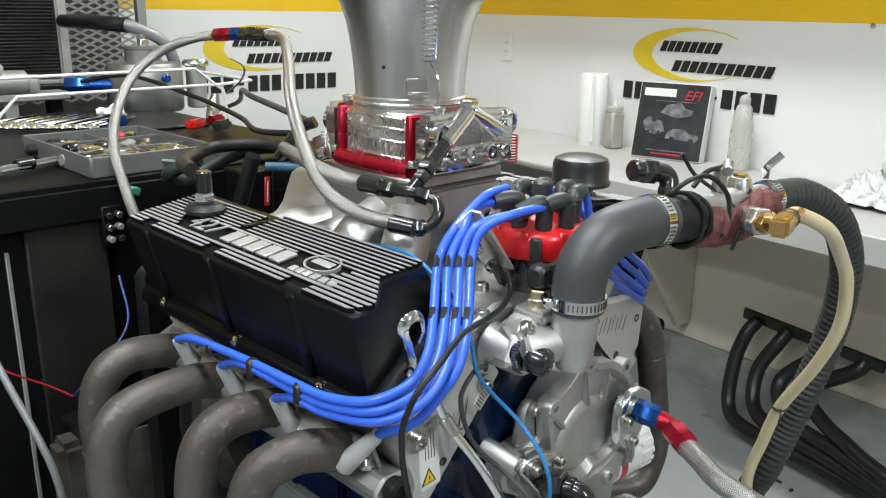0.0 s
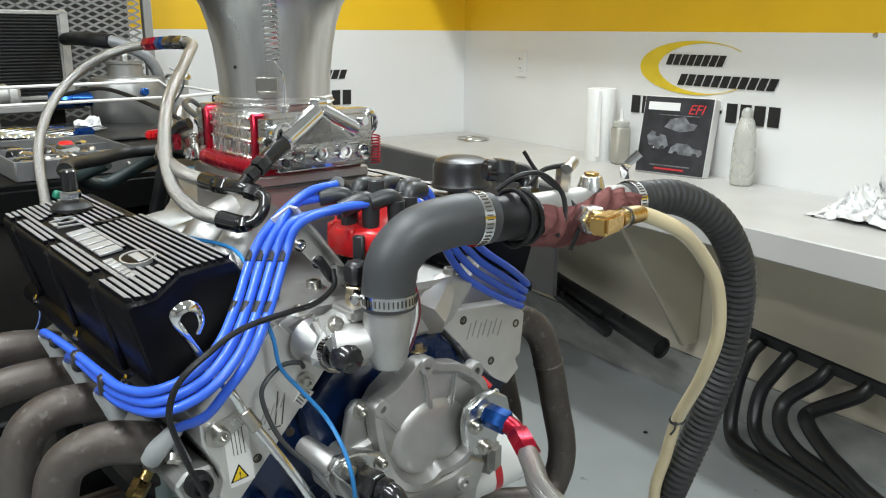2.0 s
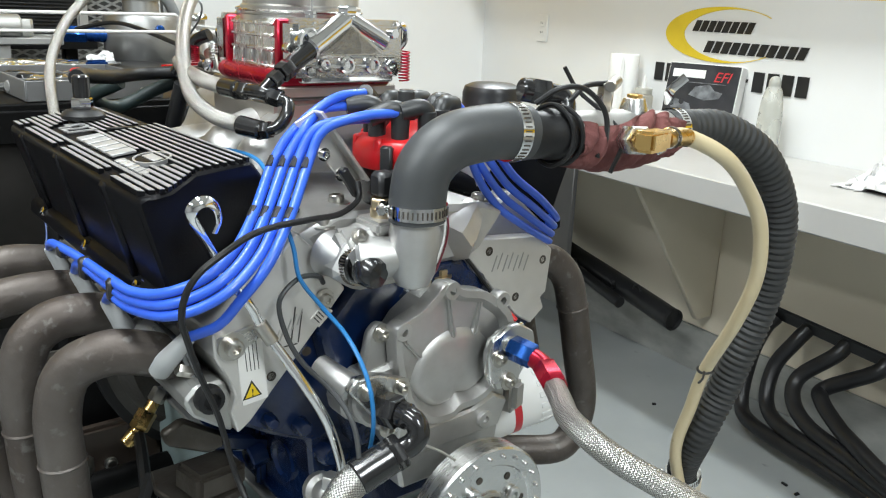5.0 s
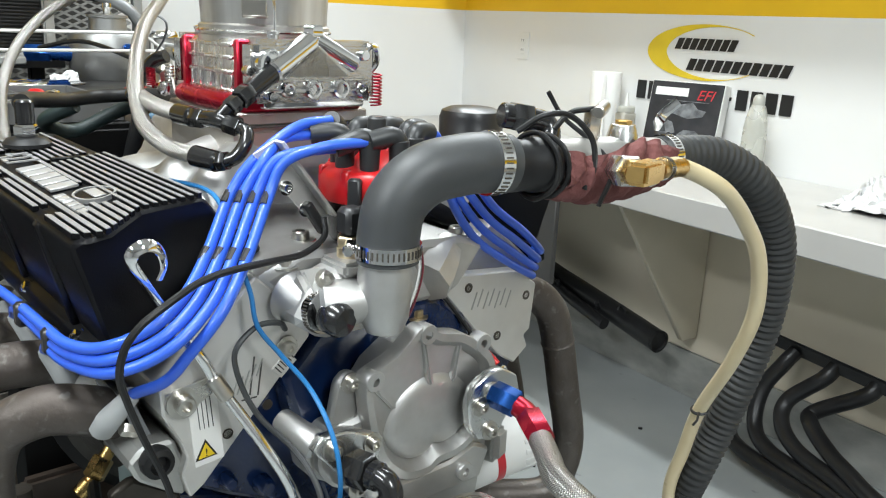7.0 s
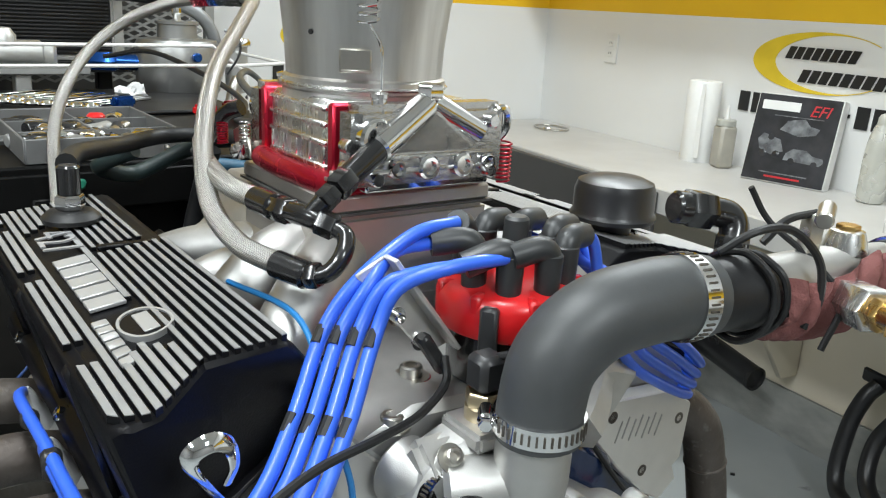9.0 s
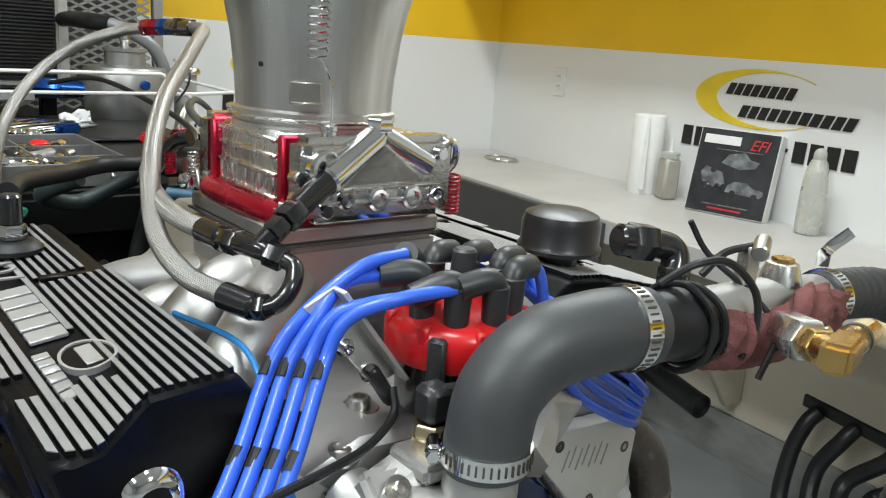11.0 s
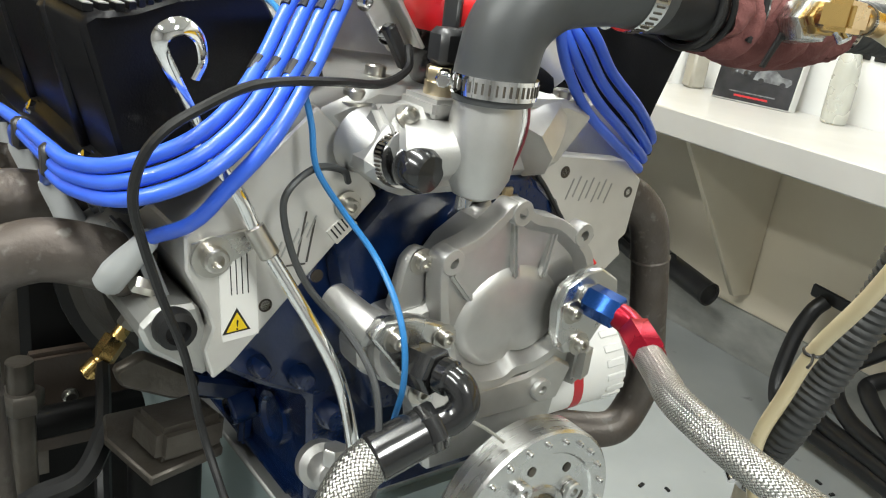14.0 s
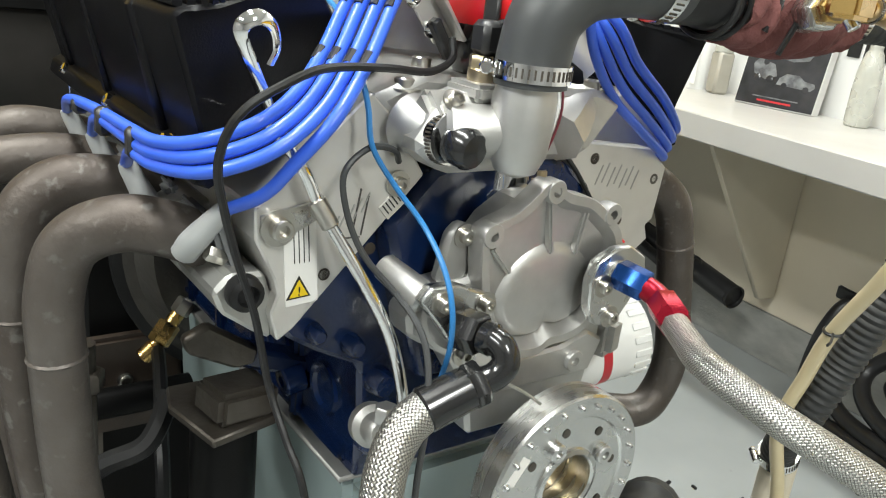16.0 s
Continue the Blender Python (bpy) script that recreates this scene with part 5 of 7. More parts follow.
for i in range(NU + 1):
    u = i / NU
    c0 = pa + pd * (0.022 + 0.146 * u)
    row = []
    for j in range(NA + 1):
        w = j / NA
        a = radians(146 + 14 * math.sin(7 * u) + (196 + 26 * math.sin(5 * u + 1)) * w)
        tw = 1.5 * a + 17 * u + 1.8 * noise.noise(Vector((u * 4, w * 3, 2)))
        fold = abs(math.sin(tw)) ** 0.7
        fine = noise.noise(Vector((u * 26, w * 20, 7)))
        r0 = 0.0248 + 0.0075 * fold + 0.0012 * fine + 0.006 * max(0.0, -math.sin(a)) * (0.6 + 0.4 * math.sin(4 * u))
        r0 *= 0.88 + 0.18 * math.sin(math.pi * min(1, u * 1.15)) ** 0.5
        row.append(rag.verts.new(c0 + pd * (0.004 * noise.noise(Vector((u * 8, w * 9, 4)))) + Vector((0, math.cos(a), math.sin(a))) * r0))
    gridv.append(row)
for i in range(NU):
    for j in range(NA):
        rag.faces.new((gridv[i][j], gridv[i + 1][j], gridv[i + 1][j + 1], gridv[i][j + 1]))
bmesh.ops.recalc_face_normals(rag, faces=rag.faces)
single("maroon_rag", rag, REDRAG, "maroon shop rag twisted tightly round the pipe", "rag")
for r0, off, ph in ((0.0262, 0.010, 0), (0.0272, 0.018, 0.7), (0.0285, 0.004, 1.5)):
    pts = [pa + pd * (off + 0.004 * math.sin(a * 2 + ph)) + Vector((0.0, math.cos(a), math.sin(a))) * (r0 + 0.002 * math.sin(3 * a + ph)) for a in [2 * math.pi * k / 10 for k in range(10)]]
    single("coiled_cable", tube(pts, 0.0024, 8, 6, closed=True), RUBBER, "black cable coiled round the pipe joint", "cable", group="coiled cables")
cable("sensor_loop", [pa + Vector((-0.018, 0, 0.030)), pa + Vector((0.0, -0.012, 0.044)), pa + Vector((0.025, -0.02, 0.044)), pa + Vector((0.044, -0.03, 0.025)), pa + Vector((0.046, -0.034, 0.0)), pa + Vector((0.04, -0.030, -0.02))], 0.0027, RUBBER, "black cable looping over the pipe")
cable("sensor_loop", [pa + pd * 0.075 + Vector((0, 0, 0.048)), pa + pd * 0.045 + Vector((0, 0.0, 0.045)), pa + pd * 0.03 + Vector((0, 0.004, 0.030))], 0.0027, RUBBER, "black cable to a sensor on the pipe")
cable("tail_lead", [(0.085, -0.02, 1.235), (0.098, -0.03, 1.212), (0.108, -0.062, 1.190), (0.106, -0.084, 1.170), (0.092, -0.084, 1.140)], 0.0022, RUBBER, "thin black wire hanging over the rag")
plug90 = thing("angled_hose_fitting", "black anodised right-angle hose fitting standing on the pipe", "hose fitting", (0.131, 0.018, 1.158))
part("stem", hexa((0.131, 0.018, 1.158), (0.134, 0.020, 1.186), 0.0125), BLACKA, plug90)
part("elbow", tube([(0.132, 0.019, 1.176), (0.138, 0.023, 1.190), (0.135, 0.028, 1.199), (0.118, 0.034, 1.203), (0.105, 0.038, 1.205)], 0.0115, 14), BLACKA, plug90)
part("cap_nut", hexa((0.120, 0.033, 1.203), (0.098, 0.040, 1.206), 0.0150), BLACKA, plug90)
part("cap_end", rod((0.100, 0.039, 1.2055), (0.088, 0.043, 1.207), 0.0125, w=0.002), BLACKA, plug90)
cl3 = clamp(pipe, pa + pd * 0.178, pd, 0.0210, 0.012)
part("clamp_tail", tube([pa + pd * 0.168 + Vector((0, 0, 0.026)), pa + pd * 0.160 + Vector((0, -0.006, 0.040)), pa + pd * 0.170 + Vector((0, -0.016, 0.056))], 0.0008, 8, flat=6.0), CHROME, pipe)
brs = thing("brass_tee", "brass tee with a zinc hex adapter and small clamp", "pipe fitting", (0.09, -0.12, 1.17))
h0 = Vector((0.128, -0.066, 1.168))
h1 = Vector((0.075, -0.140, 1.180))
d1 = (h1 - h0).normalized()
part("hex_adapter", hexa(h0 + d1 * 0.004, h0 + d1 * 0.058, 0.0150), MACH, brs, "zinc hex adapter")
part("brass_nipple", rod(h0 + d1 * 0.056, h0 + d1 * 0.086, 0.009, w=0.001, bm=hexa(h0 + d1 * 0.060, h0 + d1 * 0.072, 0.0115)), BRASS, brs)
tx = Vector((0.97, 0.24, -0.02)).normalized()
part("tee_body", box((0, 0, 0), (0.040, 0.019, 0.019), 0.003, seg=2), BRASS, brs, "square brass tee body").matrix_basis = BASE[brs.name] @ Matrix.Translation(h1 + Vector((0.006, 0.002, 0))) @ tx.to_track_quat("X", "Z").to_matrix().to_4x4() @ BASE[brs.name].inverted()
part("barb", rod(h1 + tx * 0.02, h1 + tx * 0.055, 0.0065, seg=14), BRASS, brs)
clamp(brs, h1 + tx * 0.044, tx, 0.0088, 0.009)

hs0 = pa + pd * 0.165
HP = [hs0, pa + pd * 0.20, (0.290, -0.075, 1.168), (0.341, -0.095, 1.138), (0.386, -0.102, 1.080), (0.406, -0.098, 1.015), (0.416, -0.085, 0.94), (0.411, -0.069, 0.867), (0.406, -0.054, 0.805), (0.396, -0.036, 0.735), (0.420, -0.005, 0.665), (0.446, 0.008, 0.628)]
cor = thing("corrugated_hose", "black corrugated water hose curving down to the floor pipe", "hose", (0.45, 0.008, 0.60))
LL = curve(HP, 40)
part("hose", tube(LL, 0.0203, 22, raw=True, rf=lambda s: 1.0 + (0.012 + 0.042 * min(1.0, s / 0.22)) * math.sin(2 * math.pi * s / 0.0088) * (s > 0.03)), HOSEM, cor, "ribbed black rubber hose")
clamp(cor, (0.438, 0.004, 0.640), (0.4, 0.1, -1), 0.0240, 0.014)
stub = thing("floor_pipe", "grey upright water pipe rising from the floor", "pipe", (0.455, 0.008, 0.0))
part("pipe", rod((0.455, 0.008, 0.0), (0.455, 0.008, 0.628), 0.022, seg=24), CREAM, stub)
part("floor_flange", lathe([(0.05, 0), (0.05, 0.012), (0.026, 0.016)], Matrix.Translation((0.455, 0.008, 0.0)), 24), GREYS, stub)
CP = [h1 + tx * 0.030, h1 + tx * 0.07 + Vector((0.01, 0, -0.002)), (0.200, -0.139, 1.155), (0.248, -0.140, 1.118), (0.280, -0.142, 1.075), (0.302, -0.135, 1.012), (0.322, -0.107, 0.943), (0.350, -0.060, 0.857), (0.364, -0.038, 0.79), (0.372, -0.020, 0.71), (0.405, -0.026, 0.60), (0.418, -0.030, 0.45), (0.42, -0.030, 0.20), (0.42, -0.030, 0.009)]
ct = thing("clear_tube", "yellowed clear plastic tube strapped to the hose", "tube", (0.42, -0.030, 0.0))
part("tube", tube(CP, 0.0082, 16, 10), TUBEC, ct, "yellowed clear plastic tube")
part("end_sleeve", tube([CP[0], CP[1]], 0.0086, 16, 6), BRASS, ct, "stained end over the brass barb")
tie = min((Vector(p) for p in CP), key=lambda p: abs(p.z - 0.836))
single("cable_tie", tube([tie + Vector((-0.008, -0.004, 0)), tie + Vector((-0.020, -0.010, -0.004)), tie + Vector((-0.034, -0.014, -0.004))], 0.0016, 6, bm=tube([tie + Vector((0.0094 * math.cos(a), 0.0094 * math.sin(a), 0.002 * math.cos(a))) for a in [2 * math.pi * k / 12 for k in range(12)]], 0.0018, 6, 4, closed=True)), PLASTK, "black cable tie round the yellowed tube", "cable tie")

DP = [(0.19, -0.20, 0.010), (0.165, -0.17, 0.30), (0.105, -0.105, 0.58), (0.090, -0.070, 0.660), (0.115, -0.046, 0.693), (0.150, -0.028, 0.655), (0.185, 0.0, 0.50), (0.20, 0.02, 0.25), (0.20, 0.03, 0.010)]
DL = curve(DP, 40)
single("drain_hose", tube(DL, 0.033, 22, raw=True, rf=lambda s: 1.0 + 0.05 * math.sin(2 * math.pi * s / 0.013)), HOSEM, "black corrugated drain hose arching up from the floor", "hose")

# blue and red hose end with braided line on the right
bh = thing("braided_oil_line", "thick braided stainless line with blue and red anodised ends", "hose", (0.05, -0.06, 0.90))
q = [Vector(p) for p in ((0.036, -0.022, 0.946), (0.052, -0.050, 0.945), (0.062, -0.078, 0.930))]
part("blue_nut", hexa((0.042, -0.016, 0.946), (0.050, -0.044, 0.942), 0.0135), BLUEA, bh, "blue anodised hex nut")
part("adapter_neck", rod((0.040, 0.004, 0.948), (0.043, -0.018, 0.946), 0.0105), MACH, bh)
part("red_collar", tube([(0.049, -0.042, 0.942), (0.050, -0.054, 0.939), (0.047, -0.064, 0.936)], 0.0105, 16), REDA, bh)
part("red_socket", hexa((0.049, -0.060, 0.937), (0.036, -0.090, 0.930), 0.0138), REDA, bh, "red anodised hose socket")
part("braid", tube([(0.037, -0.086, 0.930), (0.016, -0.116, 0.931), (-0.006, -0.145, 0.934), (-0.022, -0.187, 0.936), (-0.022, -0.221, 0.931), (-0.006, -0.252, 0.919), (0.03, -0.30, 0.892), (0.12, -0.40, 0.82), (0.25, -0.50, 0.65), (0.33, -0.56, 0.35), (0.35, -0.56, 0.012)], 0.0112, 20, 10), BRAIDT, bh, "braided stainless hose")
bk = thing("lower_braided_line", "braided line with a black angled hose end below the pump", "hose", (-0.2, -0.12, 0.0))
part("hose_nut", hexa((-0.126, -0.020, 0.926), (-0.121, -0.044, 0.928), 0.0160), BLACKA, bk, "black hose nut")
part("nut_collar", rod((-0.121, -0.043, 0.928), (-0.118, -0.054, 0.928), 0.0125, w=0.002), BLACKA, bk)
part("angled_tube", tube([(-0.1205, -0.046, 0.929), (-0.1165, -0.060, 0.926), (-0.1165, -0.066, 0.916), (-0.1235, -0.065, 0.907), (-0.1340, -0.061, 0.902)], 0.0105, 16), BLACKA, bk)
part("socket_nut", hexa((-0.1300, -0.0615, 0.9035), (-0.1420, -0.0580, 0.8975), 0.0165), BLACKA, bk)
part("socket", rod((-0.1400, -0.0585, 0.8985), (-0.1760, -0.0540, 0.8850), 0.0160, 0.0165, 20, 0.002), BLACKA, bk)
part("braid", tube([(-0.1720, -0.0540, 0.8865), (-0.1896, -0.056, 0.8765), (-0.2062, -0.064, 0.8580), (-0.2165, -0.075, 0.8300), (-0.2200, -0.085, 0.79), (-0.218, -0.10, 0.70), (-0.21, -0.12, 0.50), (-0.2, -0.12, 0.012)], 0.0150, 22, 9), BRAIDT, bk, "braided stainless hose")
part("block_fitting", lathe([(0.018, 0), (0.018, 0.010), (0.013, 0.014), (0.013, 0.030), (0.010, 0.034), (0, 0.034)], frame_z((-0.160, 0.035, 0.822), (-0.168, -0.006, 0.834)), 20, bm=hexa((-0.166, 0.004, 0.842), (-0.166, 0.004, 0.856), 0.009)), CAST, bk)

# ---- fuel lines at the throttle body ----
fl_ = thing("fuel_line", "braided fuel line with black hose ends arching over the engine", "fuel line", (-0.16, 0.2, 1.17))
part("rail_body", rod((-0.094, 0.164, 1.2405), (-0.128, 0.151, 1.2222), 0.0100, 0.0082, 16, 0.002), BLACKA, fl_, "black inlet fuel tube")
part("rail_collar", rod((-0.046, 0.176, 1.268), (-0.096, 0.163, 1.2395), 0.0112, 0.0118, 20, 0.002), CHROME, fl_, "polished inlet collar")
part("rail_nut", hexa((-0.124, 0.152, 1.224), (-0.138, 0.1465, 1.2168), 0.0098), BLACKA, fl_)
part("rail_nut", hexa((-0.139, 0.146, 1.2162), (-0.150, 0.1425, 1.2095), 0.0082), BLACKA, fl_)
part("tee", tube([(-0.163, 0.178, 1.1988), (-0.1574, 0.148, 1.2000), (-0.150, 0.138, 1.1970)], 0.0074, 14, bm=rod((-0.1565, 0.147, 1.2005), (-0.148, 0.143, 1.211), 0.0070)), BLACKA, fl_, "black tee")
part("tee_nut", hexa((-0.1605, 0.166, 1.1990), (-0.1640, 0.186, 1.1985), 0.0096), BLACKA, fl_)
part("tee_nut", hexa((-0.1535, 0.142, 1.1985), (-0.1450, 0.131, 1.1945), 0.0092), BLACKA, fl_)
part("tee_socket", rod((-0.1640, 0.184, 1.1985), (-0.1670, 0.214, 1.1990), 0.0096, w=0.002), BLACKA, fl_)
part("bend", tube([(-0.1465, 0.133, 1.1950), (-0.1435, 0.121, 1.1915), (-0.1500, 0.112, 1.1825), (-0.1590, 0.113, 1.1715), (-0.1687, 0.122, 1.1665)], 0.0062, 12), BLACKA, fl_, "black bent hose end")
part("bend_nut", hexa((-0.1640, 0.117, 1.1685), (-0.1690, 0.126, 1.1668), 0.0090), BLACKA, fl_)
part("bend_socket", rod((-0.1685, 0.125, 1.1665), (-0.1800, 0.152, 1.1695), 0.0096, 0.0096, 16, 0.002), BLACKA, fl_)
part("rear_braid", tube([(-0.1665, 0.210, 1.199), (-0.1746, 0.250, 1.2032), (-0.165, 0.32, 1.208), (-0.14, 0.40, 1.21)], 0.0080, 14), BRAID, fl_, "braided line to the rear bowl")
part("arch_braid", tube([(-0.179, 0.150, 1.1693), (-0.190, 0.192, 1.1745), (-0.186, 0.255, 1.190), (-0.164, 0.325, 1.228), (-0.124, 0.405, 1.270), (-0.072, 0.484, 1.302), (-0.025, 0.56, 1.326), (0.005, 0.62, 1.335), (0.013, 0.68, 1.337)], 0.0078, 18, 9), BRAID, fl_, "arching braided hose")
part("joint_black", rod((0.012, 0.660, 1.336), (0.010, 0.735, 1.335), 0.0105, w=0.002, bm=hexa((0.012, 0.69, 1.336), (0.011, 0.712, 1.336), 0.0125)), BLACKA, fl_)
part("joint_blue", hexa((0.010, 0.735, 1.335), (0.007, 0.760, 1.334), 0.0118), BLUEA, fl_)
part("joint_red", hexa((0.007, 0.760, 1.334), (0.000, 0.800, 1.331), 0.0118), REDA, fl_)
part("return_braid", tube([(0.001, 0.796, 1.331), (-0.018, 0.84, 1.325), (-0.06, 0.87, 1.305), (-0.11, 0.868, 1.272), (-0.155, 0.84, 1.228), (-0.188, 0.80, 1.17), (-0.205, 0.73, 1.11), (-0.215, 0.66, 1.06), (-0.205, 0.60, 1.01), (-0.17, 0.57, 0.95)], 0.0078, 18, 9), BRAID, fl_, "arching braided hose")

# ---- exhaust headers ----
def header(side, ports, label):
    h = thing("exhaust_header", label, "exhaust header", ((-0.30 if side < 0 else 0.25), 0.25, 0.52), group="exhaust headers")
    for i, y in enumerate(ports):
        if side < 0:
            k = 0.033 if i == 0 else 0.004
            pts = [(-0.268, y, 0.962), (-0.298, y, 0.976), (-0.330, y + k * 0.3, 0.980), (-0.358, y + k * 0.8, 0.962), (-0.369, y + k, 0.924), (-0.369, y + k, 0.874), (-0.362, y + k, 0.76), (-0.345, 0.20 + (y - 0.2) * 0.8, 0.62), (-0.33, 0.26 + (y - 0.2) * 0.4, 0.45)]
            if i == 1:
                pts = [(p[0] - (0.014 if p[0] < -0.32 else 0), p[1], p[2] + 0.006) for p in pts]
            if i == 2:
                pts = [(p[0] - (0.054 if p[0] < -0.32 else 0.024 if p[0] < -0.29 else 0), p[1] + 0.006, p[2] - (0.008 if p[0] < -0.32 else 0)) for p in pts]
            if i == 3:
                pts = [(p[0] - (0.020 if p[0] < -0.32 else 0.008 if p[0] < -0.29 else 0), p[1], p[2]) for p in pts]
        else:
            pts = [(0.20, y, 0.975), (0.228, y - 0.010, 0.978), (0.252, y - 0.022, 0.955), (0.268, y - 0.025, 0.910), (0.287, y - 0.025, 0.840), (0.306, y - 0.025, 0.765), (0.300, y - 0.022, 0.715), (0.270, y - 0.020, 0.692), (0.22, y + 0.01, 0.69), (0.15, y + 0.06, 0.69)]
        tb_ = part("primary_tube", tube(pts, 0.0205, 22, 8), EXH, h, "heat-stained steel primary tube")
        w0 = Vector(pts[5] if side < 0 else pts[3])
        part("weld_bead", lathe([(0.0203, -0.002), (0.0218, 0), (0.0203, 0.002)], frame_z(w0, w0 + (Vector(pts[6 if side < 0 else 4]) - w0)), 22), EXH, tb_)
        x = -0.268 if side < 0 else 0.215
        part("port_flange", box((x if side < 0 else 0.198, y + (0 if side < 0 else 0.012), 0.965), (0.010, 0.075 if side < 0 else 0.056, 0.055), 0.004, (0, -20 if side < 0 else 20, 0), seg=2), EXHG, h)
        for dy in (-0.03, 0.03):
            part("flange_bolt", hexa((x - (0 if side < 0 else 0.017), y + dy * (1 if side < 0 else 0.5) + (0 if side < 0 else 0.012), 0.962), (x - (0 if side < 0 else 0.017) + side * 0.014, y + dy * (1 if side < 0 else 0.5) + (0 if side < 0 else 0.012), 0.968), 0.0065), STEEL, h)
    return h


header(-1, [0.105, 0.205, 0.318, 0.428], "heat-stained steel exhaust header sweeping down beside the engine")
header(1, [0.125, 0.235, 0.34, 0.45], "heat-stained steel exhaust header on the far bank")

# ---- dyno stand ----
st = thing("engine_stand", "dark steel dyno stand with a worn mounting plate", "engine stand", (-0.22, 0.2, 0.0))
part("mount_plate", prism([(-0.264, 0.213), (-0.248, 0.142), (-0.181, 0.158), (-0.175, 0.20), (-0.20, 0.25), (-0.255, 0.25)], Matrix.Translation((0, 0, 0.757)), 0.009, 0.002), RUSTY, st, "worn steel mounting plate")
part("mount_block", box((-0.213, 0.178, 0.783), (0.062, 0.050, 0.032), 0.006, (0, 4, 10), seg=2), RUSTY, st, "worn mount block")
part("mount_ear", box((-0.175, 0.19, 0.81), (0.07, 0.03, 0.02), 0.004, (0, 20, 0)), BLUEP, st)
part("upright", rod((-0.220, 0.190, 0.10), (-0.220, 0.190, 0.68), 0.0165, seg=20), RUSTY, st, "threaded jack post")
spring("thread", (-0.220, 0.190, 0.50), (-0.220, 0.190, 0.668), 0.0165, 40, RUSTY, st, 0.0017)
part("post_sleeve", lathe([(0.030, 0), (0.031, 0.003), (0.031, 0.095), (0.029, 0.097)], Matrix.Translation((-0.220, 0.190, 0.660)), 28), BLACKC, st, "black round sleeve")
part("upright", box((0.20, 0.19, 0.43), (0.060, 0.060, 0.68), 0.004), BLACKC, st)
part("rear_plate", box((-0.02, 0.60, 0.80), (0.48, 0.022, 0.46), 0.02), BLACKC, st, "steel rear engine plate")
part("rear_frame", box((-0.02, 0.66, 0.40), (0.66, 0.08, 0.80), 0.006), BLACKC, st)
part("base_rail", box((-0.222, 0.35, 0.05), (0.08, 0.95, 0.10), 0.006), BLACKC, st)
part("base_rail", box((0.20, 0.35, 0.05), (0.08, 0.95, 0.10), 0.006), BLACKC, st)
bh_ = thing("bell_housing", "grimy dark bell housing behind the engine block", "bell housing", (-0.02, 0.55, 0.60))
part("shell", lathe([(0.16, 0), (0.20, 0.004), (0.205, 0.012), (0.205, 0.030), (0.185, 0.036), (0.17, 0.07)], Matrix.Translation((-0.02, 0.578, 0.80)) @ TOFRONT, 56), GRIME, bh_, "grimy cast bell housing")
part("seal_ring", lathe([(0.206, 0), (0.212, 0.002), (0.212, 0.012), (0.206, 0.014)], Matrix.Translation((-0.02, 0.560, 0.80)) @ TOFRONT, 56), RUBBER, bh_, "black ring")
bc_ = thing("drain_cock", "brass drain cock with a bent outlet behind the header", "valve", (-0.20, 0.46, 0.68))
part("elbow", tube([(-0.165, 0.47, 0.745), (-0.185, 0.465, 0.722), (-0.200, 0.461, 0.705), (-0.210, 0.46, 0.696)], 0.009, 12), BRASS, bc_)
part("nut", hexa((-0.182, 0.466, 0.726), (-0.200, 0.461, 0.704), 0.014), BRASS, bc_)
part("steel_end", hexa((-0.160, 0.47, 0.752), (-0.172, 0.468, 0.736), 0.012), STEEL, bc_)
part("outlet", rod((-0.203, 0.46, 0.702), (-0.219, 0.46, 0.688), 0.0105, w=0.002), BRASS, bc_)
part("mount_arm", prism([(-0.272, 0.862), (-0.250, 0.872), (-0.205, 0.842), (-0.208, 0.828), (-0.225, 0.826), (-0.268, 0.848)], front(0.165), 0.014, 0.003), RUSTY, st, "worn steel mount arm")
for z in (0.80, 0.775):
    part("plate_bolt", lathe([(0.010, 0), (0.010, 0.003), (0.007, 0.004), (0.007, 0.010), (0, 0.010)], Matrix.Translation((-0.2145, 0.5545, z - 0.19)) @ TOFRONT, 14), STEEL, st)
part("clutch_plate", box((-0.200, 0.566, 0.602), (0.125, 0.022, 0.140), 0.006, seg=2), BROWNP, st, "brown oily steel plate with two bolts")
part("side_frame", box((-0.30, 0.64, 0.62), (0.16, 0.05, 0.34), 0.01, seg=2), RUSTY, st, "worn brown side frame")
part("cross_tube", rod((-0.33, 0.52, 0.60), (0.30, 0.52, 0.60), 0.020), BLACKC, st)
part("jack_screw", rod((-0.285, 0.46, 0.35), (-0.285, 0.46, 0.72), 0.014, bm=hexa((-0.285, 0.46, 0.66), (-0.285, 0.46, 0.685), 0.024)), RUSTY, st)
cable("starter_cable", [(-0.20, 0.46, 0.70), (-0.215, 0.40, 0.69), (-0.235, 0.33, 0.66), (-0.245, 0.29, 0.60), (-0.25, 0.28, 0.40)], 0.008, RUBBER, "black hose running down from the drain cock")
cable("stand_hose", [(-0.24, 0.28, 0.74), (-0.27, 0.26, 0.70), (-0.31, 0.27, 0.68), (-0.335, 0.30, 0.63), (-0.33, 0.31, 0.5)], 0.011, RUBBER, "black hose behind the engine mount")

# ---- dyno console behind the engine ----
CZ = 1.118
con = thing("dyno_console", "black steel dyno console with a flat top and worn front", "cabinet", (-0.35, 1.2, 0))
part("top", box((-0.36, 1.22, CZ - 0.012), (1.24, 0.86, 0.024), 0.003), BLACKC, con, "black worn top")
part("front_panel", box((-0.36, 0.815, 0.56), (1.20, 0.02, 1.07), 0.002), BLACKC, con, "scuffed black front panel")
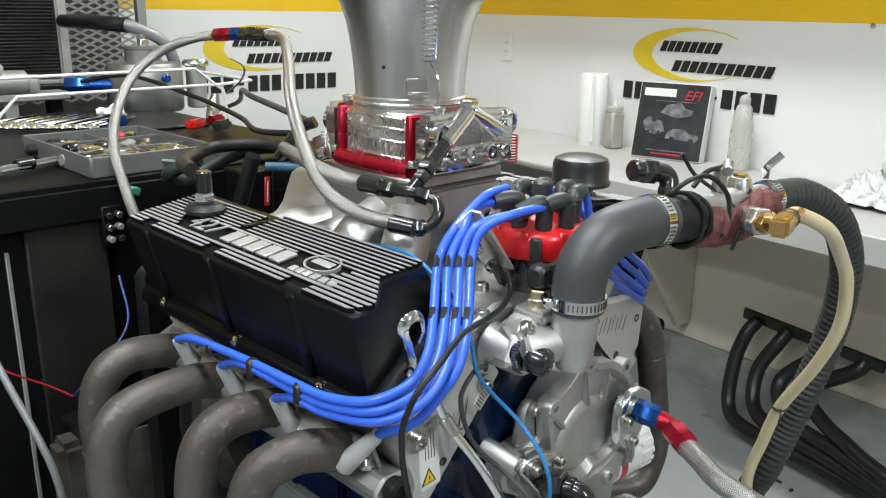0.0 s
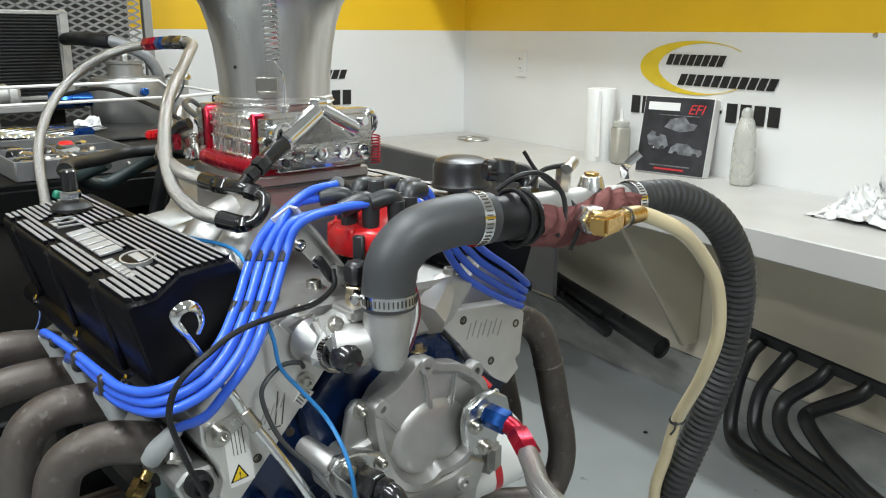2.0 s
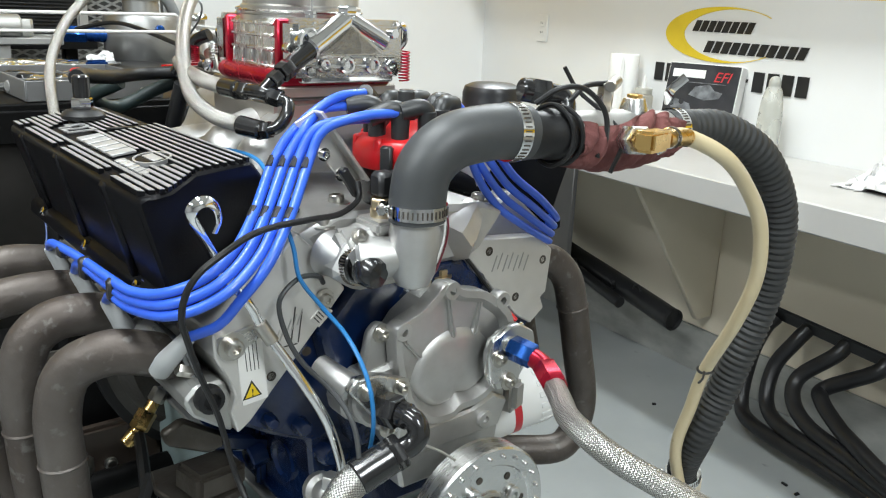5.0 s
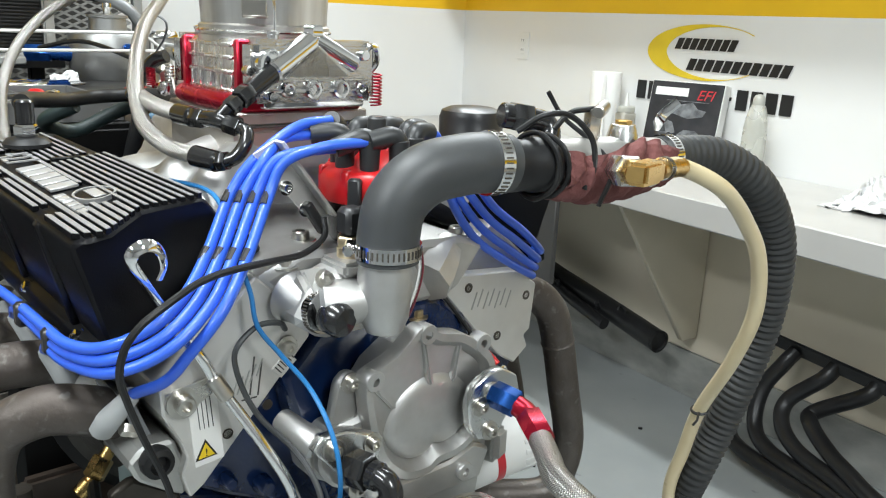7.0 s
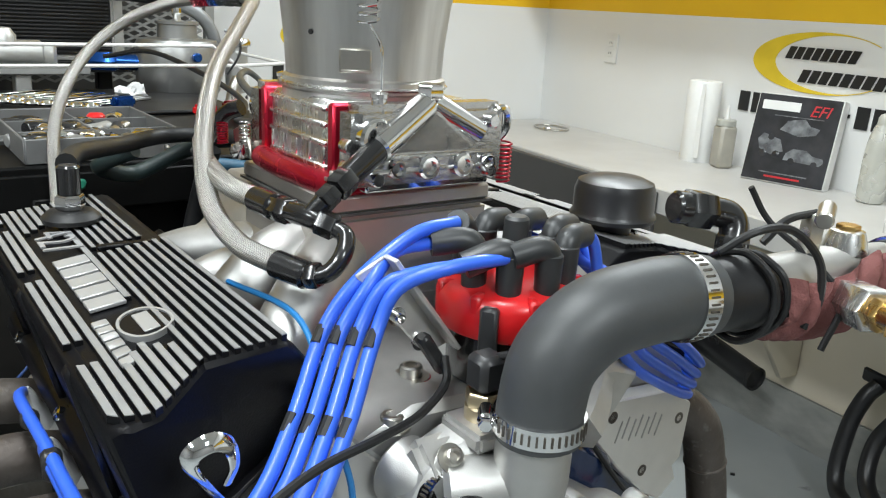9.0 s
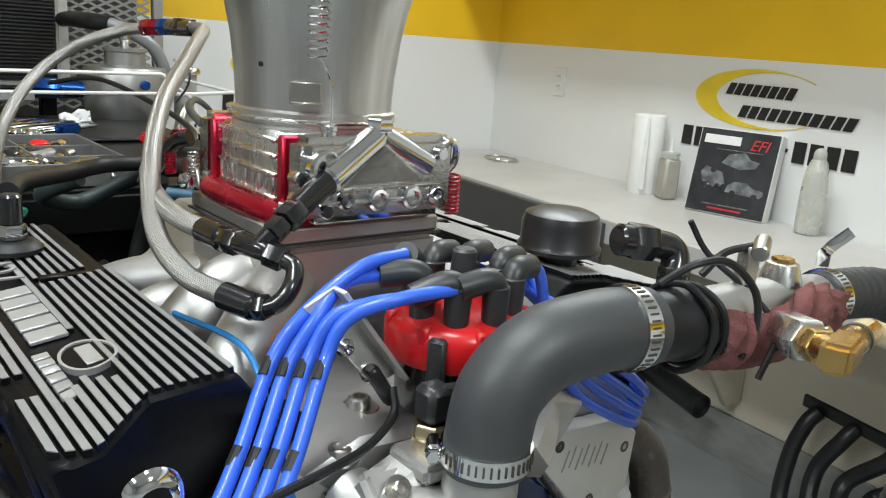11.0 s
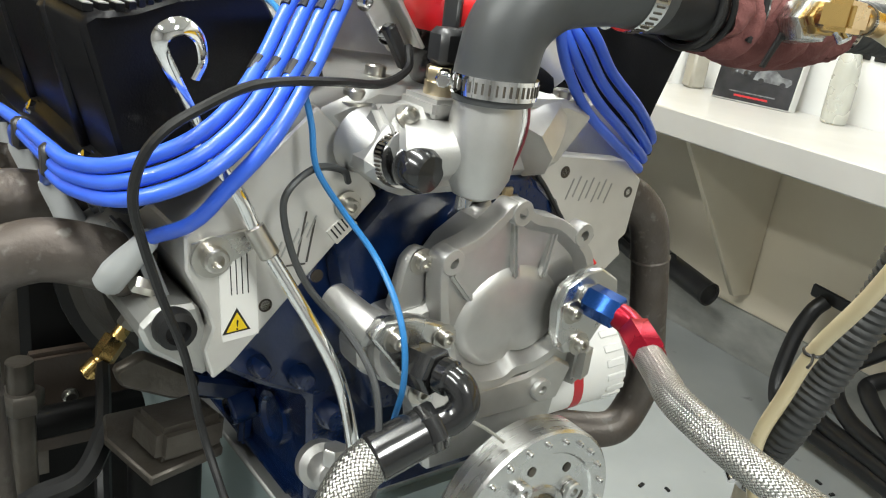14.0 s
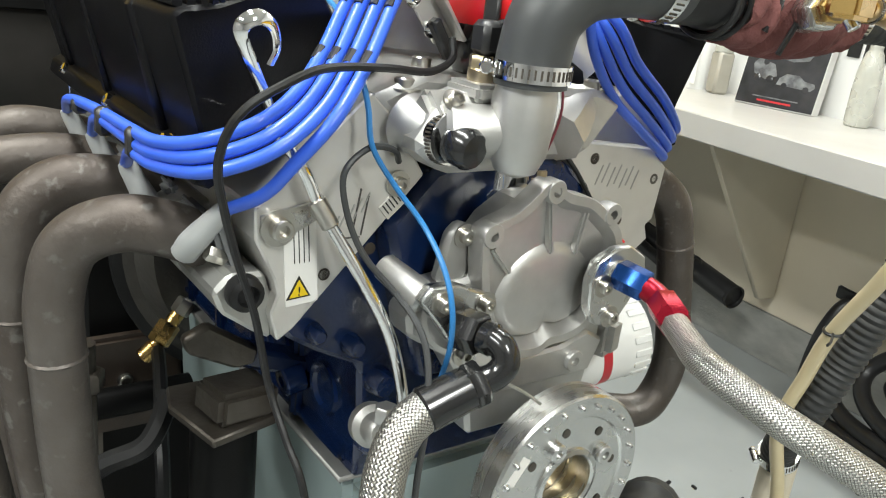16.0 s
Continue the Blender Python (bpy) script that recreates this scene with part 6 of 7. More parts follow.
part("side_panel", box((0.235, 1.22, 0.55), (0.02, 0.80, 1.05), 0.002), BLACKC, con)
part("side_panel", box((-0.955, 1.22, 0.55), (0.02, 0.80, 1.05), 0.002), BLACKC, con)
part("front_edge", box((-0.36, 0.786, CZ - 0.035), (1.24, 0.008, 0.05), 0.002), BLACKC, con)
for x in (-0.36, -0.22):
    part("panel_seam", box((x, 0.8035, 0.55), (0.006, 0.006, 0.95), 0.001), GREYS, con)
for x, z in ((-0.21, 1.04), (-0.145, 1.075), (-0.10, 1.035), (-0.06, 1.07), (-0.26, 0.9), (-0.30, 1.0), (-0.21, 0.78)):
    part("panel_bolt", lathe([(0.010, 0), (0.010, 0.003), (0.006, 0.009), (0, 0.010)], Matrix.Translation((x, 0.805, z)) @ TOFRONT, 14), CHROME, con, "domed bolt")
part("cover_strip", box((-0.275, 0.800, 0.80), (0.12, 0.010, 0.55), 0.003), mat("scuffed_dark_steel", (0.012, 0.012, 0.011), 0.42, 0.2, second=(0.028, 0.026, 0.024), scale=7, mix=0.3, spec=0.2), con)
jb = thing("connector_panel", "small cluster of connectors on a dark bracket beside the console", "connector", (-0.209, 0.78, 1.01))
part("bracket", box((-0.209, 0.792, 1.045), (0.032, 0.026, 0.064), 0.002), BLACKC, jb)
for i in range(2):
    for j in range(3):
        part("terminal", rod((-0.217 + 0.015 * i, 0.780, 1.026 + 0.019 * j), (-0.217 + 0.015 * i, 0.766, 1.026 + 0.019 * j), 0.0052, w=0.001), [GREYS, BLACKA, STEEL][(i + 2 * j) % 3], jb)
part("green_plug", box((-0.172, 0.790, 1.095), (0.020, 0.030, 0.014), 0.003, (0, 20, 10)), GREENC, jb, "green connector")
rl = thing("relay_box", "black relay box with a red tag on the console", "relay box", (0.022, 0.765, 1.01))
part("case", box((0.022, 0.765, 1.055), (0.060, 0.080, 0.115), 0.004), BLACKC, rl)
part("red_tag", box((0.036, 0.7235, 1.075), (0.010, 0.003, 0.050), 0.001, (0, 4, 0)), REDINK, rl, "red tag")
part("print_line", box((0.036, 0.7215, 1.075), (0.002, 0.001, 0.036), 0, (0, 4, 0)), LABELW, rl)
for z in (1.03, 1.09):
    part("box_screw", lathe([(0.006, 0), (0.006, 0.002), (0.003, 0.005), (0, 0.005)], Matrix.Translation((0.004, 0.725, z)) @ TOFRONT, 12), CHROME, rl)


def bundle(name, pts, r, m, label, n=8):
    return single(name, tube(pts, r, 12, n), m, label, "hose")


bundle("loom_hose", [(-0.250, 0.43, 1.190), (-0.225, 0.50, 1.186), (-0.16, 0.60, 1.174), (-0.09, 0.66, 1.172), (-0.03, 0.62, 1.176), (-0.02, 0.55, 1.168)], 0.0095, RUBBER, "thick black hose lying behind the throttle body")
bundle("loom_hose", [(-0.14, 0.62, 1.165), (-0.17, 0.66, 1.14), (-0.12, 0.70, 1.12), (-0.06, 0.68, 1.15), (-0.02, 0.62, 1.17), (0.01, 0.52, 1.16)], 0.010, mat("dark_green_hose", (0.010, 0.024, 0.023), 0.5, second=(0.008, 0.016, 0.016), scale=10), "dark green rubber hose coil behind the engine")
bundle("loom_hose", [(-0.05, 0.62, 1.16), (-0.06, 0.65, 1.08), (-0.08, 0.66, 1.0), (-0.13, 0.68, 0.96)], 0.012, RUBBER, "black hose dropping behind the engine")
bundle("pcv_hose", [(-0.112, 0.372, 1.243), (-0.122, 0.385, 1.236), (-0.132, 0.400, 1.215), (-0.138, 0.415, 1.196)], 0.0075, BLACKA, "black hose end behind the throttle body")
bundle("blue_harness_end", [(-0.055, 0.58, 1.150), (-0.02, 0.55, 1.148), (0.01, 0.52, 1.140), (0.03, 0.50, 1.13)], 0.007, mat("teal_harness_tape", (0.035, 0.12, 0.20), 0.5, second=(0.02, 0.07, 0.12), scale=40, bump=0.3, bscale=200), "blue taped harness end")
cable("blue_ground_wire", [(-0.24, 0.70, 0.99), (-0.25, 0.66, 0.93), (-0.29, 0.66, 0.88), (-0.32, 0.68, 0.84), (-0.325, 0.70, 0.82)], 0.0018, mat("dark_blue_wire", (0.02, 0.06, 0.20), 0.4), "blue wire hanging beside the console")
cable("red_wire", [(-0.325, 0.70, 0.82), (-0.36, 0.70, 0.85), (-0.42, 0.68, 0.90), (-0.5, 0.66, 0.98)], 0.0014, REDINK, "thin red wire beside the console")
bundle("probe_cable", [(-0.44, 0.74, 1.02), (-0.43, 0.66, 0.92), (-0.405, 0.58, 0.80), (-0.40, 0.55, 0.72)], 0.005, EXHG, "grey sheathed probe cable hanging down")

TRAYG = mat("dark_grey_tray_paint", (0.17, 0.17, 0.168), 0.45, 0.2, second=(0.12, 0.12, 0.118), scale=9, bump=0.08, bscale=160)
tray = thing("tool_tray", "grey steel tool tray with dividers, full of small tools", "tool tray", (-0.12, 0.95, CZ))
tx0, tx1, ty0, ty1 = -0.225, -0.015, 0.800, 1.095
part("bottom", box(((tx0 + tx1) / 2, (ty0 + ty1) / 2, CZ + 0.003), (tx1 - tx0, ty1 - ty0, 0.004)), TRAYG, tray)
for c, s in (((tx0, (ty0 + ty1) / 2), (0.004, ty1 - ty0)), ((tx1, (ty0 + ty1) / 2), (0.004, ty1 - ty0)), (((tx0 + tx1) / 2, ty0), (tx1 - tx0, 0.004)), (((tx0 + tx1) / 2, ty1), (tx1 - tx0, 0.004))):
    part("side", box((c[0], c[1], CZ + 0.017), (s[0], s[1], 0.032), 0.001), TRAYG, tray)
for y in (0.895, 1.0):
    part("divider", box(((tx0 + tx1) / 2, y, CZ + 0.015), (tx1 - tx0, 0.003, 0.026), 0.0005), TRAYG, tray)
part("divider", box((-0.12, 0.9475, CZ + 0.015), (0.003, ty1 - ty0 - 0.006, 0.026), 0.0005), TRAYG, tray)
random.seed(11)


def small_tool(x, y, kind, ang, group):
    R = Matrix.Translation((x, y, CZ + 0.016)) @ Matrix.Rotation(ang, 4, "Z")
    if kind == 0:
        b = lathe([(0.0105, -0.02), (0.012, -0.018), (0.012, 0.004), (0.009, 0.012), (0.009, 0.02), (0.006, 0.02), (0.006, 0.01), (0, 0.01)], R @ Matrix.Rotation(radians(90), 4, "Y"), 16)
        single("socket", b, CHROME if random.random() < 0.6 else BLACKA, "steel socket lying in the tool tray", "socket", group=group)
    elif kind == 1:
        b = lathe([(0.004, -0.05), (0.010, -0.045), (0.011, 0.0), (0.007, 0.012), (0.003, 0.014), (0.003, 0.06), (0, 0.062)], R @ Matrix.Rotation(radians(90), 4, "Y"), 14)
        single("screwdriver", b, random.choice([PLASTK, GREYS, STEEL]), "short screwdriver lying in the tool tray", "screwdriver", group=group)
    else:
        b = lathe([(0.009, 0), (0.009, 0.012), (0.007, 0.014), (0.007, 0.02), (0, 0.02)], R @ Matrix.Rotation(radians(80), 4, "X"), 14)
        single("fitting", b, random.choice([STEEL, GOLDZ, BRASS, BLACKA]), "loose threaded fitting in the tool tray", "fitting", group=group)


for k in range(46):
    small_tool(random.uniform(tx0 + 0.03, tx1 - 0.03), random.uniform(ty0 + 0.03, ty1 - 0.03), random.choice([0, 0, 1, 2]), random.uniform(0, 6.28), "tools in the tray")
single("red_bottle_lid", lathe([(0.014, 0), (0.014, 0.012), (0.010, 0.016), (0, 0.017)], Matrix.Translation((-0.085, 1.03, CZ + 0.016)), 16), REDC, "small red plastic cap in the tool tray", "cap")
for k in range(12):
    x, y = -0.190 + 0.0215 * (k % 8), 1.372 - 0.0165 * (k % 8) + 0.06 * (k // 8)
    L = 0.20 - 0.006 * k
    M = Matrix.Translation((x, y, CZ + 0.013)) @ Matrix.Rotation(radians(-56 + random.uniform(-4, 4)), 4, "Z")
    b = box((0, 0, 0), (0.009, L, 0.006), 0.002, bm=None)
    bmesh.ops.transform(b, matrix=M @ Matrix.Translation((0, L / 2 + 0.014, 0)), verts=b.verts)
    b = tube([M @ Vector((0.0125 * math.cos(a), 0.0125 * math.sin(a), 0)) for a in [2 * math.pi * i / 10 for i in range(10)]], 0.004, 8, 3, closed=True, bm=b)
    single("ring_spanner", b, CHROME, "bright ring spanner lying on the console", "spanner", group="row of spanners")
for k in range(3):
    b = box((-0.34 + 0.07 * k, 0.90 + 0.02 * k, CZ + 0.011), (0.14, 0.016, 0.012), 0.005, (0, 0, 15 + 10 * k), seg=2)
    b = rod((-0.30 + 0.07 * k, 0.91, CZ + 0.014), (-0.27 + 0.07 * k, 0.92, CZ + 0.014), 0.010, w=0.002, bm=b)
    if k < 2:
        single("hand_tool", b, [BLACKA, GREYS][k], "dark handled hand tool lying on the console", "hand tool", group="hand tools")
wr = bmesh.new()
bmesh.ops.create_icosphere(wr, subdivisions=3, radius=0.035)
for v in wr.verts:
    v.co *= 0.75 + 0.9 * noise.noise(v.co * 45)
    v.co.z = abs(v.co.z) * 0.7
bmesh.ops.translate(wr, vec=(0.095, 1.47, CZ + 0.006), verts=wr.verts)
single("crumpled_foil", wr, CLOTH, "crumpled white wrapper on the console", "wrapper")
single("rubber_mat", box((0.10, 1.36, CZ + 0.004), (0.26, 0.30, 0.008), 0.003), RUBBER, "black rubber mat on the console", "mat")
for x, y, m in ((0.02, 1.27, BLUEA), (0.13, 1.14, REDC), (0.17, 1.10, PLASTK), (0.20, 1.18, REDA)):
    single("loose_connector", box((x, y, CZ + 0.018), (0.05, 0.022, 0.020), 0.005, (0, 0, 30), seg=2), m, "coloured connector lying on the console", "connector", group="loose connectors")
single("spray_tip", lathe([(0.014, 0), (0.014, 0.05), (0.008, 0.07), (0, 0.072)], Matrix.Translation((0.21, 1.22, CZ)) @ Matrix.Rotation(radians(12), 4, "Y"), 18), STEEL, "small metal bottle on the console", "bottle")

tank = thing("coolant_tank", "brushed aluminium coolant tank with a filler neck and fittings", "tank", (0.27, 1.50, CZ))
tk = Matrix.Translation((0.225, 1.57, CZ)) @ Matrix.Diagonal((0.74, 0.74, 1, 1))
part("shell", lathe([(0.118, 0), (0.125, 0.006), (0.125, 0.105), (0.115, 0.118), (0.06, 0.122), (0.058, 0.150), (0.064, 0.152), (0.064, 0.158), (0, 0.160)], tk, 44), mat("dull_tank_aluminium", (0.40, 0.40, 0.39), 0.4, 0.9, second=(0.30, 0.30, 0.29), scale=9, bump=0.08, bscale=200), tank, "brushed aluminium tank shell")
part("cap_knob", lathe([(0.012, 0), (0.012, 0.014), (0.016, 0.018), (0.014, 0.028), (0, 0.030)], tk @ Matrix.Translation((0, 0, 0.158)), 18), CHROME, tank)
part("side_pipe", tube([(0.310, 1.59, 1.17), (0.3244, 1.60, 1.20), (0.3189, 1.60, 1.247), (0.284, 1.60, 1.2932), (0.2125, 1.62, 1.3256), (0.20, 1.66, 1.328)], 0.015, 16), EXHG, tank, "bent grey pipe")
part("hose_joint", tube([(0.215, 1.62, 1.325), (0.18, 1.68, 1.329), (0.19, 1.85, 1.330), (0.235, 2.10, 1.325)], 0.019, 16), RUBBER, tank, "black rubber joint")
part("regulator", rod((0.356, 1.55, CZ), (0.356, 1.55, CZ + 0.110), 0.026, seg=24, w=0.004), CAST, tank, "small cylinder beside the tank")
part("regulator_cap", lathe([(0.034, 0), (0.034, 0.008), (0.028, 0.016), (0, 0.017)], Matrix.Translation((0.356, 1.55, CZ + 0.108)), 24), CHROME, tank)
part("blue_valve", rod((0.10, 1.60, CZ + 0.065), (0.16, 1.56, CZ + 0.065), 0.018, w=0.003, bm=hexa((0.05, 1.63, CZ + 0.065), (0.10, 1.60, CZ + 0.065), 0.022)), BLUEA, tank, "blue anodised fitting")
part("blue_plug", rod((0.235, 1.482, CZ + 0.085), (0.235, 1.465, CZ + 0.085), 0.010, w=0.002), BLUEA, tank)

rad = thing("radiator", "black finned radiator core with a grey steel frame", "radiator", (-0.2, 2.25, CZ - 0.02))
rx0, rx1, ry = -0.50, 0.22, 2.12
part("core", box(((rx0 + rx1) / 2, ry + 0.03, CZ + 0.16), (rx1 - rx0, 0.04, 0.24)), FINK, rad)
for k in range(24):
    part("cooling_fin", box(((rx0 + rx1) / 2, ry + 0.006, CZ + 0.048 + 0.0098 * k), (rx1 - rx0, 0.010, 0.0042), 0.0008), FINK, rad)
part("end_tank", box((rx1 + 0.018, ry + 0.025, CZ + 0.16), (0.032, 0.06, 0.27), 0.006, seg=2), CAST, rad, "aluminium end tank")
part("top_rail", box(((rx0 + rx1) / 2, ry + 0.02, CZ + 0.285), (rx1 - rx0 + 0.06, 0.05, 0.014), 0.003), CAST, rad)
part("bottom_rail", box(((rx0 + rx1) / 2, ry + 0.02, CZ + 0.032), (rx1 - rx0 + 0.06, 0.05, 0.014), 0.003), CAST, rad)
rest = thing("radiator_stand", "dark steel stand under the radiator behind the console", "stand", (-0.2, 2.15, 0))
part("shelf", box((-0.14, 2.14, CZ + 0.012), (0.80, 0.16, 0.026), 0.003), BLACKC, rest)
for x in (-0.5, 0.2):
    part("leg", box((x, 2.15, (CZ - 0.001) / 2), (0.04, 0.04, CZ - 0.001), 0.003), BLACKC, rest)
mtr = thing("valve_assembly", "grey cast valve assembly on a steel plate behind the console", "valve", (-0.15, 1.55, CZ))
part("plate", box((-0.20, 1.58, CZ + 0.05), (0.46, 0.07, 0.018), 0.003), GREYS, mtr)
part("support", box((-0.10, 1.58, CZ + 0.020), (0.03, 0.05, 0.044), 0.002), GREYS, mtr)
part("body", rod((-0.22, 1.56, CZ + 0.085), (-0.06, 1.56, CZ + 0.085), 0.026, seg=20, w=0.004), CASTM, mtr)
part("dome", lathe([(0.024, 0), (0.024, 0.02), (0.014, 0.034), (0, 0.036)], Matrix.Translation((-0.13, 1.56, CZ + 0.10)), 20), CASTM, mtr)
for x in (-0.30, -0.22, -0.05):
    part("port", hexa((x, 1.56, CZ + 0.06), (x, 1.56, CZ + 0.10), 0.018), CASTM, mtr)
# expanded metal guard
mx0, mx1, my, mz0, mz1 = -0.55, 0.57, 2.30, CZ - 0.05, 1.75
guard = thing("mesh_guard", "expanded steel mesh guard panel in a grey frame", "mesh guard", (0.0, my, 0))
sw, sh = 0.052, 0.024
verts, faces = [], []


def strand(x0, z0, x1, z1):
    d = Vector((x1 - x0, 0, z1 - z0))
    nrm = Vector((-d.z, 0, d.x)).normalized() * 0.0034
    i = len(verts)
    for y in (0, 0.0025):
        for q_, s in (((x0, z0), 1), ((x1, z1), 1), ((x1, z1), -1), ((x0, z0), -1)):
            verts.append((q_[0] + nrm.x * s, my + y, q_[1] + nrm.z * s))
    faces.extend([(i, i + 1, i + 2, i + 3), (i + 7, i + 6, i + 5, i + 4), (i, i + 4, i + 5, i + 1), (i + 3, i + 2, i + 6, i + 7)])


nx, nz = int((mx1 - mx0) / sw), int((mz1 - mz0) / sh)
for i in range(nx):
    for j in range(nz):
        x, z = mx0 + sw * i, mz0 + sh * j
        strand(x, z + sh / 2, x + sw / 2, z)
        strand(x + sw / 2, z, x + sw, z + sh / 2)
        strand(x, z + sh / 2, x + sw / 2, z + sh)
        strand(x + sw / 2, z + sh, x + sw, z + sh / 2)
me = bpy.data.meshes.new("mesh_tmp")
me.from_pydata(verts, [], faces)
gm = bmesh.new()
gm.from_mesh(me)
tagged(part("mesh", gm, GREYS, guard, "grey expanded metal mesh"), kind="stuff")
for x in (mx0, mx1):
    part("frame_post", box((x, my + 0.012, mz1 / 2), (0.03, 0.03, mz1), 0.003), GREYS, guard)
part("frame_rail", box(((mx0 + mx1) / 2, my + 0.012, mz1 + 0.012), (mx1 - mx0 + 0.03, 0.03, 0.03), 0.003), GREYS, guard)
part("back_panel", box(((mx0 + mx1) / 2 - 0.02, my + 0.14, 0.9), (mx1 - mx0, 0.012, 1.75), 0.002), DARKG, guard, "dark backing panel")
for pts in ([(-0.36, 1.2, CZ), (-0.345, 1.2, 1.235), (-0.30, 1.2, 1.2415), (0.1694, 1.2, 1.2454), (0.2341, 1.2, 1.1962), (0.245, 1.2, CZ)], [(-0.262, 1.2, CZ), (-0.2288, 1.2, 1.1751), (-0.1954, 1.2, 1.2072), (0.230, 1.2, 1.2094), (0.3369, 1.25, 1.2098), (0.348, 1.53, 1.212)]):
    single("control_rod", tube(pts, 0.0034, 8, raw=True), LABELW, "thin pale throttle control rod over the console", "control rod", group="control rods")
bundle("console_cable", [(0.06, 1.55, CZ + 0.08), (0.12, 1.42, CZ + 0.10), (0.16, 1.2, CZ + 0.07), (0.14, 0.98, CZ + 0.05), (0.03, 0.74, CZ + 0.06), (-0.02, 0.56, CZ + 0.08)], 0.005, RUBBER, "black cable running from the tank to the engine")
bundle("console_cable", [(0.32, 1.40, CZ + 0.006), (0.27, 1.2, CZ + 0.05), (0.15, 0.98, CZ + 0.10), (0.06, 0.8, CZ + 0.11), (0.0, 0.62, CZ + 0.11), (-0.02, 0.5, CZ + 0.10)], 0.005, RUBBERG, "dark cable arching over the console")
bundle("loose_strap", [(0.10, 0.95, CZ + 0.10), (0.09, 0.88, CZ + 0.13), (0.085, 0.86, CZ + 0.155), (0.07, 0.88, CZ + 0.17)], 0.0018, EXHG, "thin frayed wire end above the console")

# ---- on the bench ----
roll = thing("paper_towel_roll", "white paper towel roll standing on the bench", "paper towel", (2.545, 2.270, BZ), ID)
part("roll", lathe([(0.018, 0), (0.055, 0), (0.056, 0.003), (0.056, 0.275), (0.054, 0.278), (0.018, 0.278), (0.018, 0.0)], Matrix.Translation((2.545, 2.270, BZ)), 40), PAPER, roll)
part("core", lathe([(0.017, 0.0), (0.0175, 0.276), (0.016, 0.276), (0.016, 0.0)], Matrix.Translation((2.545, 2.270, BZ)), 24), mat("cardboard", (0.36, 0.27, 0.17), 0.8), roll)
part("loose_sheet", tube([(2.50, 2.236, BZ + 0.27), (2.496, 2.230, BZ + 0.15), (2.490, 2.222, BZ + 0.02)], 0.0012, 6, flat=10), PAPER, roll)


sq = thing("squeeze_bottle", "square cloudy plastic squeeze bottle with an oily film", "bottle", (2.535, 2.147, BZ), ID)
part("body", box((2.535, 2.147, BZ + 0.072), (0.058, 0.066, 0.144), 0.009, (0, 0, -20)), OILYP, sq)
part("collar", lathe([(0.031, 0), (0.032, 0.003), (0.032, 0.018), (0.028, 0.022), (0, 0.022)], Matrix.Translation((2.535, 2.147, BZ + 0.142)), 28), BOTTLE, sq, "pale screw collar")
part("spout", lathe([(0.010, 0), (0.008, 0.006), (0.006, 0.03), (0.003, 0.048), (0, 0.048)], Matrix.Translation((2.535, 2.147, BZ + 0.163)), 16), WHITEP, sq)
tall = thing("spray_bottle", "tall cloudy clear plastic bottle with a rounded cap", "bottle", (2.55, 1.606, BZ), ID)
part("body", lathe([(0, 0.002), (0.030, 0), (0.036, 0.005), (0.0375, 0.03), (0.0375, 0.11), (0.036, 0.15), (0.032, 0.185), (0.025, 0.212), (0.017, 0.226), (0.0165, 0.234), (0, 0.234)], Matrix.Translation((2.55, 1.606, BZ)), 32), BOTTLE, tall)
part("cap", lathe([(0.0185, 0), (0.019, 0.004), (0.018, 0.020), (0.013, 0.029), (0.005, 0.033), (0, 0.0335)], Matrix.Translation((2.55, 1.606, BZ + 0.222)), 22), BOTTLE, tall)
bk_ = thing("boxed_manual", "glossy dark boxed manual leaning on the wall, white edges", "box", (2.52, 1.95, BZ), ID)
LM = Matrix.Translation((2.490, 1.866, BZ + 0.003)) @ Matrix.Rotation(radians(-73), 4, "Z") @ Matrix.Rotation(radians(-12), 4, "X")
wd, hg, th_ = 0.258, 0.274, 0.052


def book(name, c, s, m, w=0.0, label="", parent=None, rot=None):
    b = box(c, s, w, rot)
    bmesh.ops.transform(b, matrix=LM, verts=b.verts)
    return part(name, b, m, parent or bk_, label)


book("box", (0, th_ / 2, hg / 2), (wd, th_, hg), WHITEP, 0.002, "white card box")
cov = book("cover", (0, -0.0008, hg / 2), (wd - 0.006, 0.0016, hg - 0.006), GLOSSK, 0, "glossy near-black cover with grey pictures")
book("title_bar", (-0.052, -0.0020, hg - 0.036), (0.118, 0.0008, 0.028), WHITEP, 0, "white title shape", cov)
lettering("EFI", 0.048, LM @ Matrix.Translation((0.066, -0.0022, hg - 0.044)) @ TOFRONT, REDINK, "title_lettering", cov, 0.0004, 0.3)
book("subtitle_bar", (0.01, -0.0020, hg - 0.066), (0.15, 0.0008, 0.003), PRINTG, 0, "", cov)
for poly, m in (([(-0.01, 0.075), (0.10, 0.070), (0.112, 0.082), (0.108, 0.094), (0.075, 0.098), (0.055, 0.112), (0.015, 0.112), (-0.005, 0.096)], PRINTG),
                ([(-0.10, 0.13), (-0.085, 0.15), (-0.03, 0.135), (-0.015, 0.10), (-0.05, 0.085), (-0.09, 0.10)], PRINTG),
                ([(-0.04, 0.165), (-0.02, 0.195), (0.03, 0.205), (0.05, 0.185), (0.08, 0.18), (0.07, 0.160), (0.02, 0.150)], PRINTG)):
    part("printed_shape", prism(poly, LM @ front(-0.0018), 0.0008), m, cov)
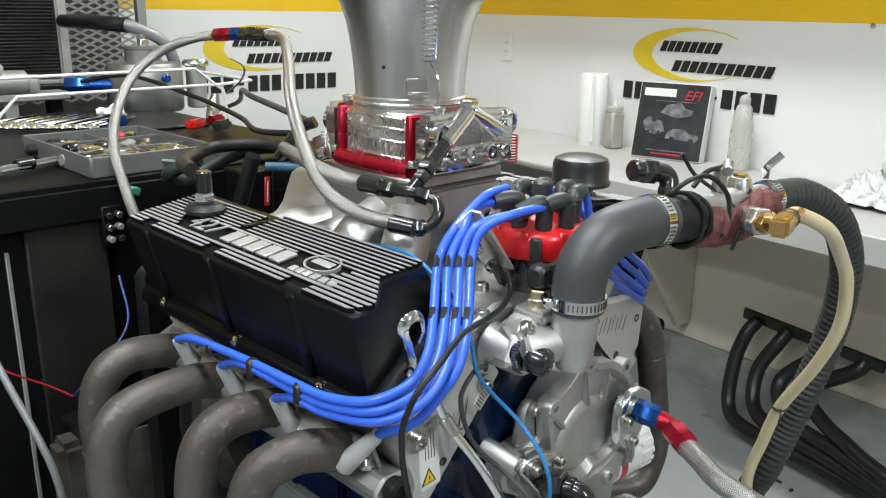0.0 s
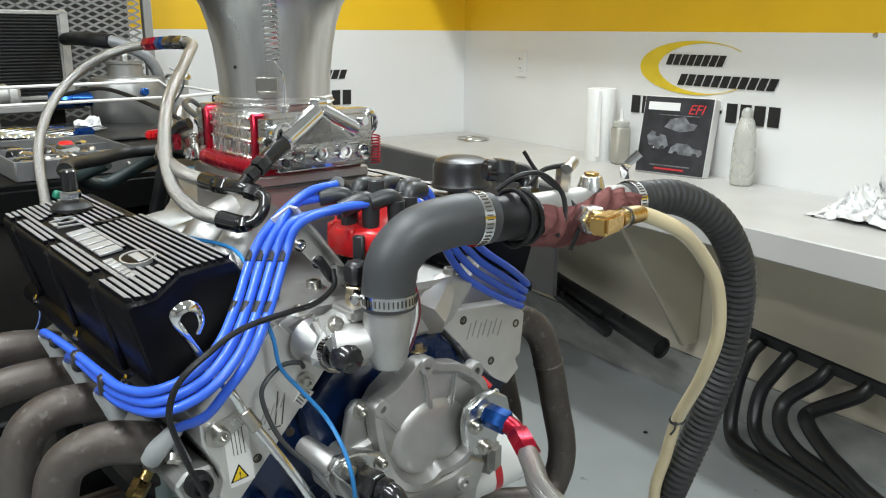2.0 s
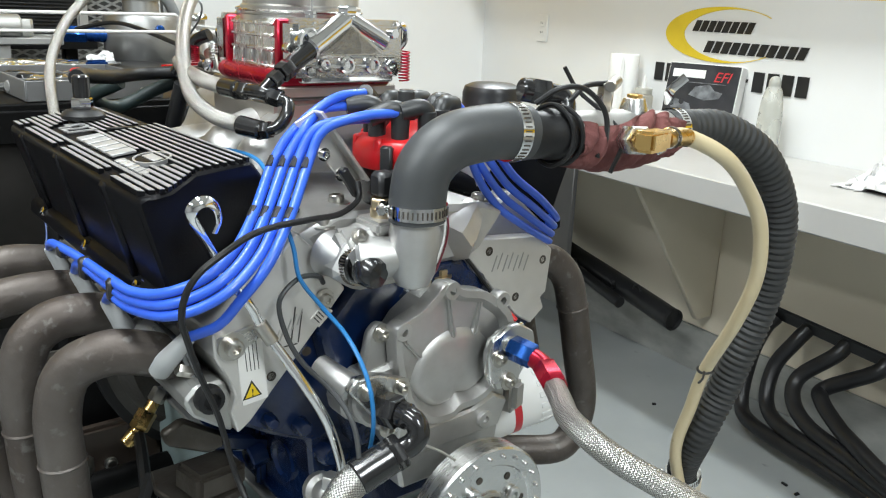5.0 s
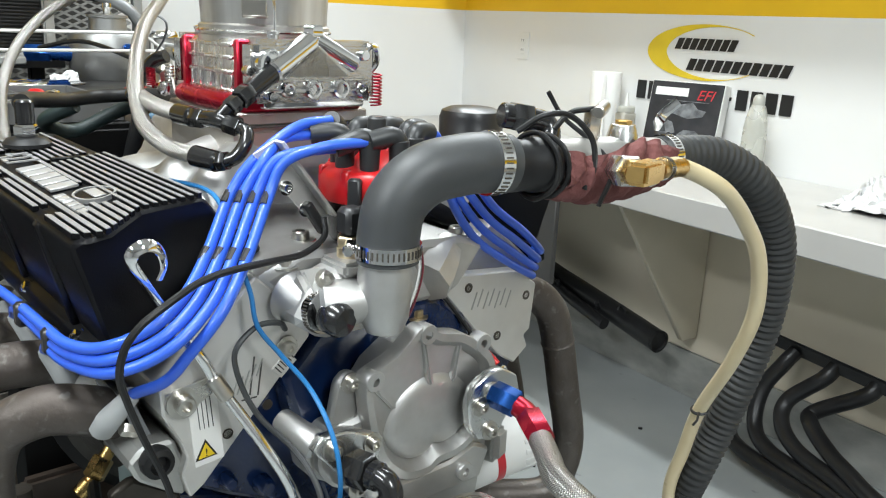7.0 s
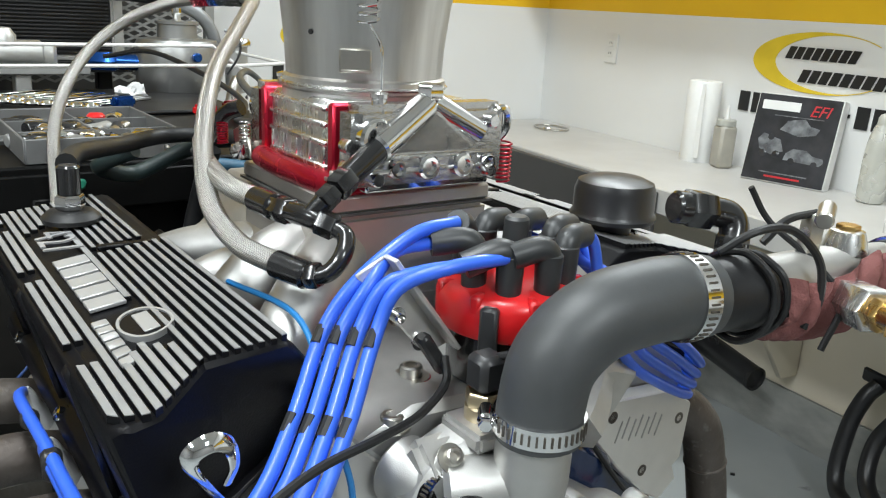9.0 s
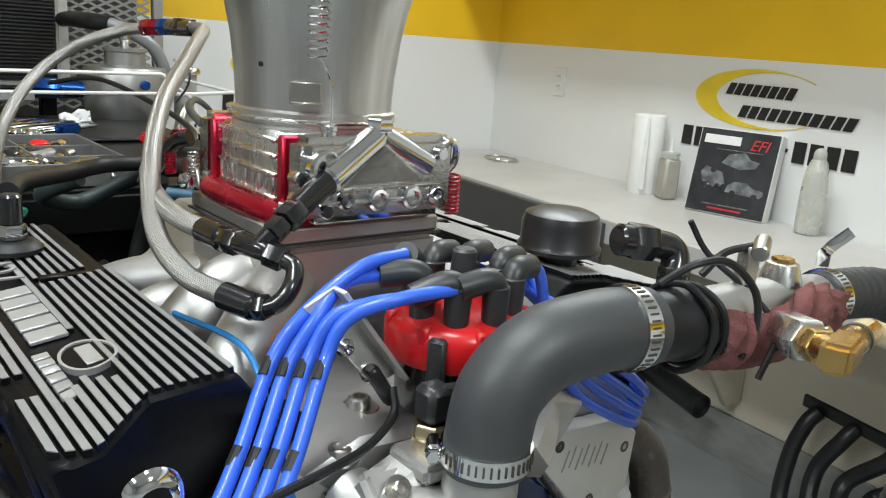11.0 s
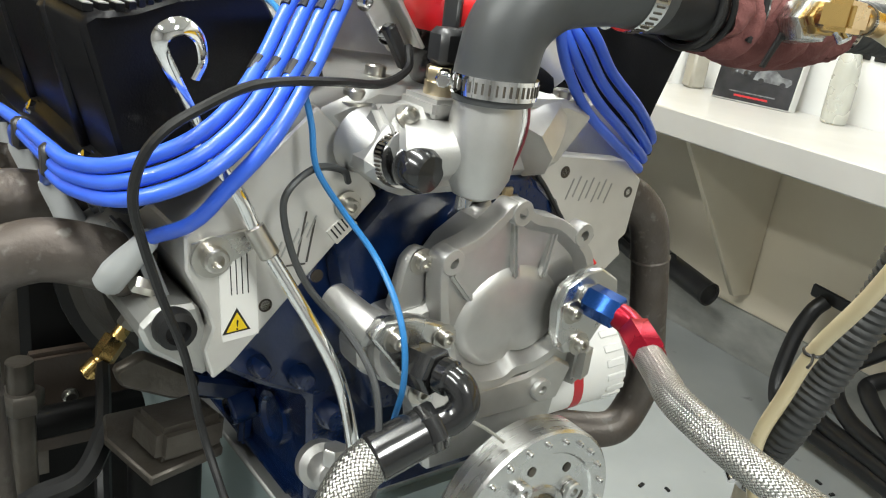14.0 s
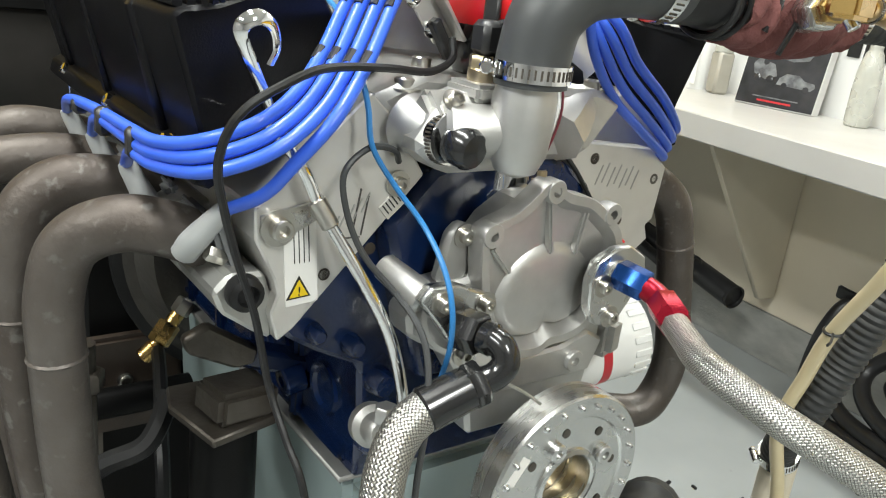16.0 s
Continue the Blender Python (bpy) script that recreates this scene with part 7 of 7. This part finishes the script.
for x, z, r in ((0.015, 0.074, 0.010), (0.085, 0.072, 0.010), (-0.075, 0.088, 0.012), (-0.035, 0.088, 0.012), (-0.06, 0.14, 0.010)):
    part("printed_wheel", lathe([(r, 0), (r * 0.9, 0.0009), (0, 0.0010)], LM @ Matrix.Translation((x, -0.0024, z)) @ TOFRONT, 18), GLOSSK, cov)
book("footer_bar", (0.0, -0.0020, 0.030), (0.15, 0.0008, 0.004), PRINTG, 0, "", cov)
book("footer_bar", (0.0, -0.0020, 0.018), (0.11, 0.0008, 0.006), REDINK, 0, "", cov)
ring = tube([(2.47 + 0.062 * math.cos(a), 3.02 + 0.085 * math.sin(a), BZ + 0.006) for a in [2 * math.pi * k / 20 for k in range(20)]], 0.004, 8, 3, closed=True)
single("large_clamp_ring", hexa((2.40, 2.98, BZ + 0.008), (2.42, 2.96, BZ + 0.010), 0.008, bm=ring), STEEL, "open steel band clamp lying on the bench", "clamp", ID)
rg = bmesh.new()
bmesh.ops.create_grid(rg, x_segments=110, y_segments=110, size=0.5)
random.seed(3)
for v in rg.verts:
    x, y = v.co.x, v.co.y
    d = math.hypot(x, y)
    w = max(0.0, 1 - (d / 0.55) ** 2)
    n1 = noise.noise(Vector((x * 7, y * 7, 3)))
    n2 = noise.noise(Vector((x * 17, y * 17, 9)))
    hgt = w * (0.060 + 0.060 * n1 + 0.030 * (1 - abs(math.sin(5 * n2 + 9 * x)))) + 0.004
    v.co = Vector((2.44 + 0.27 * x + 0.03 * n2, 1.045 + 0.33 * y + 0.03 * n1, BZ + max(0.003, hgt)))
res_ = bmesh.ops.extrude_face_region(rg, geom=rg.faces[:])
bmesh.ops.translate(rg, vec=(0, 0, -0.002), verts=[v for v in res_["geom"] if isinstance(v, bmesh.types.BMVert)])
single("white_rag", rg, CLOTH, "crumpled heap of white cotton rags on the bench", "rag", ID)

# ---- under the bench ----
hd = thing("spare_header", "black painted exhaust header leaning under the bench", "exhaust header", (2.40, 1.30, 0.0), ID)
part("port_flange", box((2.50, 1.245, 0.375), (0.012, 0.50, 0.040), 0.004, (2, 0, -4), seg=2), BLACKH, hd, "black flange plate")
for i, y in enumerate((1.435, 1.320, 1.190, 1.060)):
    yb, zb = 1.455 - 0.088 * i, 0.085 + 0.040 * i
    part("primary_tube", tube([(2.505, y, 0.37), (2.475, y + 0.015, 0.33), (2.44, yb + 0.005, 0.235), (2.39, yb - 0.02, zb + 0.012), (2.345, yb - 0.11, zb - 0.022), (2.31, 1.09 - 0.03 * i, 0.060 + 0.036 * i), (2.28, 0.90, 0.055 + 0.030 * i), (2.22, 0.62, 0.05 + 0.016 * i)], 0.0235, 18, 8), BLACKH, hd, "black primary tube")
part("collector", rod((2.22, 0.66, 0.075), (2.20, 0.40, 0.070), 0.060, 0.042, 24, 0.004), BLACKH, hd)
sp_ = thing("spare_exhaust_pipe", "dull black exhaust pipe propped along the wall", "exhaust pipe", (2.50, 2.3, 0.15), ID)
part("pipe", tube([(2.44, 1.80, 0.245), (2.46, 1.98, 0.265), (2.48, 2.20, 0.290), (2.50, 2.42, 0.315), (2.50, 2.60, 0.36), (2.50, 2.72, 0.46), (2.50, 2.70, 0.56)], 0.040, 22), BLACKH, sp_)
part("open_end", lathe([(0.041, 0), (0.041, 0.012), (0.036, 0.012), (0.034, -0.05), (0, -0.05)], frame_z((2.44, 1.80, 0.245), (2.43, 1.62, 0.23)), 24), INK, sp_)
part("second_pipe", tube([(2.40, 2.02, 0.24), (2.42, 2.25, 0.28), (2.44, 2.48, 0.33), (2.45, 2.66, 0.38)], 0.022, 16), BLACKH, sp_)
for y in (2.08, 2.30, 2.5):
    part("flange_bolt", hexa((2.42, y, 0.285 + 0.1 * (y - 2.08)), (2.40, y - 0.01, 0.31 + 0.1 * (y - 2.08)), 0.010), BLACKH, sp_)
part("hanger_ring", tube([(2.44, 1.98 + 0.018 * math.cos(a), 0.30 + 0.018 * math.sin(a)) for a in [2 * math.pi * k / 10 for k in range(10)]], 0.004, 8, 3, closed=True), BLACKH, sp_)
for k in range(14):
    random.seed(50 + k)
    x, y = random.uniform(1.3, 2.3), random.uniform(0.9, 2.3)
    single("floor_debris", box((x, y, 0.003), (random.uniform(0.008, 0.02), random.uniform(0.006, 0.012), 0.006), 0.001, (0, 0, random.uniform(0, 180))), RUBBER, "small dark scrap on the floor", "debris", ID, group="floor scraps")
